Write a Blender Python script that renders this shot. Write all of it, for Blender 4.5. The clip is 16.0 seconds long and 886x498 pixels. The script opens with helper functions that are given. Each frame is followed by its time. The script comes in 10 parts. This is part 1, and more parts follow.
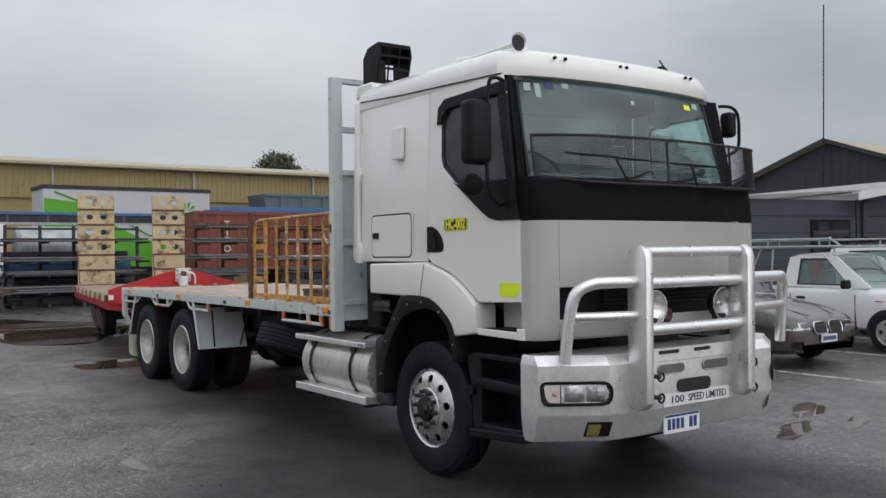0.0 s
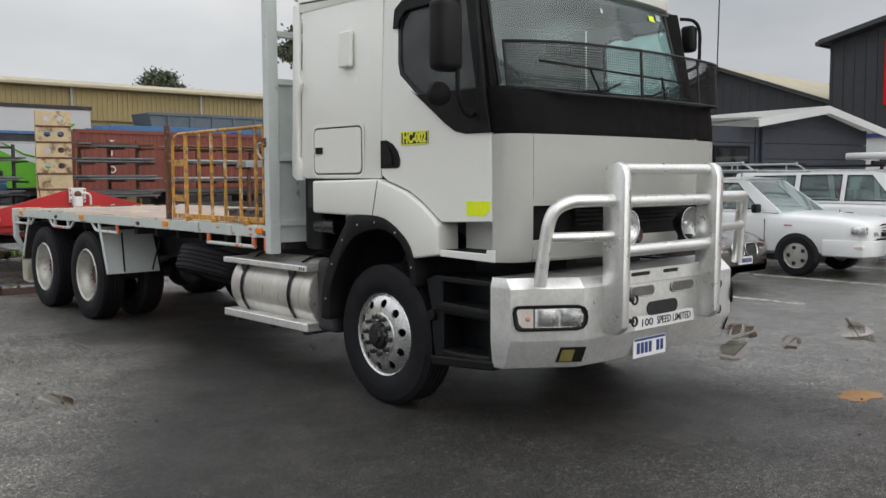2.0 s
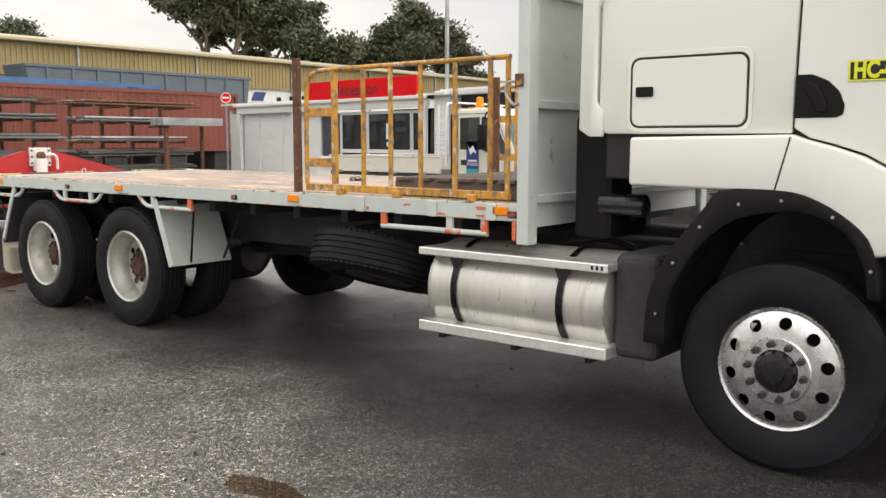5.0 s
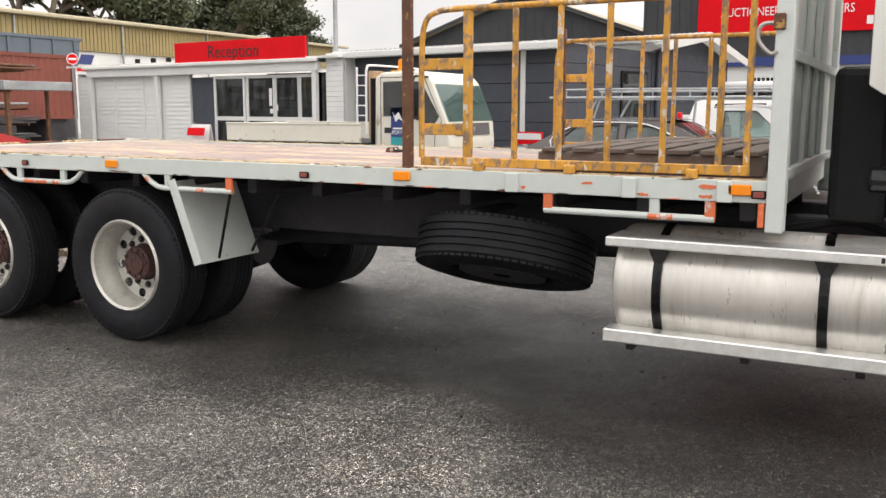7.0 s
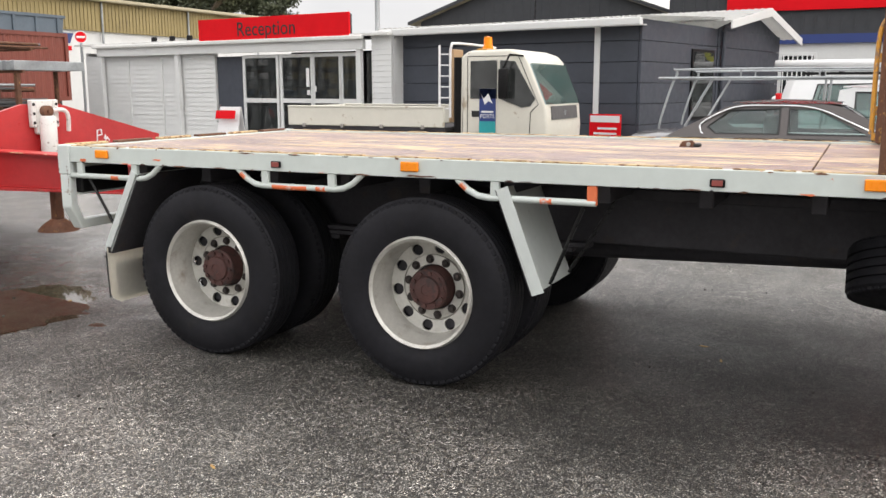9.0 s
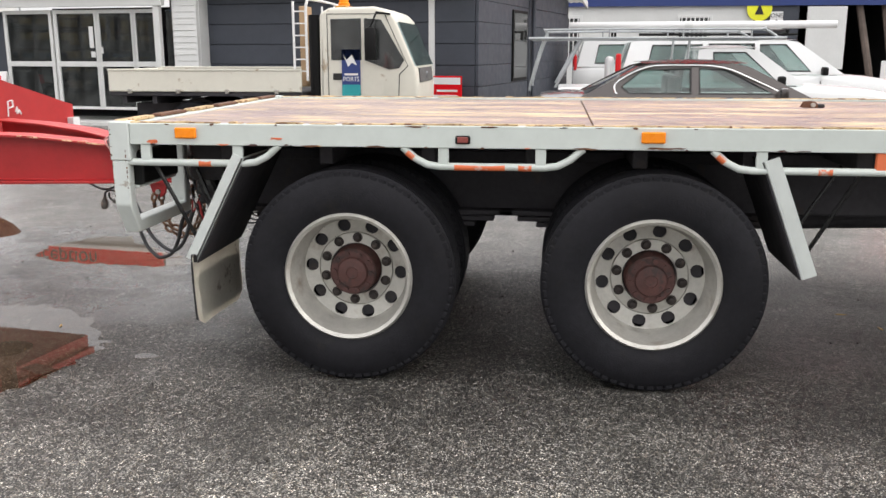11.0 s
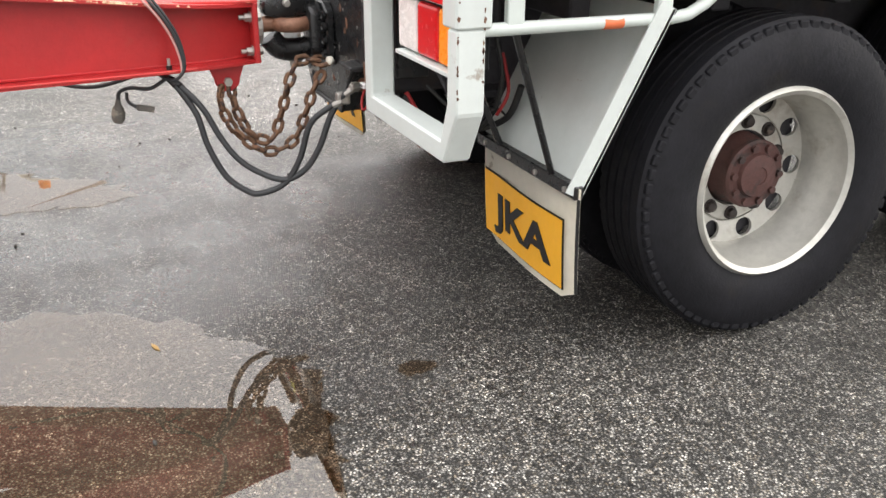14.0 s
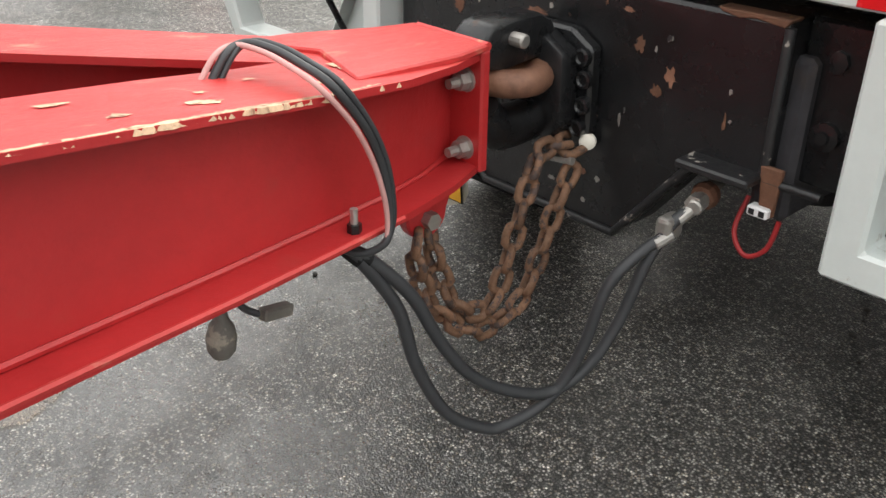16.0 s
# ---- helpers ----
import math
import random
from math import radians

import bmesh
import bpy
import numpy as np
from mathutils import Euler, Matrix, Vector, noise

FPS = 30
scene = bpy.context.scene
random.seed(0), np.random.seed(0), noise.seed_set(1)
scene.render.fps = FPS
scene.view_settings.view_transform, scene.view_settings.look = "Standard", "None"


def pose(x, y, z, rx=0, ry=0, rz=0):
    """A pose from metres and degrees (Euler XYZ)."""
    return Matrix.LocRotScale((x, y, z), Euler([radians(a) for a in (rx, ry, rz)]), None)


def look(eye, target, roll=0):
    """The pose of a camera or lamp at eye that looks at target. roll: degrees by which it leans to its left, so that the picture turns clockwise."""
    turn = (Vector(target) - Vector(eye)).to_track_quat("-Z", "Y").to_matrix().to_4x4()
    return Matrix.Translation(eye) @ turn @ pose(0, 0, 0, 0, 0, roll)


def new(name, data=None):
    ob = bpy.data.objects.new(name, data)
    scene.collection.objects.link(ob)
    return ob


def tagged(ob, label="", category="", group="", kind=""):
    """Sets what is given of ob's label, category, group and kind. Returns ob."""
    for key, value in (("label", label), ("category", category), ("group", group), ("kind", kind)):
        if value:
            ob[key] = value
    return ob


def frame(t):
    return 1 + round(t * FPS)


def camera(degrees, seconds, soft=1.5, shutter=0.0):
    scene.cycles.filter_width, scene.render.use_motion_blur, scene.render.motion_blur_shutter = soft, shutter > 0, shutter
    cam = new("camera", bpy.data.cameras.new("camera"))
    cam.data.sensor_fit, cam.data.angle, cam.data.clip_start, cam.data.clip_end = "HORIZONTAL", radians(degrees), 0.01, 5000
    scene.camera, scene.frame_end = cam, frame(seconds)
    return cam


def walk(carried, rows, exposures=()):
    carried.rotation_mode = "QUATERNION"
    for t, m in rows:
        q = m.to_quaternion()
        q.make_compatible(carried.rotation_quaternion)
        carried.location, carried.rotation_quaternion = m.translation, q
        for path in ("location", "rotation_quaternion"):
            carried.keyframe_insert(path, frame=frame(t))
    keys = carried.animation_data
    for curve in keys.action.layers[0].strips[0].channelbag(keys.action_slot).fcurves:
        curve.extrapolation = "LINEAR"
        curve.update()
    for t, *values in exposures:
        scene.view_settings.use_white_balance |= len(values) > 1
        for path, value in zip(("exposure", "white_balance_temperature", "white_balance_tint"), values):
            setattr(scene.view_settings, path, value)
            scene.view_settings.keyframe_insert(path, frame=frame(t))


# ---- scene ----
cam = camera(52.5, 16.0)
METRES, EYE, TILT, LEAN, TURN = 18.072, 1.69, 0.0, 0.0, -35.3
ROWS = [
    (0.0, 0.0, 0.0, 0.0, 0.0, 0.33, 0.7),
    (0.5, 0.0007, -0.0024, -0.0005, 0.33, -1.88, 0.68),
    (1.0, -0.0037, 0.0003, -0.001, -0.42, -3.89, 0.55),
    (1.5, -0.015, 0.0099, -0.0007, -3.93, -4.29, 0.36),
    (2.0, -0.0264, 0.0263, -0.0031, -7.14, -4.5, 0.22),
    (2.5, -0.0381, 0.0551, -0.003, -7.75, -4.64, 0.21),
    (3.0, -0.0532, 0.0836, -0.0029, -7.75, -4.69, 0.24),
    (3.5, -0.0704, 0.1104, -0.0052, -7.65, -4.79, 0.19),
    (4.0, -0.0965, 0.1361, -0.0055, -8.2, -5.63, 0.14),
    (4.5, -0.1252, 0.1566, -0.0048, -10.93, -6.51, 0.06),
    (5.0, -0.1559, 0.1825, -0.0048, -15.94, -6.92, -0.06),
    (7.5, -0.2472, 0.3132, -0.0075, -28.69, -9.51, -0.11),
    (8.0, -0.2691, 0.3416, -0.0068, -29.93, -10.01, -0.08),
    (8.5, -0.2885, 0.3698, -0.0068, -29.88, -10.23, -0.0),
    (9.0, -0.3063, 0.4026, -0.0048, -29.69, -10.2, 0.04),
    (11.5, -0.4, 0.5534, -0.0067, -54.52, -13.41, -0.05),
    (12.0, -0.4132, 0.5866, -0.0075, -60.56, -14.47, -0.15),
    (12.5, -0.4161, 0.6221, -0.0106, -64.88, -16.44, -0.2),
    (13.0, -0.4135, 0.6576, -0.0136, -68.89, -19.01, -0.23),
    (13.5, -0.4033, 0.6906, -0.0146, -74.09, -21.23, -0.33),
    (14.0, -0.3869, 0.7226, -0.0149, -78.12, -22.87, -0.35),
    (14.5, -0.3682, 0.7513, -0.0152, -82.0, -24.82, -0.31),
    (15.0, -0.344, 0.7738, -0.0157, -85.53, -26.22, -0.27),
    (15.5, -0.3192, 0.7934, -0.0172, -90.18, -27.14, -0.29),
    (16.0, -0.2974, 0.8087, -0.0166, -96.97, -28.13, -0.52),
]
walk(cam, [(t, pose(-5.1, 0, EYE, TILT, LEAN, TURN) @ pose(METRES * x, METRES * y, METRES * z, 90 + pitch, roll, yaw)) for t, x, y, z, yaw, pitch, roll in ROWS],
     [(0.0, -0.38, 6300, 10), (0.5, -0.51, 6300, 10), (1.0, -0.48, 6400, 10), (1.5, -0.38, 6450, 10), (2.0, -0.14, 6550, 10), (3.0, 0.15, 6750, 10), (4.0, 0.06, 7050, 10), (5.0, 0.46, 7200, 12), (7.5, 0.61, 7050, 14), (9.0, 0.59, 6900, 13), (11.5, 0.62, 6850, 13), (12.3, 0.72, 6900, 13), (13.0, 0.95, 6900, 13), (14.0, 1.18, 6900, 12), (14.5, 1.24, 6900, 12), (15.5, 0.90, 6850, 11), (16.0, 0.77, 6850, 9)])

# ---- world and sun: an overcast sky ----
world = bpy.data.worlds.new("overcast_sky")
scene.world = world
world.use_nodes = True
wn, wl = world.node_tree.nodes, world.node_tree.links
wn.clear()
sky = wn.new("ShaderNodeTexSky")
sky.sky_type, sky.sun_disc, sky.sun_elevation, sky.sun_rotation = "NISHITA", False, radians(29), radians(169)
sky_gain = wn.new("ShaderNodeVectorMath")
sky_gain.operation = "SCALE"
sky_gain.inputs["Scale"].default_value = 0.10
wl.new(sky.outputs[0], sky_gain.inputs[0])
wtc = wn.new("ShaderNodeTexCoord")
wmap = wn.new("ShaderNodeMapping")
wmap.inputs["Scale"].default_value = (1.0, 1.0, 2.6)
wl.new(wtc.outputs["Generated"], wmap.inputs[0])
wnoise = wn.new("ShaderNodeTexNoise")
wnoise.inputs["Scale"].default_value, wnoise.inputs["Detail"].default_value, wnoise.inputs["Roughness"].default_value = 1.7, 5.0, 0.5
wl.new(wmap.outputs[0], wnoise.inputs["Vector"])
wramp = wn.new("ShaderNodeValToRGB")
wramp.color_ramp.elements[0].position, wramp.color_ramp.elements[0].color = 0.32, (0.50, 0.525, 0.56, 1)
wramp.color_ramp.elements[1].position, wramp.color_ramp.elements[1].color = 0.70, (0.84, 0.85, 0.86, 1)
wl.new(wnoise.outputs["Fac"], wramp.inputs[0])
wmix = wn.new("ShaderNodeMixRGB")
wmix.inputs[0].default_value = 0.93
wl.new(sky_gain.outputs[0], wmix.inputs[1])
wl.new(wramp.outputs[0], wmix.inputs[2])
wbg = wn.new("ShaderNodeBackground")
wbg.inputs["Strength"].default_value = 1.0
# an overcast sky is brighter overhead than near the horizon
wsep = wn.new("ShaderNodeSeparateXYZ")
wl.new(wtc.outputs["Generated"], wsep.inputs[0])
wrise = wn.new("ShaderNodeMapRange")
wrise.inputs[1].default_value, wrise.inputs[2].default_value, wrise.inputs[3].default_value, wrise.inputs[4].default_value = 0.17, 0.55, 1.0, 2.0
wl.new(wsep.outputs["Z"], wrise.inputs[0])
wlift = wn.new("ShaderNodeVectorMath")
wlift.operation = "SCALE"
wl.new(wmix.outputs[0], wlift.inputs[0]), wl.new(wrise.outputs[0], wlift.inputs["Scale"])
wl.new(wlift.outputs[0], wbg.inputs[0])
wout = wn.new("ShaderNodeOutputWorld")
wl.new(wbg.outputs[0], wout.inputs[0])
sun = new("sun", bpy.data.lights.new("sun", "SUN"))
sun.data.energy, sun.data.angle, sun.data.color = 1.35, radians(95), (1.0, 0.97, 0.92)
sun.matrix_world = look((3, -11, 8.5), (0, 4, 0))

# ---- materials ----
def mat(name, col, rough=0.5, metal=0.0, var=0.10, scale=5.0, bump=0.0, bscale=60.0, col2=None, amount=0.35, mscale=4.0, rough2=None, edge=0.06, stretch=(1, 1, 1), coat=0.0, fine=0.0, spec=0.5, uneven=0.09, flakes=None):
    """A painted, metal or mineral surface: base colour with two scales of variation, patches of col2, bump."""
    m = bpy.data.materials.new(name)
    m.use_nodes = True
    n, l = m.node_tree.nodes, m.node_tree.links
    b = n["Principled BSDF"]
    tc, mp = n.new("ShaderNodeTexCoord"), n.new("ShaderNodeMapping")
    mp.inputs["Scale"].default_value = stretch
    info, far = n.new("ShaderNodeObjectInfo"), n.new("ShaderNodeVectorMath")
    far.operation = "MULTIPLY_ADD"
    l.new(info.outputs["Random"], far.inputs[0])
    far.inputs[1].default_value = (41.0, 67.0, 23.0)
    l.new(tc.outputs["Object"], far.inputs[2])
    l.new(far.outputs[0], mp.inputs[0])

    def nz(sc, detail=5.0, ro=0.6):
        t = n.new("ShaderNodeTexNoise")
        t.inputs["Scale"].default_value, t.inputs["Detail"].default_value, t.inputs["Roughness"].default_value = sc, detail, ro
        l.new(mp.outputs[0], t.inputs["Vector"])
        return t.outputs["Fac"]

    def ramp(f, lo, hi, a, c):
        r = n.new("ShaderNodeMapRange")
        r.inputs[1].default_value, r.inputs[2].default_value, r.inputs[3].default_value, r.inputs[4].default_value = lo, hi, a, c
        l.new(f, r.inputs[0])
        return r.outputs[0]

    def mixc(fac, a, c, blend="MIX"):
        x = n.new("ShaderNodeMixRGB")
        x.blend_type = blend
        for sock, v in zip(x.inputs, (fac, a, c)):
            if isinstance(v, (int, float)):
                sock.default_value = v
            elif isinstance(v, tuple):
                sock.default_value = (*v, 1)
            else:
                l.new(v, sock)
        return x.outputs[0]

    big = ramp(nz(scale * 0.35, 3), 0.3, 0.7, 1 - var, 1 + var)
    small = ramp(nz(scale * 6, 6, 0.7), 0.3, 0.7, 1 - var * 0.6 - fine, 1 + var * 0.6 + fine)
    mul = n.new("ShaderNodeMath")
    mul.operation = "MULTIPLY"
    l.new(big, mul.inputs[0]), l.new(small, mul.inputs[1])
    colour = mixc(1.0, col, mul.outputs[0], "MULTIPLY")
    rr = ramp(nz(scale * 2), 0.3, 0.7, max(0.02, rough - uneven), min(1, rough + uneven))
    if col2:
        lo = 0.5 + 0.28 * (0.5 - amount)
        mask = ramp(nz(mscale, 8, 0.65), lo, lo + edge, 0.0, 1.0)
        colour = mixc(mask, colour, mixc(1.0, col2, mul.outputs[0], "MULTIPLY"))
        if rough2 is not None:
            x = n.new("ShaderNodeMix")
            l.new(mask, x.inputs[0]), l.new(rr, x.inputs[2])
            x.inputs[3].default_value = rough2
            rr = x.outputs[0]
    if flakes:
        tint, fscale, lo = flakes
        colour = mixc(ramp(nz(fscale, 8, 0.7), lo, lo + 0.03, 0.0, 1.0), colour, mixc(1.0, tint, small, "MULTIPLY"))
    l.new(colour, b.inputs["Base Color"])
    l.new(rr, b.inputs["Roughness"])
    b.inputs["Metallic"].default_value = metal
    b.inputs["Specular IOR Level"].default_value = spec
    b.inputs["Coat Weight"].default_value = coat
    b.inputs["Coat Roughness"].default_value = 0.10
    if bump:
        bp = n.new("ShaderNodeBump")
        bp.inputs["Strength"].default_value, bp.inputs["Distance"].default_value = min(1.0, bump), 0.01
        l.new(nz(bscale, 6, 0.7), bp.inputs["Height"])
        l.new(bp.outputs[0], b.inputs["Normal"])
    return m


def glass(name, tint=(0.75, 0.85, 0.83), rough=0.02, dust_sheen=0.05, film=(0.62, 0.66, 0.65), ior=1.6):
    m = bpy.data.materials.new(name)
    m.use_nodes = True
    n, l = m.node_tree.nodes, m.node_tree.links
    n.clear()
    out, tr, gl, fr, mx = (n.new("ShaderNode" + k) for k in ("OutputMaterial", "BsdfTransparent", "BsdfGlossy", "LayerWeight", "MixShader"))
    tr.inputs[0].default_value = (*tint, 1)
    gl.inputs["Roughness"].default_value = rough
    # gloss by Schlick's rule, the same from either side of the pane
    fr.inputs["Blend"].default_value = 0.5
    f0 = ((ior - 1) / (ior + 1)) ** 2
    pw, sc = n.new("ShaderNodeMath"), n.new("ShaderNodeMath")
    pw.operation, sc.operation = "POWER", "MULTIPLY_ADD"
    pw.inputs[1].default_value, sc.inputs[1].default_value, sc.inputs[2].default_value = 5.0, 1 - f0, f0
    l.new(fr.outputs["Facing"], pw.inputs[0]), l.new(pw.outputs[0], sc.inputs[0])
    df, mx2, nzt, rg = n.new("ShaderNodeBsdfDiffuse"), n.new("ShaderNodeMixShader"), n.new("ShaderNodeTexNoise"), n.new("ShaderNodeMapRange")
    df.inputs[0].default_value = (*film, 1)
    nzt.inputs["Scale"].default_value, nzt.inputs["Detail"].default_value = 3.0, 4.0
    rg.inputs[1].default_value, rg.inputs[2].default_value, rg.inputs[3].default_value, rg.inputs[4].default_value = 0.35, 0.7, dust_sheen * 0.4, dust_sheen * 1.8
    l.new(nzt.outputs["Fac"], rg.inputs[0]), l.new(rg.outputs[0], mx2.inputs[0])
    l.new(tr.outputs[0], mx2.inputs[1]), l.new(df.outputs[0], mx2.inputs[2])
    l.new(sc.outputs[0], mx.inputs[0]), l.new(mx2.outputs[0], mx.inputs[1]), l.new(gl.outputs[0], mx.inputs[2])
    l.new(mx.outputs[0], out.inputs[0])
    return m


WHITE = mat("white_cab_paint", (0.80, 0.80, 0.75), 0.26, var=0.015, scale=1.5, coat=0.25, uneven=0.015)
GREYPAINT = mat("pale_grey_green_paint", (0.56, 0.61, 0.58), 0.42, var=0.07, scale=2, col2=(0.62, 0.17, 0.07), amount=-0.22, mscale=11, edge=0.02, bump=0.05)
GREYCLEAN = mat("pale_grey_paint", (0.56, 0.60, 0.58), 0.42, var=0.08, scale=2, col2=(0.33, 0.30, 0.26), amount=0.0, mscale=7, edge=0.05, bump=0.05)
ORANGEPAINT = mat("orange_primer", (0.70, 0.16, 0.06), 0.5, col2=(0.56, 0.60, 0.58), amount=0.3, mscale=9)
BLACKPL = mat("black_plastic", (0.0062, 0.0062, 0.0066), 0.55, var=0.3, scale=4, col2=(0.016, 0.0155, 0.015), amount=0.2, mscale=5, edge=0.3, bump=0.08, bscale=250, spec=0.2)
BLACKMET = mat("black_chassis_steel", (0.010, 0.0102, 0.011), 0.27, metal=0.0, var=0.3, scale=5, col2=(0.11, 0.05, 0.028), amount=-0.14, mscale=9, rough2=0.8, bump=0.3, bscale=14)
CHIPPED = mat("chipped_black_steel", (0.014, 0.014, 0.015), 0.4, var=0.3, scale=8, col2=(0.30, 0.27, 0.24), amount=0.18, mscale=22, rough2=0.7, edge=0.03, bump=0.3, bscale=60)
DARKCH = mat("grimy_chassis", (0.046, 0.044, 0.049), 0.7, var=0.25, scale=6, col2=(0.055, 0.047, 0.046), amount=0.15, mscale=5, bump=0.2, spec=0.3)
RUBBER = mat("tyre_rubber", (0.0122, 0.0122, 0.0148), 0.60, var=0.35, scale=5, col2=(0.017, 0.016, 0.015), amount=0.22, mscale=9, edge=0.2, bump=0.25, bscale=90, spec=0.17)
ALLOY = mat("polished_alloy", (0.62, 0.62, 0.61), 0.27, metal=0.9, var=0.12, scale=8, col2=(0.35, 0.33, 0.30), amount=0.2, mscale=9, edge=0.3)
RIMGREY = mat("silver_painted_rim", (0.53, 0.52, 0.48), 0.42, metal=0.5, var=0.16, scale=6, col2=(0.27, 0.21, 0.16), amount=0.26, mscale=8, edge=0.25)
HUBBROWN = mat("rusty_brown_hub", (0.070, 0.028, 0.024), 0.6, var=0.35, scale=14, col2=(0.035, 0.02, 0.018), amount=0.4, mscale=18, bump=0.3)
ALU = mat("brushed_aluminium", (0.80, 0.80, 0.78), 0.36, metal=0.72, var=0.10, scale=4, col2=(0.60, 0.59, 0.56), amount=0.3, mscale=2.6, edge=0.4, fine=0.05, bump=0.03, bscale=30)
ALUTUBE = mat("bull_bar_aluminium", (0.80, 0.80, 0.78), 0.33, metal=0.82, var=0.05, scale=5, col2=(0.70, 0.69, 0.66), amount=0.2, mscale=3, edge=0.5, fine=0.03, bump=0.03, bscale=50)
STEPBLACK = mat("black_step_plastic", (0.006, 0.0065, 0.008), 0.42, var=0.3, scale=6, bump=0.1, bscale=120, spec=0.25)
TANK = mat("stained_tank_aluminium", (0.62, 0.60, 0.56), 0.34, metal=0.6, var=0.14, scale=4, col2=(0.30, 0.24, 0.17), amount=0.28, mscale=6, edge=0.25, stretch=(1, 3, 0.5))
DECK = mat("peeling_film_plywood", (0.26, 0.178, 0.168), 0.34, var=0.3, scale=5, col2=(0.60, 0.44, 0.27), amount=0.46, mscale=4.2, rough2=0.6, edge=0.10, stretch=(2.2, 0.30, 1), bump=0.4, bscale=50, fine=0.25, flakes=((0.66, 0.50, 0.30), 26, 0.57))
YELLOWP = mat("chipped_yellow_paint", (0.58, 0.28, 0.035), 0.5, var=0.25, scale=6, col2=(0.26, 0.17, 0.11), amount=0.46, mscale=24, rough2=0.75, edge=0.06, bump=0.3, stretch=(1, 1, 0.6), flakes=((0.58, 0.53, 0.45), 17, 0.585))
RUSTY = mat("rusty_brown_steel", (0.12, 0.052, 0.028), 0.75, var=0.35, scale=12, col2=(0.40, 0.22, 0.06), amount=0.16, mscale=22, bump=0.3)
REDPAINT = mat("red_trailer_paint", (0.44, 0.026, 0.028), 0.36, var=0.14, scale=3, col2=(0.36, 0.035, 0.03), amount=0.12, mscale=9, edge=0.15, bump=0.18, bscale=45, spec=0.42)
REDTOP = mat("worn_red_paint", (0.50, 0.042, 0.040), 0.42, var=0.18, scale=5, col2=(0.62, 0.27, 0.18), amount=0.16, mscale=13, edge=0.12, bump=0.25, bscale=35, stretch=(1.6, 0.6, 1), spec=0.35)
CHAINRUST = mat("rusty_chain_steel", (0.17, 0.088, 0.050), 0.7, var=0.4, scale=25, col2=(0.06, 0.04, 0.035), amount=0.4, mscale=40, bump=0.3)
CABLE = mat("grey_rubber_hose", (0.035, 0.037, 0.040), 0.5, var=0.15, scale=9, bump=0.05)
PINKCABLE = mat("faded_pink_cable", (0.55, 0.30, 0.28), 0.55, var=0.12)
BOLT = mat("zinc_bolt", (0.42, 0.40, 0.37), 0.45, metal=0.7, var=0.2, scale=20)
AMBER = mat("amber_lens", (0.95, 0.27, 0.012), 0.3, var=0.05, scale=20, bump=0.12, bscale=400, spec=0.3)
REDLENS = mat("red_lens", (0.62, 0.008, 0.012), 0.22, var=0.05, scale=20, bump=0.15, bscale=120)
DULLRED = mat("faded_dull_red_lens", (0.25, 0.055, 0.045), 0.35, var=0.1, scale=20)
CLEARLENS = mat("clear_lens", (0.78, 0.73, 0.70), 0.25, var=0.10, scale=40, bump=0.3, bscale=350, stretch=(0.4, 1, 1), spec=0.4)
CHROME = mat("chrome_reflector", (0.75, 0.76, 0.77), 0.12, metal=0.95, var=0.05)
INDICATOR = mat("pink_tinted_lens", (0.62, 0.57, 0.54), 0.2, var=0.1, scale=20, bump=0.2, bscale=90)
EDGEWORN = mat("worn_tray_edge", (0.55, 0.40, 0.22), 0.7, var=0.3, scale=10, col2=(0.16, 0.07, 0.03), amount=0.42, mscale=38, edge=0.05, bump=0.4, bscale=60, stretch=(1, 0.5, 1))
LEADRED = mat("dull_red_lead", (0.30, 0.012, 0.014), 0.5, var=0.1)
DIRTGREY = mat("dirty_grey_plastic", (0.13, 0.12, 0.105), 0.65, var=0.3, scale=20, col2=(0.30, 0.27, 0.22), amount=0.3, mscale=25)
SEAL = mat("black_rubber_seal", (0.012, 0.012, 0.012), 0.6, var=0.15)
HIVIS = mat("fluorescent_yellow_tape", (0.80, 0.93, 0.01), 0.45, var=0.04)
SIGNYEL = mat("sign_yellow", (0.78, 0.78, 0.03), 0.45, var=0.03)
FLAPYEL = mat("flap_yellow", (0.82, 0.41, 0.03), 0.5, var=0.06, scale=8)
CREAM = mat("cream_flap_rubber", (0.76, 0.73, 0.64), 0.55, var=0.08, scale=6, col2=(0.35, 0.30, 0.23), amount=0.15, mscale=8)
INKBLACK = mat("black_lettering", (0.012, 0.012, 0.013), 0.55, var=0.05)
PLATEWHITE = mat("plate_white", (0.75, 0.75, 0.75), 0.35, var=0.03)
INKBLUE = mat("plate_blue", (0.018, 0.04, 0.17), 0.4, var=0.03)
NUTBROWN = mat("grimy_brown_wheel_nut", (0.026, 0.019, 0.017), 0.55, metal=0.1, var=0.3, scale=20, col2=(0.10, 0.075, 0.06), amount=0.1, mscale=30)
EYERUST = mat("worn_brown_eye", (0.25, 0.125, 0.080), 0.5, metal=0.3, var=0.3, scale=12, col2=(0.12, 0.055, 0.035), amount=0.38, mscale=16, edge=0.2, bump=0.25)
NUTDARK = mat("dull_wheel_nut", (0.035, 0.033, 0.031), 0.5, metal=0.3, var=0.25, scale=20)
STICKER = mat("pale_teal_sticker", (0.36, 0.46, 0.44), 0.5, var=0.1, scale=40)
HEADLINER = mat("grey_headliner", (0.12, 0.125, 0.125), 0.9, var=0.08)
SEATGREY = mat("grey_seat_fabric", (0.15, 0.155, 0.16), 0.85, var=0.15, scale=10)
CARGLASS = glass("car_glass", (0.62, 0.72, 0.70))
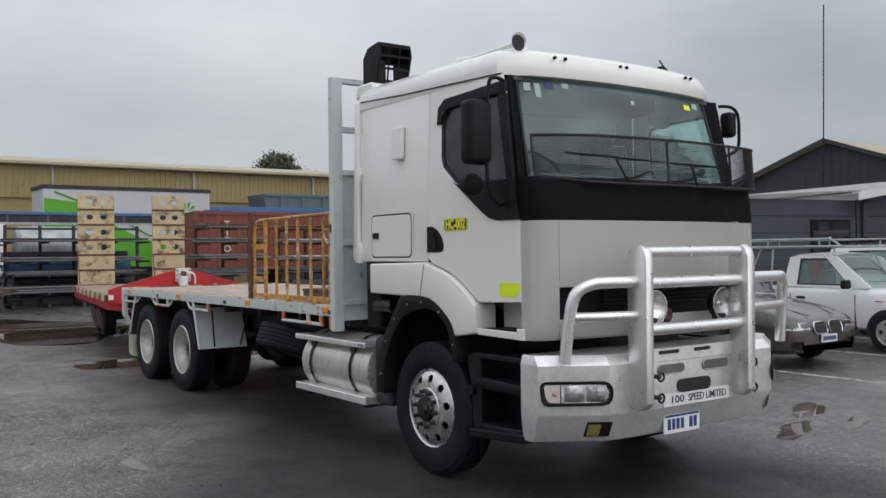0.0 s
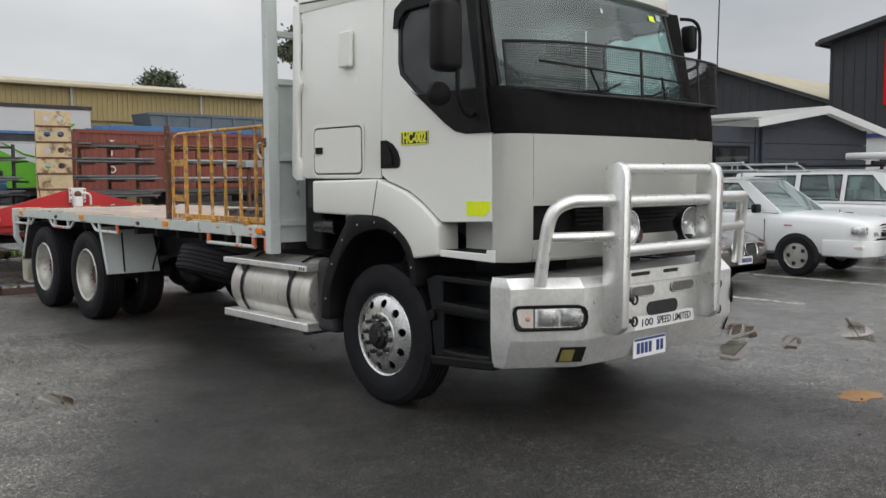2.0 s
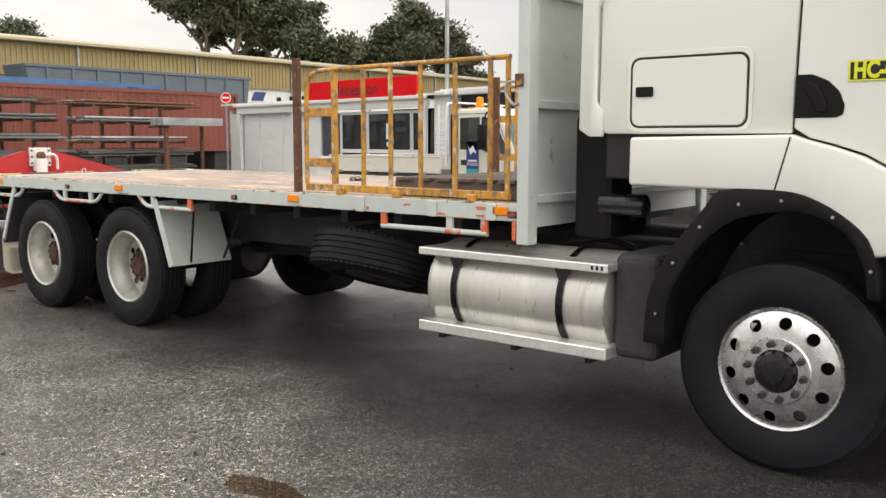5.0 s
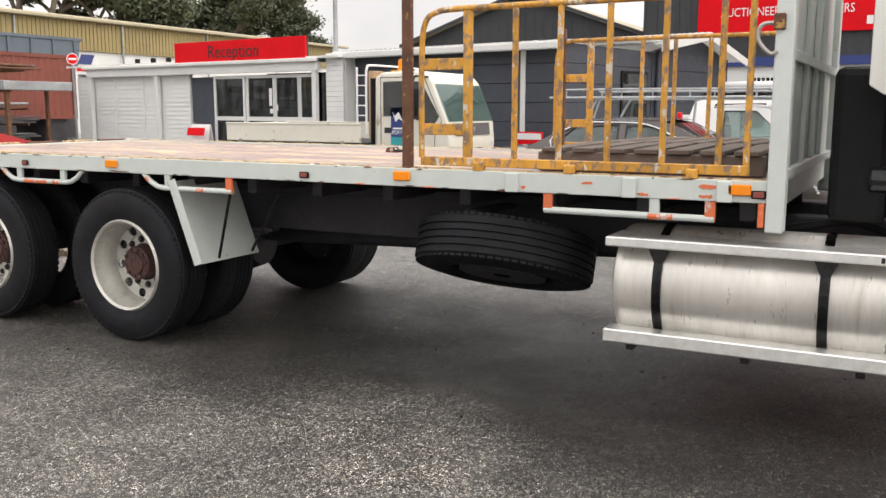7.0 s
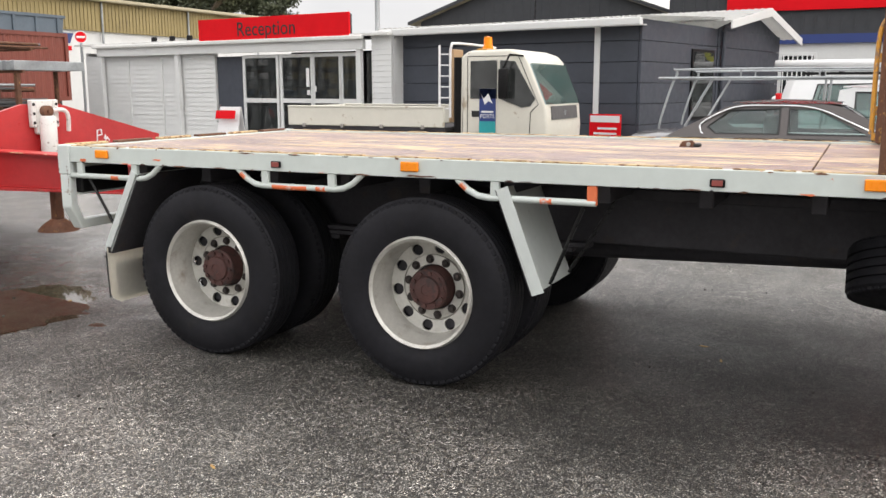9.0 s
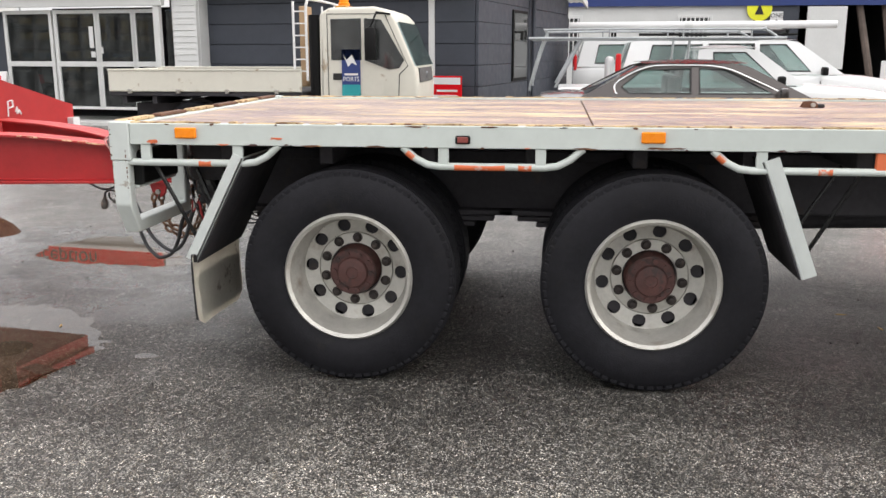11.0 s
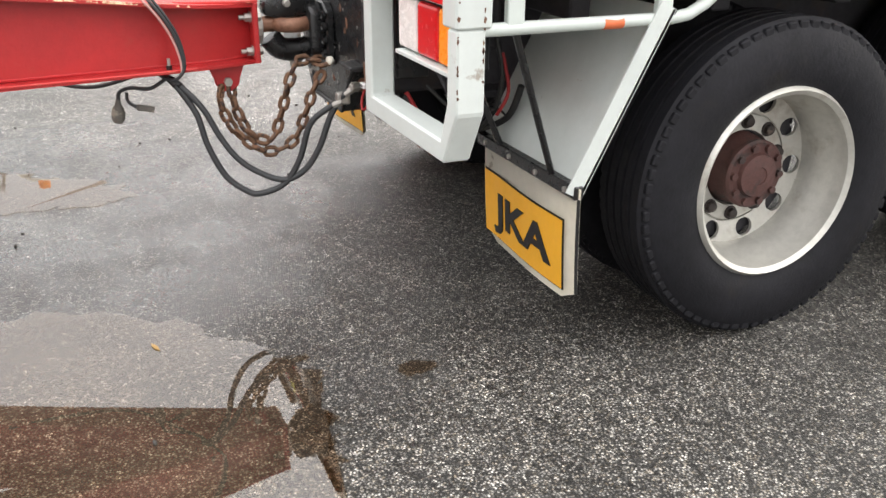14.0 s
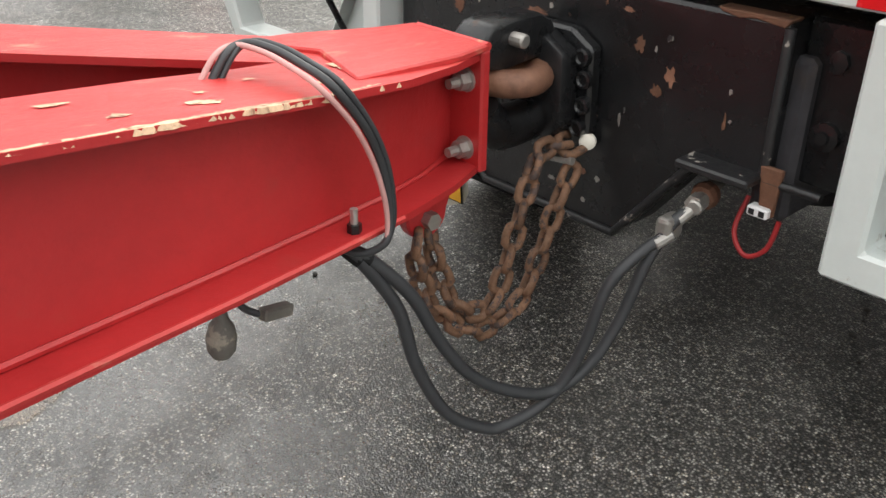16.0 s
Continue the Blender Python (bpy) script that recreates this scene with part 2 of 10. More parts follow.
# besides dust, the teal film paints in the sky reflected by the screen
SCREEN = glass("windscreen_glass", (0.80, 0.95, 0.92), 0.03, 0.16, (0.44, 0.58, 0.57), 1.65)
WATER = glass("puddle_water", (0.78, 0.68, 0.58), 0.015, 0.12, (0.14, 0.105, 0.075), 2.0)
LAMPGLASS = mat("ribbed_lamp_glass", (0.72, 0.74, 0.74), 0.14, metal=0.8, var=0.25, scale=14, bump=0.4, bscale=22, coat=0.6)
GUARDMESH = mat("grey_insect_mesh", (0.13, 0.13, 0.125), 0.6, metal=0.2, var=0.2, scale=30, fine=0.3)
DARKGLASS = glass("tinted_glass", (0.22, 0.25, 0.26))


# ---- mesh tools ----
FRAME = [Matrix()]
WORLD_OF = {}


def thing(name, base=(0, 0, 0), label="", category="", group="", kind="", turn=0):
    ob = new(name)
    m = FRAME[0] @ pose(*base, 0, 0, turn)
    ob.matrix_basis = m
    ob.empty_display_size = 0.2
    WORLD_OF[ob] = m
    return tagged(ob, label, category, group, kind)


def part(name, bm, material, parent=None, label="", category="", group="", kind="", smooth=None):
    """One mesh object out of bm, under its thing or part."""
    bm.transform(FRAME[0])
    lo = [min(v.co[i] for v in bm.verts) for i in range(3)]
    hi = [max(v.co[i] for v in bm.verts) for i in range(3)]
    c = Vector(((lo[0] + hi[0]) / 2, (lo[1] + hi[1]) / 2, lo[2]))
    bm.transform(Matrix.Translation(-c))
    bmesh.ops.recalc_face_normals(bm, faces=bm.faces[:])
    me = bpy.data.meshes.new(name)
    bm.to_mesh(me)
    bm.free()
    for m in material if isinstance(material, (list, tuple)) else [material]:
        me.materials.append(m)
    if smooth:
        me.shade_smooth()
        me.set_sharp_from_angle(angle=radians(smooth))
    ob = new(name, me)
    ob.matrix_basis = Matrix.Translation(c)
    WORLD_OF[ob] = Matrix.Translation(c)
    if parent:
        ob.parent = parent
        ob.matrix_parent_inverse = WORLD_OF[parent].inverted()
    return tagged(ob, label, category, group, kind)


def B():
    return bmesh.new()


def box(x0, x1, y0, y1, z0, z1, bev=0.0, bm=None, m=None, seg=1):
    bm = bm or B()
    t = B()
    bmesh.ops.create_cube(t, size=1, matrix=Matrix.Translation(((x0 + x1) / 2, (y0 + y1) / 2, (z0 + z1) / 2)) @ Matrix.Diagonal((abs(x1 - x0), abs(y1 - y0), abs(z1 - z0), 1)))
    if bev:
        bmesh.ops.bevel(t, geom=t.edges[:], offset=bev, segments=seg, profile=0.5, affect="EDGES")
    if m:
        t.transform(m)
    return join(bm, t)


def join(bm, t):
    me = bpy.data.meshes.new("tmp")
    t.to_mesh(me)
    t.free()
    bm.from_mesh(me)
    bpy.data.meshes.remove(me)
    return bm


def prism(pts, axis, a, b, bev=0.0, bm=None, holes=(), m=None, seg=1):
    """A polygon of 2D points drawn out along an axis from a to b, with polygon holes. 2D: x: (y, z); y: (x, z); z: (x, y)."""
    bm = bm or B()
    t = B()

    def at(p, d):
        return {"x": (d, p[0], p[1]), "y": (p[0], d, p[1]), "z": (p[0], p[1], d)}[axis]

    if holes:
        edges = []
        for loop in (pts, *holes):
            vs = [t.verts.new(at(p, a)) for p in loop]
            edges += [t.edges.new((vs[i], vs[(i + 1) % len(vs)])) for i in range(len(vs))]
        bmesh.ops.triangle_fill(t, use_beauty=True, use_dissolve=False, edges=edges)
        bmesh.ops.dissolve_limit(t, angle_limit=0.02, verts=t.verts[:], edges=t.edges[:])
    else:
        t.faces.new([t.verts.new(at(p, a)) for p in pts])
    r = bmesh.ops.extrude_face_region(t, geom=t.faces[:])
    mv = [v for v in r["geom"] if isinstance(v, bmesh.types.BMVert)]
    d = {"x": (b - a, 0, 0), "y": (0, b - a, 0), "z": (0, 0, b - a)}[axis]
    bmesh.ops.translate(t, vec=d, verts=mv)
    bmesh.ops.recalc_face_normals(t, faces=t.faces[:])
    if bev:
        es = [e for e in t.edges if len(e.link_faces) == 2 and e.calc_face_angle(0) > 0.5]
        bmesh.ops.bevel(t, geom=es, offset=bev, segments=seg, profile=0.5, affect="EDGES")
    if m:
        t.transform(m)
    return join(bm, t)


def tube(pts, r, seg=10, bm=None, closed=False, caps=True):
    """A round bar along points."""
    bm = bm or B()
    pts = [Vector(p) for p in pts]
    n = len(pts)
    rings, side = [], None
    for i, p in enumerate(pts):
        a = pts[(i - 1) % n] if closed or i else p
        c = pts[(i + 1) % n] if closed or i < n - 1 else p
        d = (c - a).normalized()
        if side is None:
            side = d.orthogonal().normalized()
        side = (side - d * side.dot(d)).normalized()
        up = d.cross(side)
        e1, e2 = (p - a), (c - p)
        k = 1.0
        if e1.length > 1e-6 and e2.length > 1e-6:
            k = 1 / max(0.5, math.cos(e1.angle(e2) / 2))
        rings.append([bm.verts.new(p + (side * math.cos(w) + up * math.sin(w)) * r * (k if i % max(1, n - 1) else 1)) for w in (2 * math.pi * j / seg for j in range(seg))])
    for i in range(n if closed else n - 1):
        q, s = rings[i], rings[(i + 1) % n]
        off = 0
        if closed and i == n - 1:
            off = min(range(seg), key=lambda o: (q[0].co - s[o].co).length)
        for j in range(seg):
            bm.faces.new((q[j], q[(j + 1) % seg], s[(j + 1 + off) % seg], s[(j + off) % seg]))
    if caps and not closed:
        bm.faces.new(rings[0][::-1]), bm.faces.new(rings[-1])
    return bm


def smooth_path(pts, step=6):
    """Catmull-Rom through points."""
    pts = [Vector(p) for p in pts]
    out = []
    for i in range(len(pts) - 1):
        a, b, c, d = pts[max(0, i - 1)], pts[i], pts[i + 1], pts[min(len(pts) - 1, i + 2)]
        for k in range(step):
            t = k / step
            out.append(0.5 * ((2 * b) + (c - a) * t + (2 * a - 5 * b + 4 * c - d) * t * t + (3 * b - a - 3 * c + d) * t ** 3))
    return out + [pts[-1]]


def lathe(profile, seg=32, m=None, bm=None, close=True):
    """A profile of (radius, height) turned about local z."""
    bm = bm or B()
    t = B()
    rings = []
    for r, h in profile:
        if r < 1e-6:
            rings.append([t.verts.new((0, 0, h))])
        else:
            rings.append([t.verts.new((r * math.cos(2 * math.pi * j / seg), r * math.sin(2 * math.pi * j / seg), h)) for j in range(seg)])
    for q, s in zip(rings, rings[1:]):
        for j in range(seg):
            k = (j + 1) % seg
            if len(q) == 1 and len(s) == 1:
                continue
            if len(q) == 1:
                t.faces.new((q[0], s[j], s[k]))
            elif len(s) == 1:
                t.faces.new((q[j], q[k], s[0]))
            else:
                t.faces.new((q[j], q[k], s[k], s[j]))
    if m:
        t.transform(m)
    return join(bm, t)


def along(p, d):
    """A matrix that puts local z along d at p."""
    return Matrix.Translation(p) @ Vector(d).to_track_quat("Z", "Y").to_matrix().to_4x4()


def cyl(p, q, r, seg=16, bev=0.0, bm=None):
    p, q = Vector(p), Vector(q)
    h = (q - p).length
    prof = [(0, 0), (r - bev, 0), (r, bev), (r, h - bev), (r - bev, h), (0, h)] if bev else [(0, 0), (r, 0), (r, h), (0, h)]
    return lathe(prof, seg, along(p, q - p), bm)


def sheet(rows, thick=0.0, bm=None):
    """A skin over rows of points; thick gives it body."""
    bm = bm or B()
    t = B()
    g = [[t.verts.new(p) for p in r] for r in rows]
    for a, b in zip(g, g[1:]):
        for i in range(len(a) - 1):
            t.faces.new((a[i], a[i + 1], b[i + 1], b[i]))
    if thick:
        bmesh.ops.solidify(t, geom=t.faces[:], thickness=thick)
    return join(bm, t)


def mirror(bm):
    bm.transform(Matrix.Diagonal((-1, 1, 1, 1)))
    bmesh.ops.reverse_faces(bm, faces=bm.faces[:])
    return bm


def words(txt, size, m, extrude=0.0015, width=None, bold=0.0):
    """Lettering in the built-in font as a mesh, centred on m, reading along local x; width stretches it."""
    cu = bpy.data.curves.new("lettering", "FONT")
    cu.body, cu.size, cu.extrude, cu.align_x, cu.align_y = txt, size, extrude, "CENTER", "CENTER"
    cu.resolution_u, cu.offset = 3, bold * size
    ob = bpy.data.objects.new("lettering", cu)
    me = ob.to_mesh()
    t = B()
    t.from_mesh(me)
    ob.to_mesh_clear()
    bpy.data.objects.remove(ob)
    bpy.data.curves.remove(cu)
    if width:
        w = max(v.co.x for v in t.verts) - min(v.co.x for v in t.verts)
        t.transform(Matrix.Diagonal((width / w, 1, 1, 1)))
    t.transform(m)
    return t


def facing(p, right, up):
    """A matrix at p with local x along right and local y along up."""
    r, u = Vector(right).normalized(), Vector(up).normalized()
    n = r.cross(u)
    return Matrix(((r.x, u.x, n.x, p[0]), (r.y, u.y, n.y, p[1]), (r.z, u.z, n.z, p[2]), (0, 0, 0, 1)))

# ---- ground ----
def asphalt():
    m = bpy.data.materials.new("wet_asphalt")
    m.use_nodes = True
    n, l = m.node_tree.nodes, m.node_tree.links
    b = n["Principled BSDF"]
    tc = n.new("ShaderNodeTexCoord")

    def nz(sc, detail=4.0, ro=0.6):
        t = n.new("ShaderNodeTexNoise")
        t.inputs["Scale"].default_value, t.inputs["Detail"].default_value, t.inputs["Roughness"].default_value = sc, detail, ro
        l.new(tc.outputs["Object"], t.inputs["Vector"])
        return t.outputs["Fac"]

    def rng(f, lo, hi, a, c):
        r = n.new("ShaderNodeMapRange")
        for i, v in enumerate((lo, hi, a, c)):
            r.inputs[i + 1].default_value = v
        l.new(f, r.inputs[0])
        return r.outputs[0]

    def mix(fac, a, c, blend="MIX"):
        x = n.new("ShaderNodeMixRGB")
        x.blend_type = blend
        for sock, v in zip(x.inputs, (fac, a, c)):
            if isinstance(v, (int, float)):
                sock.default_value = v
            elif isinstance(v, tuple):
                sock.default_value = (*v, 1)
            else:
                l.new(v, sock)
        return x.outputs[0]

    vor = n.new("ShaderNodeTexVoronoi")
    vor.inputs["Scale"].default_value = 142
    l.new(tc.outputs["Object"], vor.inputs["Vector"])
    # each chip is dark, grey or pale by chance
    tone = n.new("ShaderNodeSeparateColor")
    l.new(vor.outputs["Color"], tone.inputs[0])
    pick = n.new("ShaderNodeValToRGB")
    pick.color_ramp.interpolation = "LINEAR"
    el = pick.color_ramp.elements
    el[0].position, el[0].color = 0.0, (0.045, 0.044, 0.041, 1)
    el[1].position, el[1].color = 1.0, (0.47, 0.455, 0.42, 1)
    for at, c in ((0.30, (0.105, 0.102, 0.095)), (0.62, (0.215, 0.208, 0.192)), (0.88, (0.36, 0.348, 0.318))):
        e = el.new(at)
        e.color = (*c, 1)
    l.new(tone.outputs["Red"], pick.inputs[0])
    stone = mix(rng(tone.outputs["Green"], 0.70, 0.78, 0.0, 0.40), pick.outputs[0], (0.20, 0.155, 0.095))
    grain = rng(nz(38, 3, 0.75), 0.38, 0.62, 0.45, 1.6)
    chip = rng(vor.outputs["Distance"], 0.30, 0.55, 1.35, 0.15)
    col = mix(1.0, stone, chip, "MULTIPLY")
    col = mix(1.0, col, rng(nz(0.9, 5), 0.3, 0.7, 0.82, 1.18), "MULTIPLY")
    col = mix(1.0, col, grain, "MULTIPLY")
    clump = n.new("ShaderNodeTexVoronoi")
    clump.inputs["Scale"].default_value = 46
    l.new(tc.outputs["Object"], clump.inputs["Vector"])
    lump = n.new("ShaderNodeSeparateColor")
    l.new(clump.outputs["Color"], lump.inputs[0])
    col = mix(1.0, col, rng(lump.outputs["Red"], 0.0, 1.0, 0.62, 1.40), "MULTIPLY")
    col = mix(1.0, col, rng(nz(3.2, 6, 0.7), 0.34, 0.66, 0.70, 1.32), "MULTIPLY")
    col = mix(1.0, col, rng(nz(15, 4, 0.75), 0.35, 0.65, 0.66, 1.38), "MULTIPLY")
    oil = rng(nz(1.1, 8, 0.75), 0.58, 0.68, 0.0, 0.60)
    col = mix(oil, col, (0.035, 0.032, 0.029))
    l.new(col, b.inputs["Base Color"])
    # darker seal with painted shade under and beside the cab; pale chip seal towards the tail and the open yard
    sep = n.new("ShaderNodeSeparateXYZ")
    l.new(tc.outputs["Object"], sep.inputs[0])

    def wob(f, sc, amp, sock):
        w = n.new("ShaderNodeMath")
        w.operation = "MULTIPLY_ADD"
        l.new(nz(sc, 5), w.inputs[0])
        w.inputs[1].default_value = amp
        l.new(sock, w.inputs[2])
        return w.outputs[0]

    def both_of(a, c, op="MAXIMUM"):
        x = n.new("ShaderNodeMath")
        x.operation = op
        l.new(a, x.inputs[0]), l.new(c, x.inputs[1])
        return x.outputs[0]

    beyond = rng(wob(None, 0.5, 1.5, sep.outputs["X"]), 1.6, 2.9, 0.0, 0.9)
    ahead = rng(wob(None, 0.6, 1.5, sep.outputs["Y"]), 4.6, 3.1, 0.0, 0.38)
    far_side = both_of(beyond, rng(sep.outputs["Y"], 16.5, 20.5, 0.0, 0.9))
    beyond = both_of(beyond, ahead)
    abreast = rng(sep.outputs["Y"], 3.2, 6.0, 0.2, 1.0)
    # the pale zone narrows towards the cab
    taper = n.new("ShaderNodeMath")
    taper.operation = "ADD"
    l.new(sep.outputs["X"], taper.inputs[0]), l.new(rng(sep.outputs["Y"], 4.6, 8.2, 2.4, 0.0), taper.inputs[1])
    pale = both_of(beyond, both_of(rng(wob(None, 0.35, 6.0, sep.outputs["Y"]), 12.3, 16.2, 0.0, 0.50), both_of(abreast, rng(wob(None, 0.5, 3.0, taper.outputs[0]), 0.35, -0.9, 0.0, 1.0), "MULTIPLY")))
    # sky sheen on the open yard is put into this tone as well
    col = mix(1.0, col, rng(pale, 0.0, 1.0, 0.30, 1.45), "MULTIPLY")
    # rain film: patches everywhere, and one broad low spot behind the truck
    low = n.new("ShaderNodeVectorMath")
    low.operation = "DISTANCE"
    low.inputs[1].default_value = (0.8, 15.2, 0)
    l.new(tc.outputs["Object"], low.inputs[0])
    pool = rng(wob(None, 1.0, -2.6, low.outputs["Value"]), 0.0, 1.4, 1.0, 0.0)
    film = rng(nz(2.2, 6, 0.65), 0.40, 0.56, 0.55, 1.0)
    pool = both_of(pool, film, "MULTIPLY")
    patch = rng(nz(0.45, 6, 0.6), 0.36, 0.62, 0.0, 0.80)
    wet = both_of(both_of(pool, patch), rng(far_side, 0.0, 0.9, 0.0, 0.85))
    col = mix(rng(pool, 0.3, 1.0, 0.0, 0.35), col, (0.050, 0.056, 0.052))
    l.new(col, b.inputs["Base Color"])
    b.inputs["Specular IOR Level"].default_value = 0.42
    rough = rng(wet, 0.0, 1.0, 0.60, 0.24)
    l.new(rough, b.inputs["Roughness"])
    # water lying over the stones
    thin = n.new("ShaderNodeMath")
    thin.operation = "MULTIPLY"
    l.new(patch, thin.inputs[0])
    thin.inputs[1].default_value = 0.07
    sheen = both_of(rng(far_side, 0.0, 0.9, 0.0, 0.75), film, "MULTIPLY")
    l.new(both_of(both_of(rng(pool, 0.15, 0.8, 0.0, 1.0), thin.outputs[0]), sheen), b.inputs["Coat Weight"])
    b.inputs["Coat IOR"].default_value = 1.85
    b.inputs["Coat Roughness"].default_value = 0.06
    cb = n.new("ShaderNodeBump")
    cb.inputs["Distance"].default_value, cb.inputs["Strength"].default_value = 0.005, 0.55
    l.new(cb.outputs[0], b.inputs["Coat Normal"])
    bp = n.new("ShaderNodeBump")
    bp.inputs["Distance"].default_value = 0.009
    l.new(rng(wet, 0.0, 1.0, 1.0, 0.45), bp.inputs["Strength"])
    hgt = n.new("ShaderNodeMath")
    hgt.operation = "MULTIPLY_ADD"
    l.new(rng(vor.outputs["Distance"], 0.0, 0.6, 1.0, 0.0), hgt.inputs[0])
    hgt.inputs[1].default_value = 0.7
    l.new(nz(220, 2), hgt.inputs[2])
    l.new(hgt.outputs[0], bp.inputs["Height"])
    l.new(hgt.outputs[0], cb.inputs["Height"])
    l.new(bp.outputs[0], b.inputs["Normal"])
    return m


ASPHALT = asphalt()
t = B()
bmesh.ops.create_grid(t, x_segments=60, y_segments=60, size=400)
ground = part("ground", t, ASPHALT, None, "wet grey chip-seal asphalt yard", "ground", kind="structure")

def pool_of(pts, seed=1, rag=0.035):
    """A puddle with a ragged shore through a few plan points."""
    rnd = random.Random(seed)
    loop = [Vector((x, y, 0)) for x, y in pts]
    n = len(loop)
    out = []
    for i in range(n):
        a, b, c, d = (loop[(i + k) % n] for k in (-1, 0, 1, 2))
        for k in range(9):
            t = k / 9
            p = 0.5 * ((2 * b) + (c - a) * t + (2 * a - 5 * b + 4 * c - d) * t * t + (3 * b - a - 3 * c + d) * t ** 3)
            out.append((p.x + rnd.uniform(-rag, rag), p.y + rnd.uniform(-rag, rag)))
    t = B()
    t.faces.new([t.verts.new((x, y, 0.004)) for x, y in out])
    t.normal_update()
    bmesh.ops.triangulate(t, faces=t.faces[:])
    for f in t.faces:
        if f.normal.z < 0:
            f.normal_flip()
    part("puddle", t, WATER, None, "shallow rain puddle on the asphalt", "puddle", kind="structure")


def puddle(x, y, rx, ry, turn=0, seed=1, wob=0.25):
    rnd = random.Random(seed)
    c, s = math.cos(radians(turn)), math.sin(radians(turn))
    pts = []
    for k in range(12):
        a, r = 2 * math.pi * k / 12, 1 + rnd.uniform(-wob, wob)
        px, py = rx * r * math.cos(a), ry * r * math.sin(a)
        pts.append((x + px * c - py * s, y + px * s + py * c))
    pool_of(pts, seed, 0.03 * min(1, max(rx, ry)))


pool_of([(-0.20, 15.1), (-0.24, 14.72), (-0.42, 14.45), (-0.62, 14.30), (-0.80, 14.14), (-0.95, 14.10), (-1.14, 14.13), (-1.36, 14.17), (-1.58, 14.25), (-1.70, 14.42), (-1.72, 14.65), (-1.65, 15.0), (-1.3, 15.3), (-0.7, 15.35)], 3)
pool_of([(-0.97, 13.84), (-1.00, 13.74), (-1.05, 13.77), (-1.04, 13.86)], 4, 0.008)
puddle(3.5, 5.5, 0.5, 0.14, 30, 5)
puddle(2.45, 5.0, 0.50, 0.14, 25, 6)
puddle(3.3, 4.85, 0.45, 0.10, 25, 16)
puddle(4.5, 4.75, 0.9, 0.20, 30, 7)
pool_of([(1.95, 15.5), (1.55, 14.95), (1.22, 14.55), (0.98, 14.45), (0.92, 14.85), (1.0, 15.4), (1.3, 15.8)], 8, 0.05)
puddle(-0.6, 23.0, 2.2, 4.2, 0, 9)
puddle(-2.9, 7.45, 0.10, 0.24, 8, 11)
puddle(-4.5, 21.5, 1.2, 1.6, 0, 13)
puddle(6.5, 4.4, 1.3, 0.35, 20, 14)
# a dried spill of pale mud, and loose litter on the asphalt
MUD = mat("orange_mud", (0.30, 0.16, 0.06), 0.8, var=0.3, scale=6)
t = B()
rr = random.Random(8)
t.faces.new([t.verts.new((1.55 + 0.30 * math.cos(a) * rr.uniform(0.6, 1), 3.45 + 0.16 * math.sin(a) * rr.uniform(0.6, 1), 0.003)) for a in [2 * math.pi * k / 24 for k in range(24)]])
part("mud_spill", t, MUD, None, "thin spill of orange mud on the asphalt", "stain", kind="structure")
PEBBLE = mat("loose_grit", (0.05, 0.045, 0.04), 0.8, var=0.4, scale=30)
GRIT = B()
for k in range(260):
    x, y = rr.uniform(-3.6, 3.0), rr.uniform(2.5, 17)
    r = rr.uniform(0.004, 0.013)
    bmesh.ops.create_icosphere(GRIT, subdivisions=1, radius=r, matrix=Matrix.Translation((x, y, r * 0.5)) @ Matrix.Diagonal((1, rr.uniform(0.5, 1), 0.6, 1)))
part("loose_grit", GRIT, PEBBLE, None, "scattered dark grit and small leaves on the asphalt", "grit", kind="stuff")
DRYLEAF = mat("dry_leaf", (0.45, 0.28, 0.10), 0.7, var=0.2, scale=30)
for x, y, a in ((-0.575, 14.53, 20), (-2.55, 11.56, 60), (-0.07, 9.81, 10), (0.2, 9.95, 80)):
    lf = prism([(-0.028, 0), (-0.01, 0.007), (0.015, 0.006), (0.03, 0), (0.012, -0.006), (-0.012, -0.006)], "z", 0.0045, 0.008, m=Matrix.Translation((x, y, 0)) @ Matrix.Rotation(radians(a), 4, "Z"))
    part("fallen_leaf", lf, DRYLEAF, None, "small dry leaf lying on the wet ground", "leaf", "fallen leaves")

# ---- the flatbed truck ----
truck = thing("flatbed_truck", (0, 9, 0), "white cab-over flatbed truck with aluminium bull bar and pale grey tray", "truck")
SIDE = (0, -1, 0)
UP = (0, 0, 1)


def both(name, make, material, parent, label="", smooth=None):
    """The same part on the near (-x) side and mirrored on the far side."""
    a = part(name, make(), material, parent, label, smooth=smooth)
    b = part(name, mirror(make()), material, parent, label, smooth=smooth)
    return a, b


def arc(cx, cy, r, a0, a1, n):
    return [(cx + r * math.cos(radians(a0 + (a1 - a0) * i / n)), cy + r * math.sin(radians(a0 + (a1 - a0) * i / n))) for i in range(n + 1)]


def rounded(x0, x1, y0, y1, r, n=4):
    return arc(x1 - r, y1 - r, r, 0, 90, n) + arc(x0 + r, y1 - r, r, 90, 180, n) + arc(x0 + r, y0 + r, r, 180, 270, n) + arc(x1 - r, y0 + r, r, 270, 360, n)


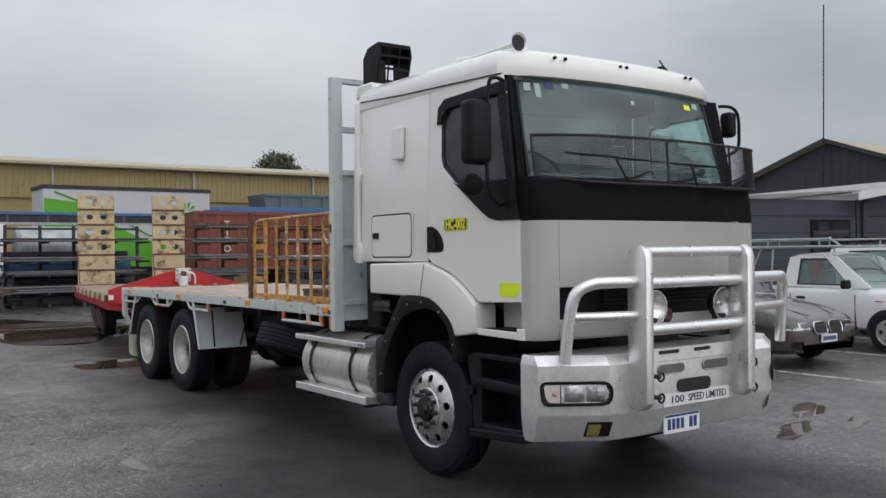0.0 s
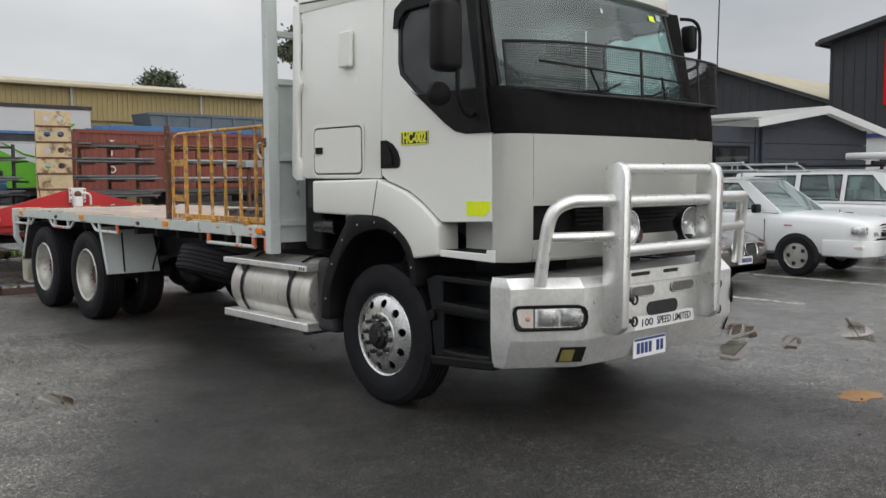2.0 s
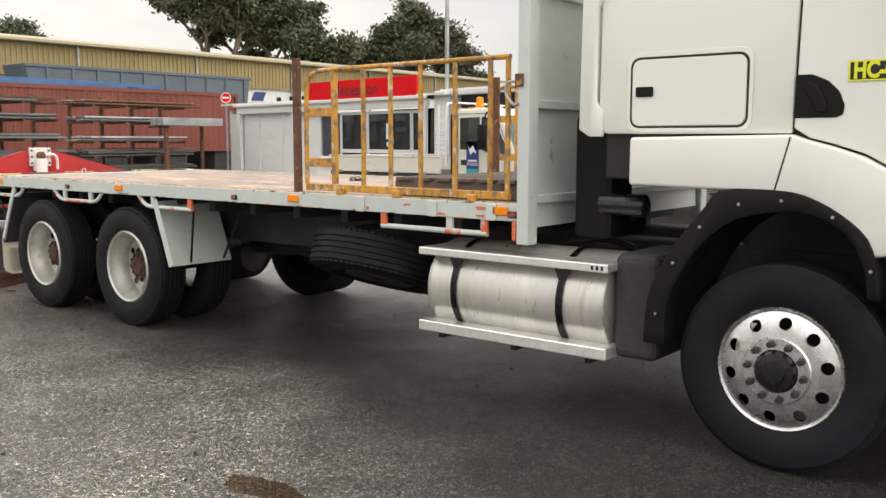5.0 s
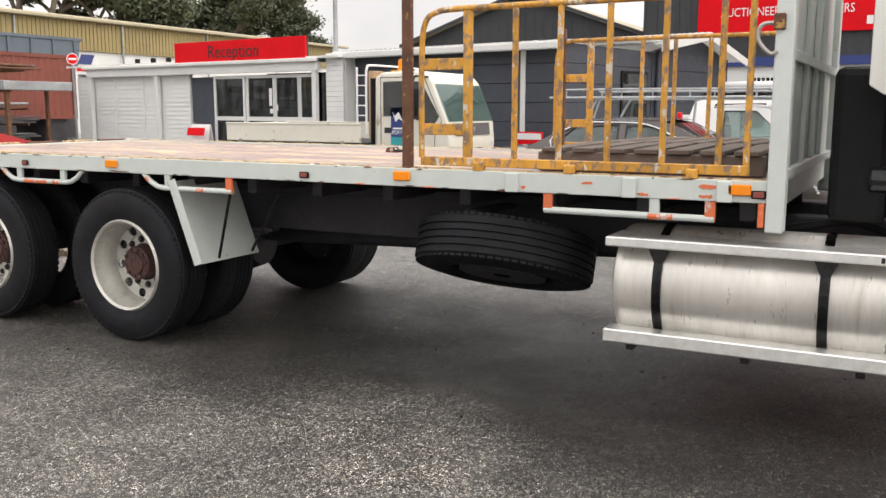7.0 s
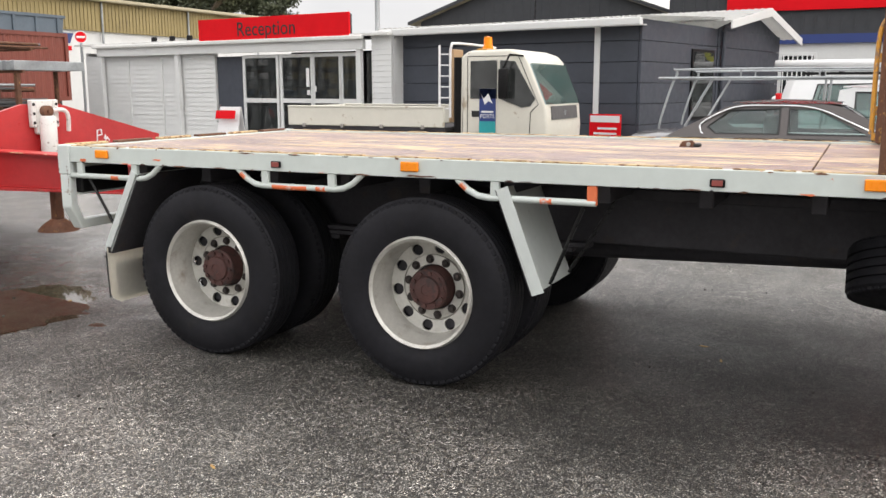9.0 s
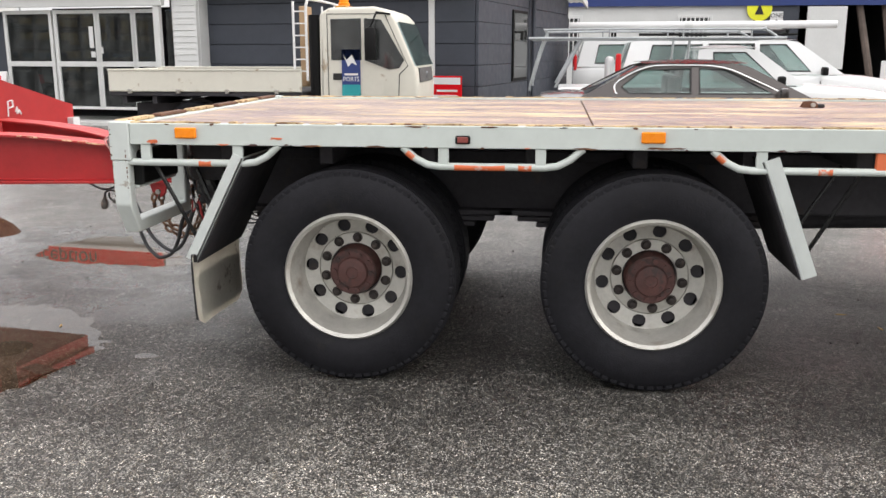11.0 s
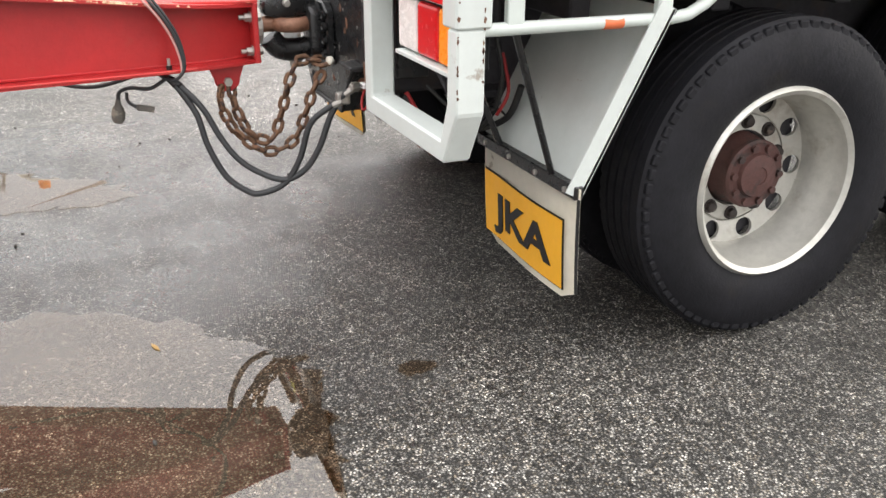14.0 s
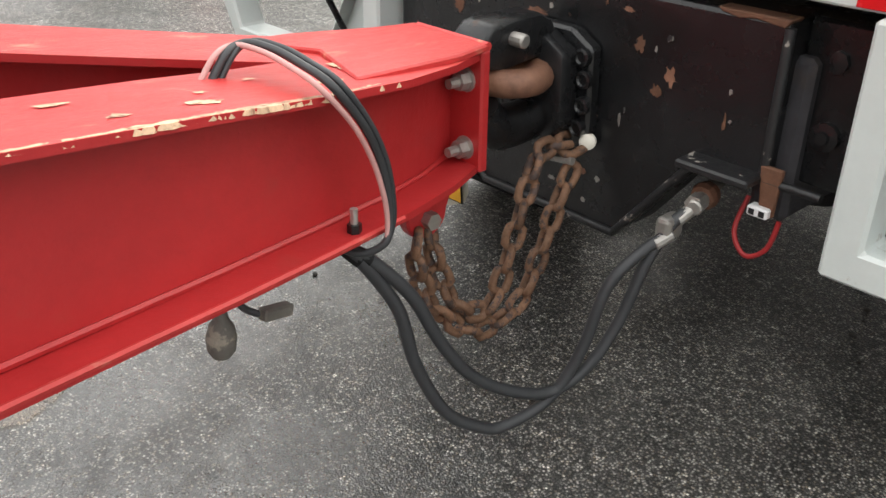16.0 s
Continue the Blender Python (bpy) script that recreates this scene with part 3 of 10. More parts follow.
# wheels ------------------------------------------------------------------
def tyre_mesh(tread="rib", w=0.28, r=0.515):
    h = w / 2
    prof = [(0.292, -h * 0.62), (0.30, -h * 0.80), (0.33, -h * 0.93), (0.385, -h), (0.43, -h * 0.98), (0.475, -h * 0.92), (r - 0.022, -h * 0.84), (r - 0.006, -h * 0.74)]
    ribs = 5
    for i in range(ribs):
        a, b = -h * 0.72 + i * h * 1.44 / ribs, -h * 0.72 + (i + 1) * h * 1.44 / ribs
        prof += [(r, a + 0.004), (r, b - 0.008), (r - 0.013, b - 0.006), (r - 0.013, b + 0.002)] if i < ribs - 1 else [(r, a + 0.004), (r, b)]
    prof += [(r - 0.006, h * 0.74), (r - 0.022, h * 0.84), (0.475, h * 0.92), (0.43, h * 0.98), (0.385, h), (0.33, h * 0.93), (0.30, h * 0.80), (0.292, h * 0.62)]
    bm = lathe(prof, 64)
    # sidewall rings
    for rr in (0.342, 0.365):
        lathe([(rr - 0.003, -h * 0.94), (rr, -h * 0.99), (rr + 0.003, -h * 0.94)], 48, None, bm)
    if tread == "block":
        for k in range(72):
            a = 2 * math.pi * k / 72
            for s in (-1, 1):
                box(-0.012, 0.012, -0.017, 0.017, -0.020, 0.020, 0.004, bm, Matrix.Rotation(a, 4, "Z") @ Matrix.Translation((r - 0.0225, 0, s * h * 0.735)))
    return bm


def holed_disc(bm, r0, r1, rh, hole, n, height, thick=0.012):
    """A dished ring with n round holes; height(r) gives its shape."""
    t = B()
    da = 2 * math.pi / n
    for k in range(n):
        a0 = k * da
        per = []
        for i in range(5):
            per.append((r0, -da / 2 + da * i / 5))
        for i in range(5):
            per.append((r0 + (r1 - r0) * i / 5, da / 2))
        for i in range(5):
            per.append((r1, da / 2 - da * i / 5))
        for i in range(5):
            per.append((r1 + (r0 - r1) * i / 5, -da / 2))
        outer, inner, back = [], [], []
        for r, a in per:
            ang = math.atan2((a) * rh, r - rh)
            outer.append(t.verts.new((r * math.cos(a0 + a), r * math.sin(a0 + a), height(r))))
            x, y = rh + hole * math.cos(ang), hole * math.sin(ang)
            rr = math.hypot(x, y)
            aa = math.atan2(y, x)
            inner.append(t.verts.new((rr * math.cos(a0 + aa), rr * math.sin(a0 + aa), height(rr))))
            back.append(t.verts.new((rr * math.cos(a0 + aa), rr * math.sin(a0 + aa), height(rr) - thick)))
        for i in range(20):
            j = (i + 1) % 20
            t.faces.new((outer[i], outer[j], inner[j], inner[i]))
            t.faces.new((inner[i], inner[j], back[j], back[i]))
    bmesh.ops.remove_doubles(t, verts=t.verts[:], dist=0.0004)
    return join(bm, t)


def wheel(at, side, kind, parent, name="wheel", rim_paint=None):
    """A wheel at its centre; side -1 looks to -x. kind: steer (convex alloy), drive (deep dish)."""
    turn = Matrix.Translation(at) @ Matrix.Rotation(radians(-90 if side < 0 else 90), 4, "Y") @ Matrix.Rotation(random.uniform(0, 0.6), 4, "Z")
    w = part(name, lathe([(0.05, -0.13), (0.25, -0.13), (0.25, -0.09), (0.05, -0.09)], 24, turn), DARKCH, parent, "brake drum and wheel centre")

    def put(nm, bm, material, label="", smooth=35):
        bm.transform(turn)
        return part(nm, bm, material, w, label, smooth=smooth)

    h = 0.14
    if kind == "steer":
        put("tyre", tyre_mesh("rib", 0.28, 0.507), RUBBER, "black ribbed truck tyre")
        bm = lathe([(0.293, 0.02), (0.293, h * 0.72), (0.305, h * 0.80), (0.298, h * 0.86), (0.286, h * 0.80), (0.284, 0.085)], 48)
        holed_disc(bm, 0.165, 0.284, 0.232, 0.030, 10, lambda r: 0.095 + 0.055 * (1 - ((r - 0.165) / 0.119) ** 2 * 0.75))
        lathe([(0.165, 0.150), (0.158, 0.158), (0.105, 0.160), (0.100, 0.15), (0.10, 0.10)], 40, None, bm)
        put("rim", bm, ALLOY, "polished alloy rim with ten hand holes")
        put("hub", lathe([(0.102, 0.12), (0.100, 0.165), (0.088, 0.185), (0.055, 0.19), (0.05, 0.205), (0.0, 0.207)], 28), BLACKMET, "greasy black hub")
        for k in range(10):
            a = 2 * math.pi * (k + 0.5) / 10
            p = (0.134 * math.cos(a), 0.134 * math.sin(a))
            put("wheel_nut", lathe([(0.019, 0.150), (0.019, 0.166), (0.0155, 0.168), (0.0155, 0.195), (0.0, 0.197)], 6, Matrix.Translation((*p, 0))), NUTDARK)
    else:
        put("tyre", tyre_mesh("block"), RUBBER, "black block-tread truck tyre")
        bm = lathe([(0.293, -0.05), (0.293, h * 0.72), (0.312, h * 0.84), (0.300, h * 0.95), (0.285, h * 0.86), (0.281, 0.05), (0.262, 0.02), (0.258, -0.055)], 48)
        holed_disc(bm, 0.188, 0.258, 0.2235, 0.0325, 10, lambda r: -0.055 - 0.02 * (0.258 - r) / 0.1)
        lathe([(0.188, -0.069), (0.187, -0.080), (0.183, -0.080), (0.180, -0.066), (0.130, -0.064), (0.126, -0.095)], 48, None, bm)
        put("rim", bm, rim_paint or RIMGREY, "deep-dished rim with ten hand holes")
        lathe_hub = lathe([(0.122, -0.092), (0.118, -0.060), (0.104, -0.040), (0.100, -0.010), (0.114, -0.004), (0.114, 0.010), (0.106, 0.018), (0.076, 0.018), (0.070, 0.032), (0.030, 0.038), (0.028, 0.034), (0.0, 0.034)], 30)
        put("hub", lathe_hub, HUBBROWN, "rust-brown axle hub")
        for k in range(10):
            a = 2 * math.pi * k / 10
            put("hub_bolt", lathe([(0.013, 0.008), (0.013, 0.030), (0, 0.031)], 6, Matrix.Translation((0.093 * math.cos(a), 0.093 * math.sin(a), 0))), HUBBROWN)
        for k in range(10):
            a = 2 * math.pi * (k + 0.5) / 10
            put("wheel_nut", lathe([(0.025, -0.068), (0.025, -0.0615), (0.0175, -0.0605), (0.0165, -0.046), (0.012, -0.043), (0, -0.042)], 12, Matrix.Translation((0.157 * math.cos(a), 0.157 * math.sin(a), 0))), NUTBROWN)
    return w


R = 0.517
for s in (-1, 1):
    wheel((s * 1.08, 5.70, 0.509), s, "steer", truck, "front_wheel")
    for y in (11.235, 12.66):
        wheel((s * 1.10, y, R), s, "drive", truck, "rear_wheel")
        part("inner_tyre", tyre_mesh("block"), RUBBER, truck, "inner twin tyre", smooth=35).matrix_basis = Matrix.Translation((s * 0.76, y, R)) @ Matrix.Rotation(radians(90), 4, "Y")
for y in (5.70, 11.235, 12.66):
    bm = cyl((-1.0, y, R), (1.0, y, R), 0.085, 16)
    lathe([(0, -0.24), (0.16, -0.2), (0.23, 0), (0.16, 0.2), (0, 0.24)], 20, Matrix.Translation((0.0, y, R)) @ Matrix.Rotation(radians(90), 4, "X"), bm)
    part("axle", bm, DARKCH, truck, smooth=40)
    for s in (-0.55, 0.55):
        bm = B()
        for k in range(5):
            L = 0.75 - 0.1 * k
            box(s - 0.045, s + 0.045, y - L, y + L, R + 0.20 - 0.03 * k, R + 0.226 - 0.03 * k, 0.004, bm)
        part("leaf_spring", bm, DARKCH, truck)

# chassis -----------------------------------------------------------------
for s in (-1, 1):
    x0, x1 = sorted((s * 0.43, s * 0.36))
    part("chassis_rail", box(x0, x1, 4.6, 13.7, 0.72, 1.0, 0.01), DARKCH, truck)
for y in (7.6, 8.6, 9.6, 10.5, 11.9, 13.3):
    part("chassis_cross_member", box(-0.36, 0.36, y - 0.06, y + 0.06, 0.75, 0.97, 0.01), DARKCH, truck)
for y in [7.3 + 0.5 * i for i in range(13)]:
    part("tray_bearer", box(-1.02, 1.02, y - 0.035, y + 0.035, 1.03, 1.12, 0.006), DARKCH, truck)
for s in (-1, 1):
    x0, x1 = sorted((s * 0.5, s * 0.42))
    part("tray_runner", box(x0, x1, 7.2, 13.55, 0.99, 1.05, 0.006), DARKCH, truck)
part("engine_block", box(-0.42, 0.42, 4.6, 6.2, 0.62, 1.40, 0.05), DARKCH, truck)
part("gearbox", box(-0.25, 0.25, 6.2, 7.3, 0.6, 0.95, 0.06), DARKCH, truck)
part("drive_shaft", cyl((0, 7.3, 0.72), (0, 11.2, 0.60), 0.06), DARKCH, truck)
part("air_tank", cyl((0.55, 8.3, 0.78), (0.55, 9.3, 0.78), 0.15, 20, 0.03), DARKCH, truck, smooth=40)
part("battery_box", box(0.62, 1.15, 6.7, 7.9, 0.5, 0.95, 0.03), DARKCH, truck)
part("differential_rod", cyl((0.2, 11.3, 0.62), (0.2, 12.6, 0.62), 0.035), DARKCH, truck)

# tray --------------------------------------------------------------------
tray = part("tray", box(-1.20, 1.20, 7.16, 13.704, 1.135, 1.205, 0.004), DECK, truck, "worn film-faced plywood tray floor")
for sx in (-1, 1):
    rnd = random.Random(5 + sx)
    y = 7.20
    while y < 13.66:
        ln = rnd.uniform(0.03, 0.16)
        w, xa, y1 = rnd.uniform(0.025, 0.045), sx * 1.236, min(y + ln, 13.69)
        part("worn_edge", prism([(xa - sx * rnd.uniform(0, 0.008), y), (xa - sx * rnd.uniform(0, 0.008), y1), (xa - sx * w * 1.2, y1), (xa - sx * w, y)], "z", 1.2402, 1.2425 + rnd.choice((0.001, 0.003, 0.004, 0.006))), EDGEWORN, tray)
        y += ln + rnd.choice((0.0, 0.0, 0.0, 0.0, 0.0, rnd.uniform(0.01, 0.05)))
rnd = random.Random(31)
for k in range(46):
    # chips along the lower and upper lips of the near rail
    y, z = rnd.uniform(7.3, 13.6), rnd.choice((1.142, 1.144, 1.236))
    ln, h = rnd.choice((0.008, 0.012, 0.02, 0.045)) * rnd.uniform(0.7, 1.4), rnd.uniform(0.0025, 0.007)
    ring = [(y + ln * math.cos(a) * rnd.uniform(0.45, 1.1), z + h * math.sin(a) * rnd.uniform(0.3, 1.2)) for a in [2 * math.pi * i / 13 for i in range(13)]]
    part("rust_chip", prism(ring, "x", -1.2468, -1.2453), (RUSTY, INKBLACK, HUBBROWN, RUSTY, ORANGEPAINT)[k % 5], tray)
# plywood sheets and laid boards
for i in range(3):
    y0, y1 = 7.17 + i * 2.178, 7.17 + i * 2.178 + 2.17
    for x0, x1 in ((-1.195, -0.003), (0.003, 1.195)):
        part("plywood_sheet", box(x0, x1, y0, y1, 1.207, 1.228, 0.003), DECK, tray)


def side_rail():
    bm = prism([(-1.245, 1.140), (-1.185, 1.140), (-1.185, 1.152), (-1.231, 1.152), (-1.231, 1.222), (-1.185, 1.222), (-1.185, 1.240), (-1.245, 1.240)], "y", 7.12, 13.691, 0.003)
    return bm


both("side_rail", side_rail, GREYPAINT, truck, "pale grey channel along the tray edge")
bm = prism([(13.705, 1.10), (13.761, 1.10), (13.761, 1.235), (13.705, 1.235)], "x", -1.16, 1.16, 0.004)
part("tail_rail", bm, GREYPAINT, truck)
for i in range(6):
    x = -1.03 + i * 0.412
    part("tail_strap_bar", box(x - 0.165, x + 0.165, 13.732, 13.787, 1.236, 1.252, 0.004), RUSTY if i % 2 else EDGEWORN, truck)
for s in (-1, 1):
    x0, x1 = sorted((s * 1.252, s * 1.165))
    part("corner_post", box(x0, x1, 13.692, 13.792, 1.062, 1.247, 0.006), GREYCLEAN, truck)


def tube_rail(y0, y1, front_end, rear_end):
    """A rope rail under the tray edge: rear_end and front_end bend up or end in a flat bracket."""
    x, z, r = -1.225, 1.055, 0.017
    pts = []
    if front_end:
        pts += [(x, y0 - 0.03, 1.142), (x, y0 + 0.03, 1.090), (x, y0 + 0.085, 1.062)]
    pts += [(x, y0 + (0.14 if front_end else 0.0), z)]
    pts += [(x, y1 - (0.14 if rear_end else 0.0), z)]
    if rear_end:
        pts += [(x, y1 - 0.085, 1.062), (x, y1 - 0.03, 1.090), (x, y1 + 0.03, 1.142)]
    return tube(pts, r, 12)


RAILS = ((13.0, 13.78, True, False, (13.17, 13.62), (13.60,)), (11.60, 12.36, True, True, (11.76, 12.20), ()), (10.28, 10.98, False, True, (10.30, 10.80), (10.30,)), (7.41, 8.25, False, False, (7.43, 7.69, 8.23), (7.43, 8.23)))
for s in (1, -1):
    for y0, y1, f, r, struts, oranges in RAILS:
        bm = tube_rail(y0, y1, f, r)
        rail = part("rope_rail", bm if s > 0 else mirror(bm), GREYPAINT, truck, "pale grey tube rope rail with orange scuffs", smooth=40)
        for y in struts:
            bm = box(-1.238, -1.214, y - 0.024, y + 0.024, 1.045, 1.146, 0.003)
            part("strut", bm if s > 0 else mirror(bm), ORANGEPAINT if y in oranges else GREYPAINT, rail)
# bare orange primer where the rope rails have rubbed
for ya, yb, dz in ((11.92, 12.15, -0.0012), (11.80, 11.86, -0.001), (10.5, 10.56, -0.001), (7.6, 7.72, -0.001), (13.3, 13.36, -0.001)):
    part("orange_scuff", tube([(-1.2258, ya, 1.055 + dz), (-1.2256, (ya * 2 + yb) / 3, 1.055 + dz * 1.4), (-1.2258, yb, 1.055 + dz)], 0.0171, 12), ORANGEPAINT, truck, smooth=40)
for ye in (12.325, 10.945):
    part("orange_scuff", tube([(-1.2258, ye + 0.012, 1.094), (-1.2258, ye + 0.042, 1.120)], 0.0172, 12), ORANGEPAINT, truck, smooth=40)
# lamps along the tray edge
for s in (-1, 1):
    for y in (7.30, 9.07, 11.27, 13.41):
        x0, x1 = sorted((s * 1.247, s * 1.262))
        part("side_marker_lamp", box(x0, x1, y - 0.052, y + 0.052, 1.172, 1.222, 0.005), AMBER, truck, "amber reflector")
    for y in (7.215, 9.72, 12.11):
        x0, x1 = sorted((s * 1.247, s * 1.258))
        lamp = part("red_marker_lamp", box(x0, x1, y - 0.034, y + 0.034, 1.160, 1.198, 0.006), BLACKPL, truck, "small red marker lamp")
        x0, x1 = sorted((s * 1.258, s * 1.264))
        part("lens", box(x0, x1, y - 0.024, y + 0.024, 1.166, 1.192, 0.002), DULLRED, lamp)
# chips in the paint of the tray edge
for y, w, h, z in ((7.44, 0.05, 0.012, 1.205), (7.45, 0.035, 0.012, 1.160), (7.74, 0.035, 0.010, 1.158), (8.02, 0.035, 0.009, 1.20), (8.36, 0.016, 0.012, 1.165), (12.98, 0.035, 0.009, 1.175), (11.22, 0.10, 0.006, 1.150), (13.58, 0.03, 0.012, 1.155)):
    pts = [(y + w * math.copysign(abs(math.cos(a)) ** 0.6, math.cos(a)) * random.uniform(0.55, 1), z + h * math.copysign(abs(math.sin(a)) ** 0.4, math.sin(a)) * random.uniform(0.25, 1)) for a in [2 * math.pi * k / 26 for k in range(26)]]
    part("bare_paint_chip", prism(pts, "x", -1.2475, -1.2445), ORANGEPAINT if y < 11 or y > 12 else RUSTY, truck)
# stake pockets at the front
for y in (7.365, 7.81, 8.42):
    part("stake_pocket", box(-1.262, -1.246, y - 0.035, y + 0.035, 1.138, 1.235, 0.004), GREYPAINT, truck)


# mudguards and flaps -----------------------------------------------------
def slant_guard(ya, za, yb, zb, x0, x1, lip):
    """A flat guard plate leaning from (ya, za) to (yb, zb) across the tyre, with a returned outer lip."""
    d = Vector((yb - ya, zb - za)).normalized()
    n = Vector((-d.y, d.x)) * 0.012
    bm = prism([(ya, za), (yb, zb), (yb + n.x, zb + n.y), (ya + n.x, za + n.y)], "x", x0, x1, 0.002)
    l = Vector((-d.y, d.x)) * lip
    prism([(ya, za), (yb, zb), (yb + l.x, zb + l.y), (ya + l.x, za + l.y)], "x", x0, x0 + 0.006, 0.0, bm)
    return bm


both("rear_mudguard", lambda: slant_guard(13.14, 1.08, 13.40, 0.575, -1.245, -0.62, 0.055), GREYCLEAN, truck, "pale grey slanting rear mudguard")
both("front_mudguard", lambda: slant_guard(10.78, 1.10, 10.58, 0.575, -1.245, -0.62, -0.055), GREYCLEAN, truck, "pale grey slanting mudguard ahead of the rear wheels")


def guard_liner(ya, za, yb, zb, o0, o1):
    """A thin dark sheet on the tyre side of a guard plate."""
    d = Vector((yb - ya, zb - za)).normalized()
    n = Vector((-d.y, d.x))
    return prism([(ya + n.x * o0, za + n.y * o0), (yb + n.x * o0, zb + n.y * o0), (yb + n.x * o1, zb + n.y * o1), (ya + n.x * o1, za + n.y * o1)], "x", -1.238, -0.62)


both("guard_liner", lambda: guard_liner(13.14, 1.08, 13.40, 0.575, -0.008, -0.002), DARKCH, truck, "black inside of the guard")
both("guard_liner", lambda: guard_liner(10.78, 1.10, 10.58, 0.575, 0.014, 0.020), DARKCH, truck, "black inside of the guard")
for s in (1, -1):
    for a, b in (((-1.19, 13.60, 1.05), (-1.10, 13.405, 0.585)), ((-0.75, 13.60, 1.03), (-0.78, 13.405, 0.585)), ((-1.16, 10.35, 1.05), (-1.05, 10.56, 0.60)), ((-0.72, 10.30, 1.03), (-0.72, 10.56, 0.60))):
        part("guard_stay", cyl((a[0] * s, *a[1:]), (b[0] * s, *b[1:]), 0.010, 8), BLACKMET, truck)


def flap_y(x, z):
    """The curved hang of a mud flap."""
    u = (0.61 - z) / 0.375
    return 13.412 - 0.016 * u * u + 0.009 * math.sin((x + 1.25) * 8)


def flap_skin(pts, off, thick, n=14, k=10):
    """A sheet over a rounded outline that follows the flap: pts is (x0, x1, z0, z1, corner radius)."""
    x0, x1, z0, z1, r = pts
    rows = []
    for i in range(k + 1):
        z = z0 + (z1 - z0) * i / k
        cut = r - math.sqrt(max(0, r * r - max(0, z0 + r - z) ** 2)) if r else 0.0
        rows.append([(a, flap_y(a, z) + off, z) for a in [x0 + cut + (x1 - x0 - 2 * cut) * j / n for j in range(n + 1)]])
    return sheet(rows, thick)


for s in (1, -1):
    def fm(bm):
        return bm if s > 0 else mirror(bm)

    flap = part("mud_flap", fm(flap_skin((-1.262, -0.640, 0.246, 0.61, 0.085), 0.0, 0.008)), CREAM, truck, "cream rubber mud flap with a yellow lettered panel", smooth=50)
    part("border", fm(flap_skin((-1.200, -0.658, 0.275, 0.503, 0.0), 0.007, 0.0)), INKBLACK, flap, "thin black border")
    part("panel", fm(flap_skin((-1.195, -0.663, 0.280, 0.498, 0.0), 0.0105, 0.0)), FLAPYEL, flap, "yellow panel")
    part("clamp_strip", box(*sorted((-1.25 * s, -0.62 * s)), 13.395, 13.425, 0.575, 0.615, 0.004), BLACKMET, flap, "black steel clamp strip")
    part("edge_trim", tube([(-1.261 * s, flap_y(-1.26, z) + 0.006, z) for z in (0.58, 0.50, 0.42, 0.34, 0.29)], 0.005, 8), INKBLACK, flap)
    for i in range(4):
        x = s * (-1.20 + 0.17 * i)
        part("bolt", cyl((x, 13.422, 0.595), (x, 13.432, 0.595), 0.009, 8), BOLT, flap)
    t = words("JKA", 0.150, facing((-0.945 * s, 0, 0.382), (-1, 0, 0), UP), 0.0015, 0.40, 0.028)
    bmesh.ops.subdivide_edges(t, edges=[e for e in t.edges if e.calc_length() > 0.06], cuts=3)
    for v in t.verts:
        v.co.y += flap_y(-abs(v.co.x), v.co.z) + 0.0135
    part("lettering", t, INKBLACK, flap, "black letters JKA")

# tail: lamp frames, coupling beam ----------------------------------------


def lamp_frame():
    x0, x1, z0 = -1.247, -0.538, 0.702
    u = [(x0, 1.0615), (x0, 0.848), (-1.165, z0), (x1, z0), (x1, 1.098), (x1 - 0.06, 1.098), (x1 - 0.06, z0 + 0.06), (-1.145, z0 + 0.06), (x0 + 0.06, 0.87), (x0 + 0.06, 1.0615)]
    return prism(u, "y", 13.707, 13.787, 0.006)


for s in (1, -1):
    bm = lamp_frame()
    fr = part("lamp_frame", bm if s > 0 else mirror(bm), GREYCLEAN, truck, "pale grey steel frame round the tail lamps")
    part("ledge", box(*sorted((-1.19 * s, -0.76 * s)), 13.682, 13.765, 0.925, 0.937, 0.002), GREYCLEAN, fr)
    part("housing", box(*sorted((-1.185 * s, -0.775 * s)), 13.662, 13.737, 0.94, 1.099, 0.008), BLACKPL, fr)
    for x0, x1, m, nm in ((-0.884, -0.745, CLEARLENS, "reversing_lens"), (-1.034, -0.892, REDLENS, "brake_lens"), (-1.178, -1.042, AMBER, "indicator_lens")):
        part(nm, box(*sorted((x0 * s, x1 * s)), 13.718, 13.750, 0.943, 1.088, 0.010, seg=2), m, fr)
    part("marker_plate", box(*sorted((-1.15 * s, -0.50 * s)), 13.762, 13.768, 1.105, 1.165, 0.001), REDLENS, truck, "red and yellow reflective strip")
    part("marker_stripe", box(*sorted((-0.93 * s, -0.83 * s)), 13.768, 13.771, 1.107, 1.163), SIGNYEL, truck)

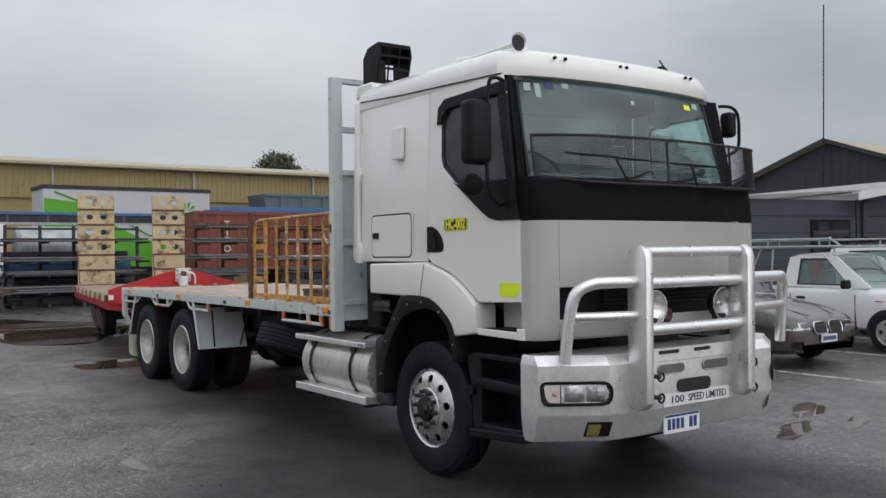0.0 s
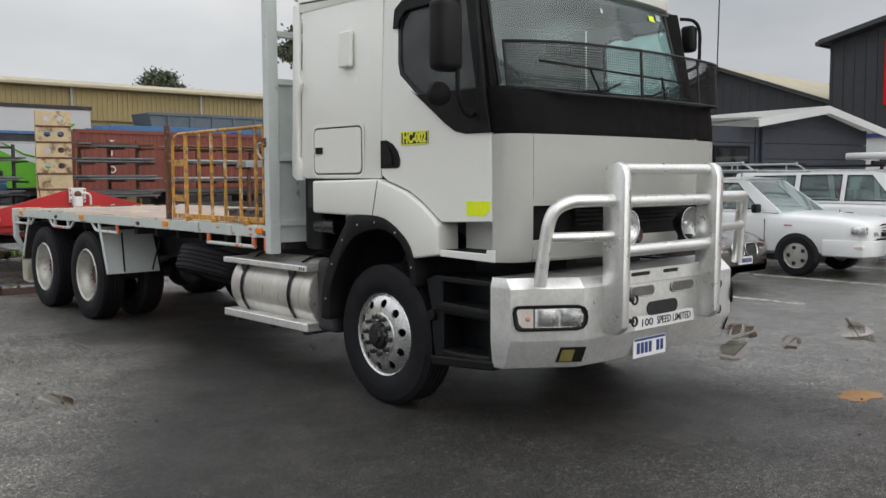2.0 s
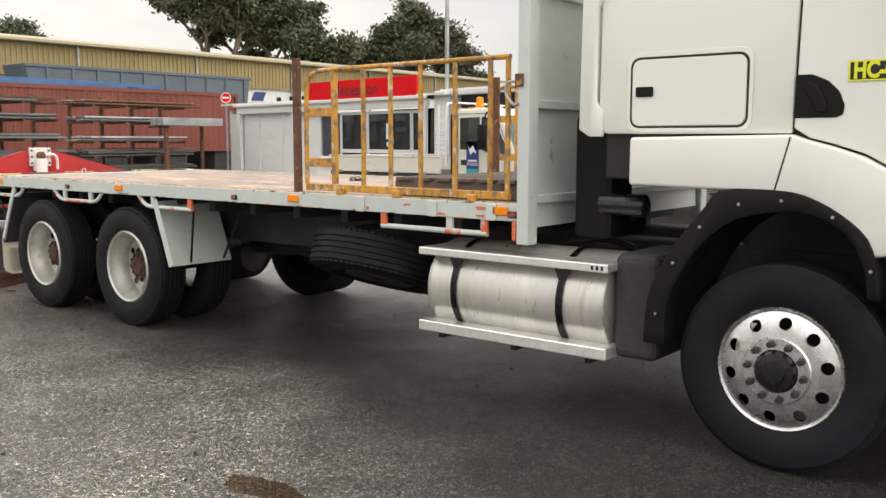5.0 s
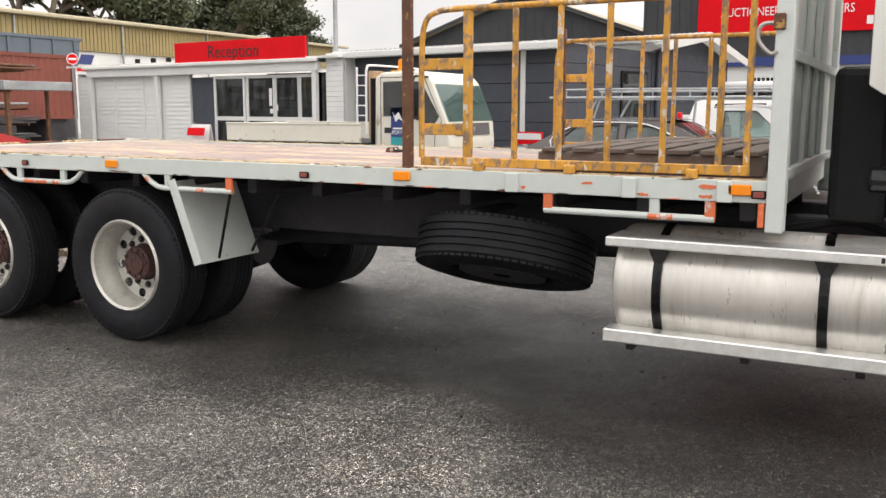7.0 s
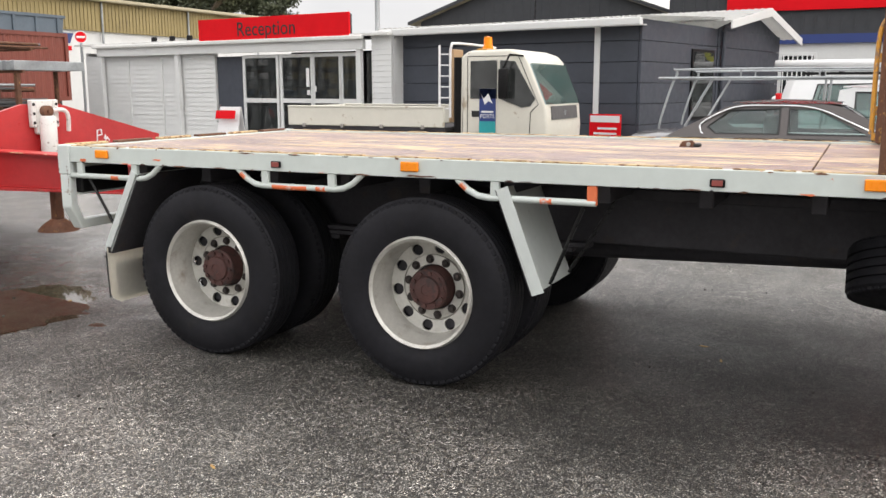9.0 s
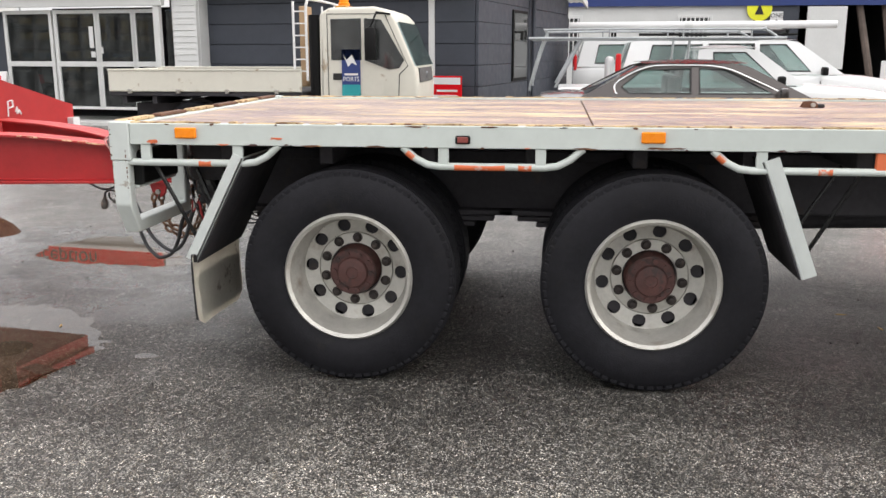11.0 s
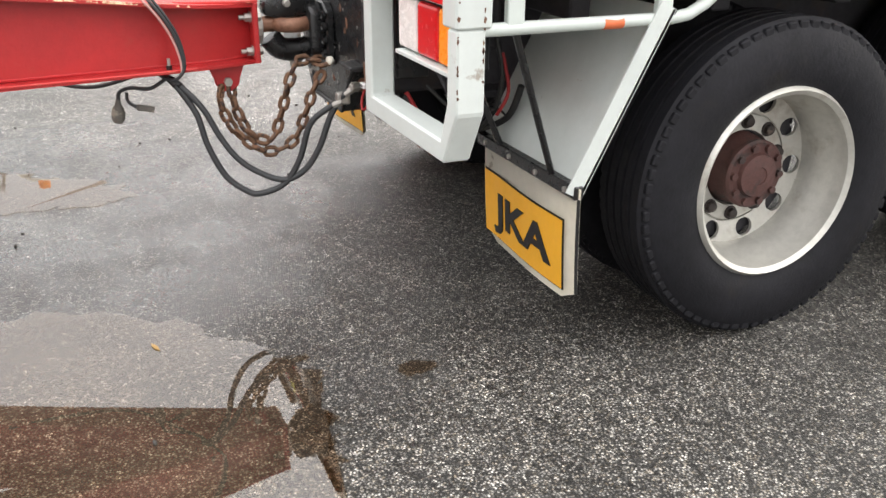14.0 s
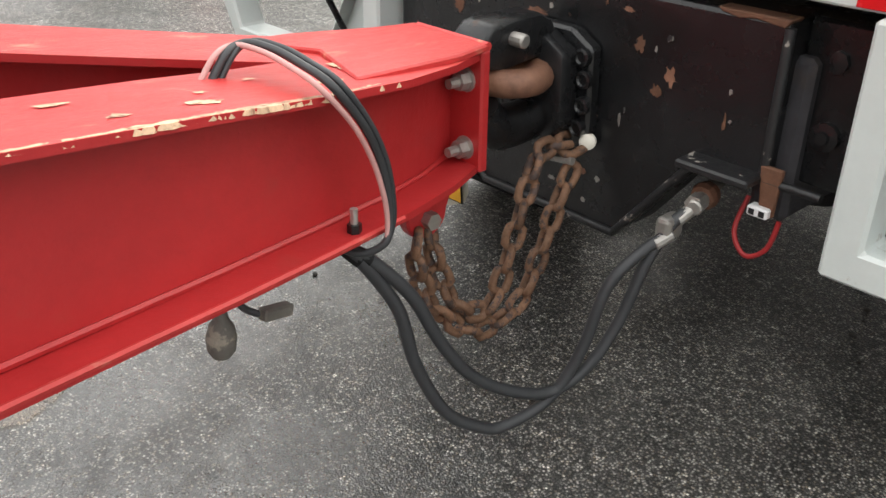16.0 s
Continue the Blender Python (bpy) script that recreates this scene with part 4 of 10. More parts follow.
# loose wiring looms under the rear corner
for nm, m, r, pts in (("black_loom", SEAL, 0.011, [(-0.55, 13.66, 0.74), (-0.60, 13.60, 0.66), (-0.64, 13.53, 0.625), (-0.68, 13.45, 0.64), (-0.75, 13.38, 0.69), (-0.80, 13.36, 0.80)]),
                      ("black_loom", SEAL, 0.008, [(-0.55, 13.66, 0.72), (-0.62, 13.56, 0.605), (-0.68, 13.47, 0.63), (-0.74, 13.42, 0.72), (-0.76, 13.41, 0.85), (-0.74, 13.44, 1.0)]),
                      ("black_loom", SEAL, 0.007, [(-0.60, 13.60, 0.78), (-0.66, 13.52, 0.70), (-0.70, 13.48, 0.73), (-0.72, 13.50, 0.86), (-0.70, 13.55, 1.0)]),
                      ("black_loom", SEAL, 0.006, [(-0.66, 13.52, 1.0), (-0.68, 13.51, 0.80), (-0.70, 13.50, 0.58)]),
                      ("grey_stay", DIRTGREY, 0.010, [(-0.72, 13.49, 0.84), (-0.74, 13.45, 0.72), (-0.76, 13.40, 0.57)]),
                      ("red_lead", LEADRED, 0.008, [(-0.55, 13.65, 0.75), (-0.60, 13.62, 0.68), (-0.63, 13.58, 0.64)]),
                      ("red_lead", LEADRED, 0.006, [(-0.76, 13.41, 0.90), (-0.77, 13.39, 0.78), (-0.75, 13.42, 0.70)])):
    part(nm, tube(smooth_path([Vector(p) for p in pts], 5), r, 8), m, truck, smooth=50)

# black coupling beam, its stepped plate and the pintle
BEAM = [(-0.398, 0.80), (-0.275, 0.80), (-0.115, 0.592), (0.24, 0.592), (0.40, 0.80), (0.52, 0.80), (0.52, 1.06), (-0.398, 1.06)]
beam = part("coupling_beam", prism(BEAM, "y", 13.60, 13.735, 0.010, seg=2), BLACKMET, truck, "black welded coupling beam with rust spots")
part("weld_lip", tube([(-0.50, 13.738, 0.803), (-0.285, 13.738, 0.803), (-0.268, 13.738, 0.79), (-0.115, 13.738, 0.598), (0.235, 13.738, 0.598), (0.38, 13.738, 0.79)], 0.008, 8), CHIPPED, beam, "scuffed welded edge", smooth=50)
part("shelf_plate", box(-0.40, -0.262, 13.70, 13.790, 0.797, 0.812, 0.004), CHIPPED, beam)
part("corner_weld", tube(smooth_path([(-0.398, 13.736, 0.815), (-0.399, 13.738, 0.93), (-0.398, 13.736, 1.05)], 6), 0.009, 8), CHIPPED, beam, "scuffed welded edge", smooth=50)
part("end_plate", box(-0.53, -0.396, 13.56, 13.675, 0.79, 1.06, 0.006), BLACKMET, beam)
part("end_lug", lathe([(0.024, 0), (0.024, 0.012), (0.012, 0.014), (0.010, 0.02), (0, 0.02)], 12, along((-0.46, 13.675, 0.88), (0, 1, 0))), BLACKMET, beam)
part("end_lug", lathe([(0.018, 0), (0.018, 0.010), (0, 0.012)], 8, along((-0.455, 13.675, 1.0), (0, 1, 0))), BLACKMET, beam)
part("frayed_board", prism([(-0.40, 1.062), (-0.27, 1.062), (-0.28, 1.055), (-0.31, 1.050), (-0.34, 1.054), (-0.39, 1.048)], "y", 13.70, 13.739, 0.002), RUSTY, beam, "splintered brown board edge")
part("rusty_tab", prism([(-0.435, 0.83), (-0.395, 0.83), (-0.405, 0.75), (-0.43, 0.745)], "y", 13.736, 13.746, 0.002), RUSTY, beam)
FRAME[0] = Matrix.Translation((0.05, 0.018, -0.012))
part("pintle_plate", prism([(-0.09, 0.765), (0.09, 0.765), (0.115, 0.80), (0.115, 0.955), (0.08, 0.99), (-0.05, 0.99), (-0.10, 0.96), (-0.105, 0.80)], "y", 13.716, 13.748, 0.006), BLACKMET, beam, "thick black bolted pintle plate")
part("pintle_body", prism([(-0.075, 0.955), (-0.02, 0.985), (0.03, 0.985), (0.03, 0.79), (-0.06, 0.79), (-0.08, 0.82)], "y", 13.748, 13.80, 0.012, seg=2), BLACKMET, beam, smooth=40)
for x, z in ((-0.085, 0.945), (-0.092, 0.905), (-0.092, 0.855), (-0.085, 0.81), (0.095, 0.94), (0.095, 0.82)):
    part("bolt", lathe([(0.017, 0), (0.017, 0.012), (0.012, 0.014), (0.009, 0.010), (0, 0.010)], 12, along((x, 13.748, z), (0, 1, 0))), BLACKMET, beam)
part("pintle_jaw", tube(smooth_path([(0.0, 13.75, 0.825), (0.0, 13.84, 0.815), (0.0, 13.90, 0.825), (0.0, 13.935, 0.865)], 5), 0.042, 16), BLACKMET, beam, "black pintle jaw", smooth=45)
part("pintle_latch", prism([(13.76, 0.94), (13.90, 0.93), (13.955, 0.945), (13.955, 0.99), (13.93, 1.02), (13.80, 1.02), (13.76, 1.0)], "x", -0.025, 0.055, 0.014, seg=2), BLACKMET, beam, "black worn latch block", smooth=40)
part("latch_pin", cyl((-0.055, 13.875, 0.988), (0.07, 13.875, 0.988), 0.013, 12, 0.003), BOLT, beam)
FRAME[0] = Matrix()
rnd = random.Random(8)
for x, z, a, b, m in ((-0.131, 0.970, 0.014, 0.019, RUSTY), (-0.198, 0.928, 0.017, 0.020, EYERUST), (-0.172, 0.897, 0.013, 0.015, RUSTY), (0.116, 0.985, 0.03, 0.008, EYERUST), (-0.10, 1.025, 0.012, 0.006, EYERUST), (-0.065, 0.692, 0.007, 0.008, BOLT), (-0.02, 0.70, 0.016, 0.013, EYERUST), (0.05, 0.66, 0.010, 0.006, BOLT), (0.33, 0.96, 0.02, 0.02, RUSTY)):
    pts = [(x + a * math.cos(w) * rnd.uniform(0.40, 1.1), z + b * math.sin(w) * rnd.uniform(0.40, 1.1)) for w in [2 * math.pi * q / 22 for q in range(22)]]
    part("rust_patch", prism(pts, "y", 13.7352, 13.7362), m, beam, "bare rusty patch")
part("ring_bolt", cyl((-0.028, 13.735, 0.762), (-0.046, 13.752, 0.770), 0.012, 10), BOLT, beam)
part("ring_bolt_head", lathe([(0, 0), (0.015, 0.0), (0.017, 0.005), (0.016, 0.013), (0.009, 0.017), (0, 0.017)], 14, along((-0.048, 13.752, 0.772), (-0.6, 1, 0.1))), CREAM, beam, "white capped shackle pin", smooth=40)
part("shackle", tube(smooth_path([(-0.010, 13.745, 0.765), (-0.012, 13.79, 0.785), (-0.030, 13.815, 0.770), (-0.047, 13.80, 0.755), (-0.050, 13.755, 0.762)], 5), 0.009, 8), CHAINRUST, beam, "bow shackle holding the chain", smooth=50)
part("shackle_pin", cyl((-0.005, 13.81, 0.742), (-0.06, 13.808, 0.748), 0.008, 8), BOLT, beam)
for x, z in ((-0.29, 0.725), (0.34, 0.74)):
    FRAME[0] = Matrix.Translation((x + 0.315, -0.055, z - 0.757))
    x = -0.315
    part("air_coupling", cyl((x + 0.02, 13.70, 0.765), (x - 0.005, 13.815, 0.752), 0.015, 12, 0.003), BOLT, beam, "brass and steel air coupling")
    part("coupling_collar", lathe([(0.014, 0), (0.024, 0.004), (0.026, 0.02), (0.022, 0.03), (0.014, 0.034)], 12, along((x + 0.008, 13.745, 0.758), (-0.1, 1, -0.06))), RUSTY, beam)
    part("coupling_nut", lathe([(0.012, 0), (0.019, 0.002), (0.019, 0.022), (0.012, 0.024)], 6, along((x + 0.002, 13.785, 0.755), (-0.1, 1, -0.06))), BOLT, beam)
    part("hose_clip", box(x + 0.010, x + 0.040, 13.81, 13.86, 0.69, 0.735, 0.008, seg=2), BOLT, beam)
FRAME[0] = Matrix()
part("trailer_socket", box(-0.428, -0.390, 13.735, 13.758, 0.744, 0.762, 0.003), PLATEWHITE, beam, "white plug socket")
for x in (-0.418, -0.400):
    part("socket_hole", box(x - 0.005, x + 0.005, 13.7578, 13.7588, 0.748, 0.758), INKBLACK, beam)
part("red_lead", tube(smooth_path([(-0.372, 13.72, 0.76), (-0.368, 13.742, 0.70), (-0.40, 13.752, 0.668), (-0.432, 13.745, 0.69), (-0.44, 13.735, 0.74)], 5), 0.0045, 8), LEADRED, beam)
for k in range(5):
    x = -0.52 - 0.05 * k
    part("loose_wiring", tube(smooth_path([(x, 13.66, 1.0), (x - 0.05, 13.55, 0.85 - 0.04 * k), (x - 0.02, 13.42, 0.72), (x + 0.06, 13.30, 0.66 + 0.05 * (k % 2)), (x + 0.02, 13.15, 0.80)], 5), 0.004, 6), DARKCH, truck)
# dark box added to blacken the gap behind the lamp frame
part("lamp_bracket", box(-0.74, -0.53, 13.40, 13.62, 0.90, 1.10, 0.02), DARKCH, truck)

# knocks and scratches in the beam's paint
rnd = random.Random(77)
for k in range(30):
    x, z = rnd.uniform(-0.33, 0.36), rnd.uniform(0.63, 1.04)
    if z < 0.80 and not -0.10 < x < 0.22:
        continue
    a, b = (rnd.uniform(0.002, 0.004), rnd.uniform(0.01, 0.035)) if k % 3 == 0 else (rnd.uniform(0.003, 0.010), rnd.uniform(0.003, 0.011))
    pts = [(x + a * math.cos(w) * rnd.uniform(0.4, 1.1), z + b * math.sin(w) * rnd.uniform(0.4, 1.1)) for w in [2 * math.pi * q / 11 for q in range(11)]]
    part("paint_chip", prism(pts, "y", 13.7352, 13.7368), (RUSTY, BOLT, CHIPPED)[k % 3 if k % 5 else 1], beam)
# rust along the edges of the lamp frame and the corner post
for k in range(22):
    z = rnd.uniform(0.88, 1.235)
    ya, h, w = rnd.choice((13.784, 13.783, 13.714)), rnd.uniform(0.003, 0.012), rnd.uniform(0.002, 0.005)
    pts = [(ya + w * math.cos(a) * rnd.uniform(0.5, 1.1), z + h * math.sin(a) * rnd.uniform(0.4, 1.1)) for a in [2 * math.pi * q / 11 for q in range(11)]]
    xf = -1.2478 if z < 1.05 else -1.2528
    part("rust_chip", prism(pts, "x", xf, xf + 0.002), RUSTY, tray)
for k in range(8):
    x, z = rnd.uniform(-1.12, -0.56), 0.704
    h, w = rnd.uniform(0.0015, 0.004), rnd.uniform(0.003, 0.012)
    pts = [(x + w * math.cos(a) * rnd.uniform(0.5, 1.1), z + h * math.sin(a) * rnd.uniform(0.4, 1.1)) for a in [2 * math.pi * q / 11 for q in range(11)]]
    part("rust_chip", prism(pts, "y", 13.7865, 13.788), RUSTY if k % 3 else INKBLACK, tray)

# spare wheel -------------------------------------------------------------
# rim painted dark to carry the shade under the tray
spare = wheel((-0.62, 8.66, 0.76), -1, "rib", truck, "spare_wheel", DARKCH)
tilt = Matrix.Translation((-0.78, 8.655, 0.735)) @ Matrix.Rotation(radians(110), 4, "Y") @ Matrix.Translation((0.62, -8.66, -0.76))
spare.matrix_parent_inverse = WORLD_OF[truck].inverted() @ tilt
part("spare_carrier", box(-1.0, -0.4, 8.74, 8.82, 0.96, 1.0, 0.006), DARKCH, truck)

# fuel tank ---------------------------------------------------------------
tank = part("fuel_tank", lathe([(0, 0), (0.25, 0), (0.28, 0.012), (0.293, 0.04), (0.295, 0.06), (0.295, 1.20), (0.293, 1.22), (0.28, 1.248), (0.25, 1.26), (0, 1.26)], 40, along((-0.92, 6.64, 0.685), (0, 1, 0))), TANK, truck, "stained bare aluminium fuel tank", smooth=40)
for y in (6.92, 7.67):
    pts = [(-0.92 + 0.303 * math.cos(a), y, 0.685 + 0.303 * math.sin(a)) for a in [radians(80 + 10 * k) for k in range(24)]]
    part("strap", sheet([[(p[0], y - 0.022, p[2]), (p[0], y + 0.022, p[2])] for p in pts], 0.006), BLACKMET, tank)
    part("strap_bracket", prism([(y - 0.055, 0.898), (y + 0.055, 0.898), (y + 0.012, 0.80), (y - 0.012, 0.80)], "x", -1.19, -1.183), BLACKMET, tank)
part("upper_step", box(-1.255, -0.98, 6.60, 7.92, 0.897, 0.944, 0.006), ALU, tank, "aluminium step plank")
part("lower_step", box(-1.255, -1.03, 6.60, 7.92, 0.418, 0.484, 0.006), ALU, tank, "aluminium step plank")
for y in (6.75, 7.25, 7.8):
    part("step_bracket", box(-1.18, -0.90, y - 0.02, y + 0.02, 0.37, 0.419, 0.004), BLACKMET, tank)
for k in range(3):
    part("step_slot", box(-1.2565, -1.2545, 6.625 + 0.03 * k, 6.640 + 0.03 * k, 0.909, 0.932), INKBLACK, tank)
part("filler_hose", tube(smooth_path([(-0.75, 6.7, 0.98), (-0.82, 6.85, 1.03), (-0.84, 7.05, 1.0), (-0.8, 7.2, 0.96)], 5), 0.022, 10), BLACKPL, tank)
part("tank_rear_box", box(-1.15, -0.6, 6.36, 6.62, 0.42, 1.0, 0.05, seg=3), DARKCH, truck)

# headboard ---------------------------------------------------------------
hb = part("headboard", box(-1.16, 1.16, 7.145, 7.160, 1.10, 2.45, 0.003), GREYCLEAN, truck, "pale grey steel headboard with an open rack above")
for s in (-1, 1):
    part("post", box(*sorted((s * 1.265, s * 1.16)), 7.105, 7.182, 1.01, 3.29, 0.006), GREYCLEAN, hb)
for z, h in ((3.24, 0.05), (2.80, 0.05), (2.41, 0.05), (1.78, 0.05), (1.24, 0.05)):
    part("cross_bar", box(-1.16, 1.16, 7.11, 7.144 if z < 2.5 else 7.176, z, z + h, 0.004), GREYCLEAN, hb)
for x in (-0.45, 0.0, 0.45):
    part("stiffener", box(x - 0.02, x + 0.02, 7.118, 7.144, 1.29, 2.41, 0.003), GREYCLEAN, hb)
part("latch", box(-1.285, -1.262, 7.14, 7.19, 1.90, 1.97, 0.005), RUSTY, hb)
part("latch_hook", tube(smooth_path([(-1.27, 7.19, 1.93), (-1.28, 7.24, 1.92), (-1.28, 7.25, 1.86), (-1.275, 7.20, 1.80), (-1.27, 7.17, 1.81)], 4), 0.009, 8), BOLT, hb)
part("orange_foot", box(-1.262, -1.225, 7.188, 7.215, 1.03, 1.14, 0.004), ORANGEPAINT, hb)

# ---- the cab: slightly narrower than the tray, set to the near side ----
FRAME[0] = Matrix.Translation((-0.065, 0, 0)) @ Matrix.Diagonal((0.947, 1, 1, 1))


def front_outline(z, grow=0.0):
    """Plan of the cab's nose at a height: x and y from the near door edge round to the far one."""
    half = [(-1.225, 4.575), (-1.222, 4.50), (-1.20, 4.45), (-1.15, 4.405), (-1.06, 4.375), (-0.8, 4.335), (-0.4, 4.30), (0.0, 4.29)]
    pts = half + [(-x, y) for x, y in half[-2::-1]]
    return [(x * (1 + grow), y - grow) for x, y in pts]


cab = part("cab_shell", prism([(4.62, 1.40), (5.1, 1.40), (6.66, 1.40), (6.66, 2.12), (4.62, 2.12)], "x", -1.19, 1.19, 0.01), SEAL, truck, "black inner shell of the cab")
FZ = [(1.905, 0.0), (1.70, 0.0), (1.52, 0.0), (1.462, 0.006)]
LZ = [(1.25, 0.006), (1.20, 0.0), (1.13, 0.012), (1.112, 0.035)]
for nm, i0, i1 in (("corner_panel", 0, 4), ("corner_panel", 10, 14)):
    rows = [[(x, y + b, z) for x, y in front_outline(z)[i0:i1 + 1]] for z, b in FZ[:3] + [(1.40, 0.0), (1.30, 0.0)] + LZ[1:]]
    part(nm, sheet(rows, 0.02), WHITE, cab, "white cab corner panel", smooth=40)
rows = [[(x * 0.997, y + b, z) for x, y in front_outline(z)[4:11]] for z, b in FZ]
part("front_panel", sheet(rows, 0.02), WHITE, cab, "smooth white front flap", smooth=40)
rows = [[(x * 0.997, y + b, z) for x, y in front_outline(z)[4:11]] for z, b in LZ]
part("lower_front_panel", sheet(rows, 0.02), WHITE, cab, smooth=40)
part("grille", box(-1.06, 1.06, 4.42, 4.44, 1.13, 1.48, 0.004), BLACKPL, cab, "black recessed grille")
for i in range(4):
    part("grille_bar", box(-0.62, 0.62, 4.375, 4.40, 1.32 + 0.03 * i, 1.338 + 0.03 * i, 0.004), BLACKPL, cab)
# black cowl band wrapping under the windscreen
rows = []
for z, back in ((2.20, 0.10), (2.16, 0.035), (2.05, 0.012), (1.915, 0.0)):
    rows.append([(x * (1.002 - 0.01 * (z > 2.18)), y + back * (1 if abs(x) < 1.1 else 0.8), z) for x, y in front_outline(z)])
part("cowl_band", sheet(rows, 0.03), BLACKPL, cab, "black plastic cowl under the windscreen", smooth=40)
part("cowl_top", prism([(-1.16, 4.46), (-0.8, 4.42), (0, 4.38), (0.8, 4.42), (1.16, 4.46), (1.14, 4.70), (0, 4.56), (-1.14, 4.70)], "z", 2.165, 2.195, 0.01), BLACKPL, cab)


def screen_line(u, grow=0.0):
    """The windscreen's line across at height u from 0 (base) to 1 (top)."""
    z = 2.19 + 0.76 * u
    w, yc, ye = 1.10 - 0.055 * u + grow, 4.475 + 0.215 * u, 4.625 + 0.19 * u
    return [(w * k / 8, yc + (ye - yc) * abs(k / 8) ** 2.6, z) for k in range(-8, 9)]


ws = part("windscreen", sheet([screen_line(u / 6) for u in range(7)]), SCREEN, cab, "tinted laminated windscreen with stickers", smooth=60)
ws.visible_shadow = False
part("screen_seal", tube(screen_line(0)[::-1] + screen_line(0.33)[:1] + screen_line(0.66)[:1] + screen_line(1) + screen_line(0.66)[-1:] + screen_line(0.33)[-1:], 0.014, 6, closed=True), SEAL, cab)
# stickers inside the glass
for k, (x, w, h, m, u) in enumerate(((-0.98, 0.055, 0.06, STICKER, 0.87), (-0.90, 0.045, 0.11, STICKER, 0.84), (-0.80, 0.07, 0.06, INKBLUE, 0.90), (-0.66, 0.06, 0.04, STICKER, 0.90), (0.0, 0.03, 0.035, STICKER, 0.80), (0.72, 0.10, 0.045, HIVIS, 0.84), (0.86, 0.10, 0.05, STICKER, 0.87))):
    z = 2.19 + 0.76 * u
    yc, ye = 4.475 + 0.215 * u, 4.625 + 0.19 * u
    y = yc + (ye - yc) * abs(x / (1.10 - 0.055 * u)) ** 2.6
    sl = (ye - yc) * 2.6 * abs(x) ** 1.6 / (1.05 ** 2.6) * (1 if x > 0 else -1)
    bm = B()
    box(-w / 2, w / 2, -h / 2, h / 2, 0.004, 0.006, 0, bm, facing((x, y, z), (1, sl, 0), (0, 0.28, 1)))
    part("sticker", bm, m, ws)


# A pillars, doors, sleeper sides
def a_pillar():
    rows = []
    for k in range(7):
        u = k / 6
        z = 2.15 + 0.765 * u
        p = screen_line(u)[0]
        rows.append([(-1.222 + 0.03 * u, 4.66 + 0.11 * u, z), (-1.205 + 0.03 * u, 4.60 + 0.15 * u, z), (-1.16 + 0.04 * u, 4.59 + 0.17 * u, z), (p[0] - 0.006, p[1] - 0.004, z)])
    return sheet(rows, 0.03)


both("a_pillar", a_pillar, BLACKPL, cab, "black windscreen pillar", smooth=40)
WIN = [(5.495, 2.71), (5.475, 2.78), (5.41, 2.805), (4.78, 2.825), (4.735, 2.80), (4.675, 2.17), (5.22, 2.18), (5.30, 2.21), (5.46, 2.34), (5.485, 2.42)]
DOOR = [(5.660, 2.93), (5.66, 2.2), (5.672, 1.66), (5.60, 1.615), (5.50, 1.59), (5.36, 1.545), (5.22, 1.47), (5.10, 1.385), (5.04, 1.345), (4.575, 1.360), (4.582, 1.905), (4.64, 2.15), (4.70, 2.50), (4.765, 2.90), (4.80, 2.925)]


def lean(bm, z0=2.2, by=0.035):
    """Leans the upper part of a side panel inward."""
    for v in bm.verts:
        if v.co.z > z0:
            v.co.x += (1 if v.co.x < 0 else -1) * by * ((v.co.z - z0) / 0.75) ** 1.3
    return bm


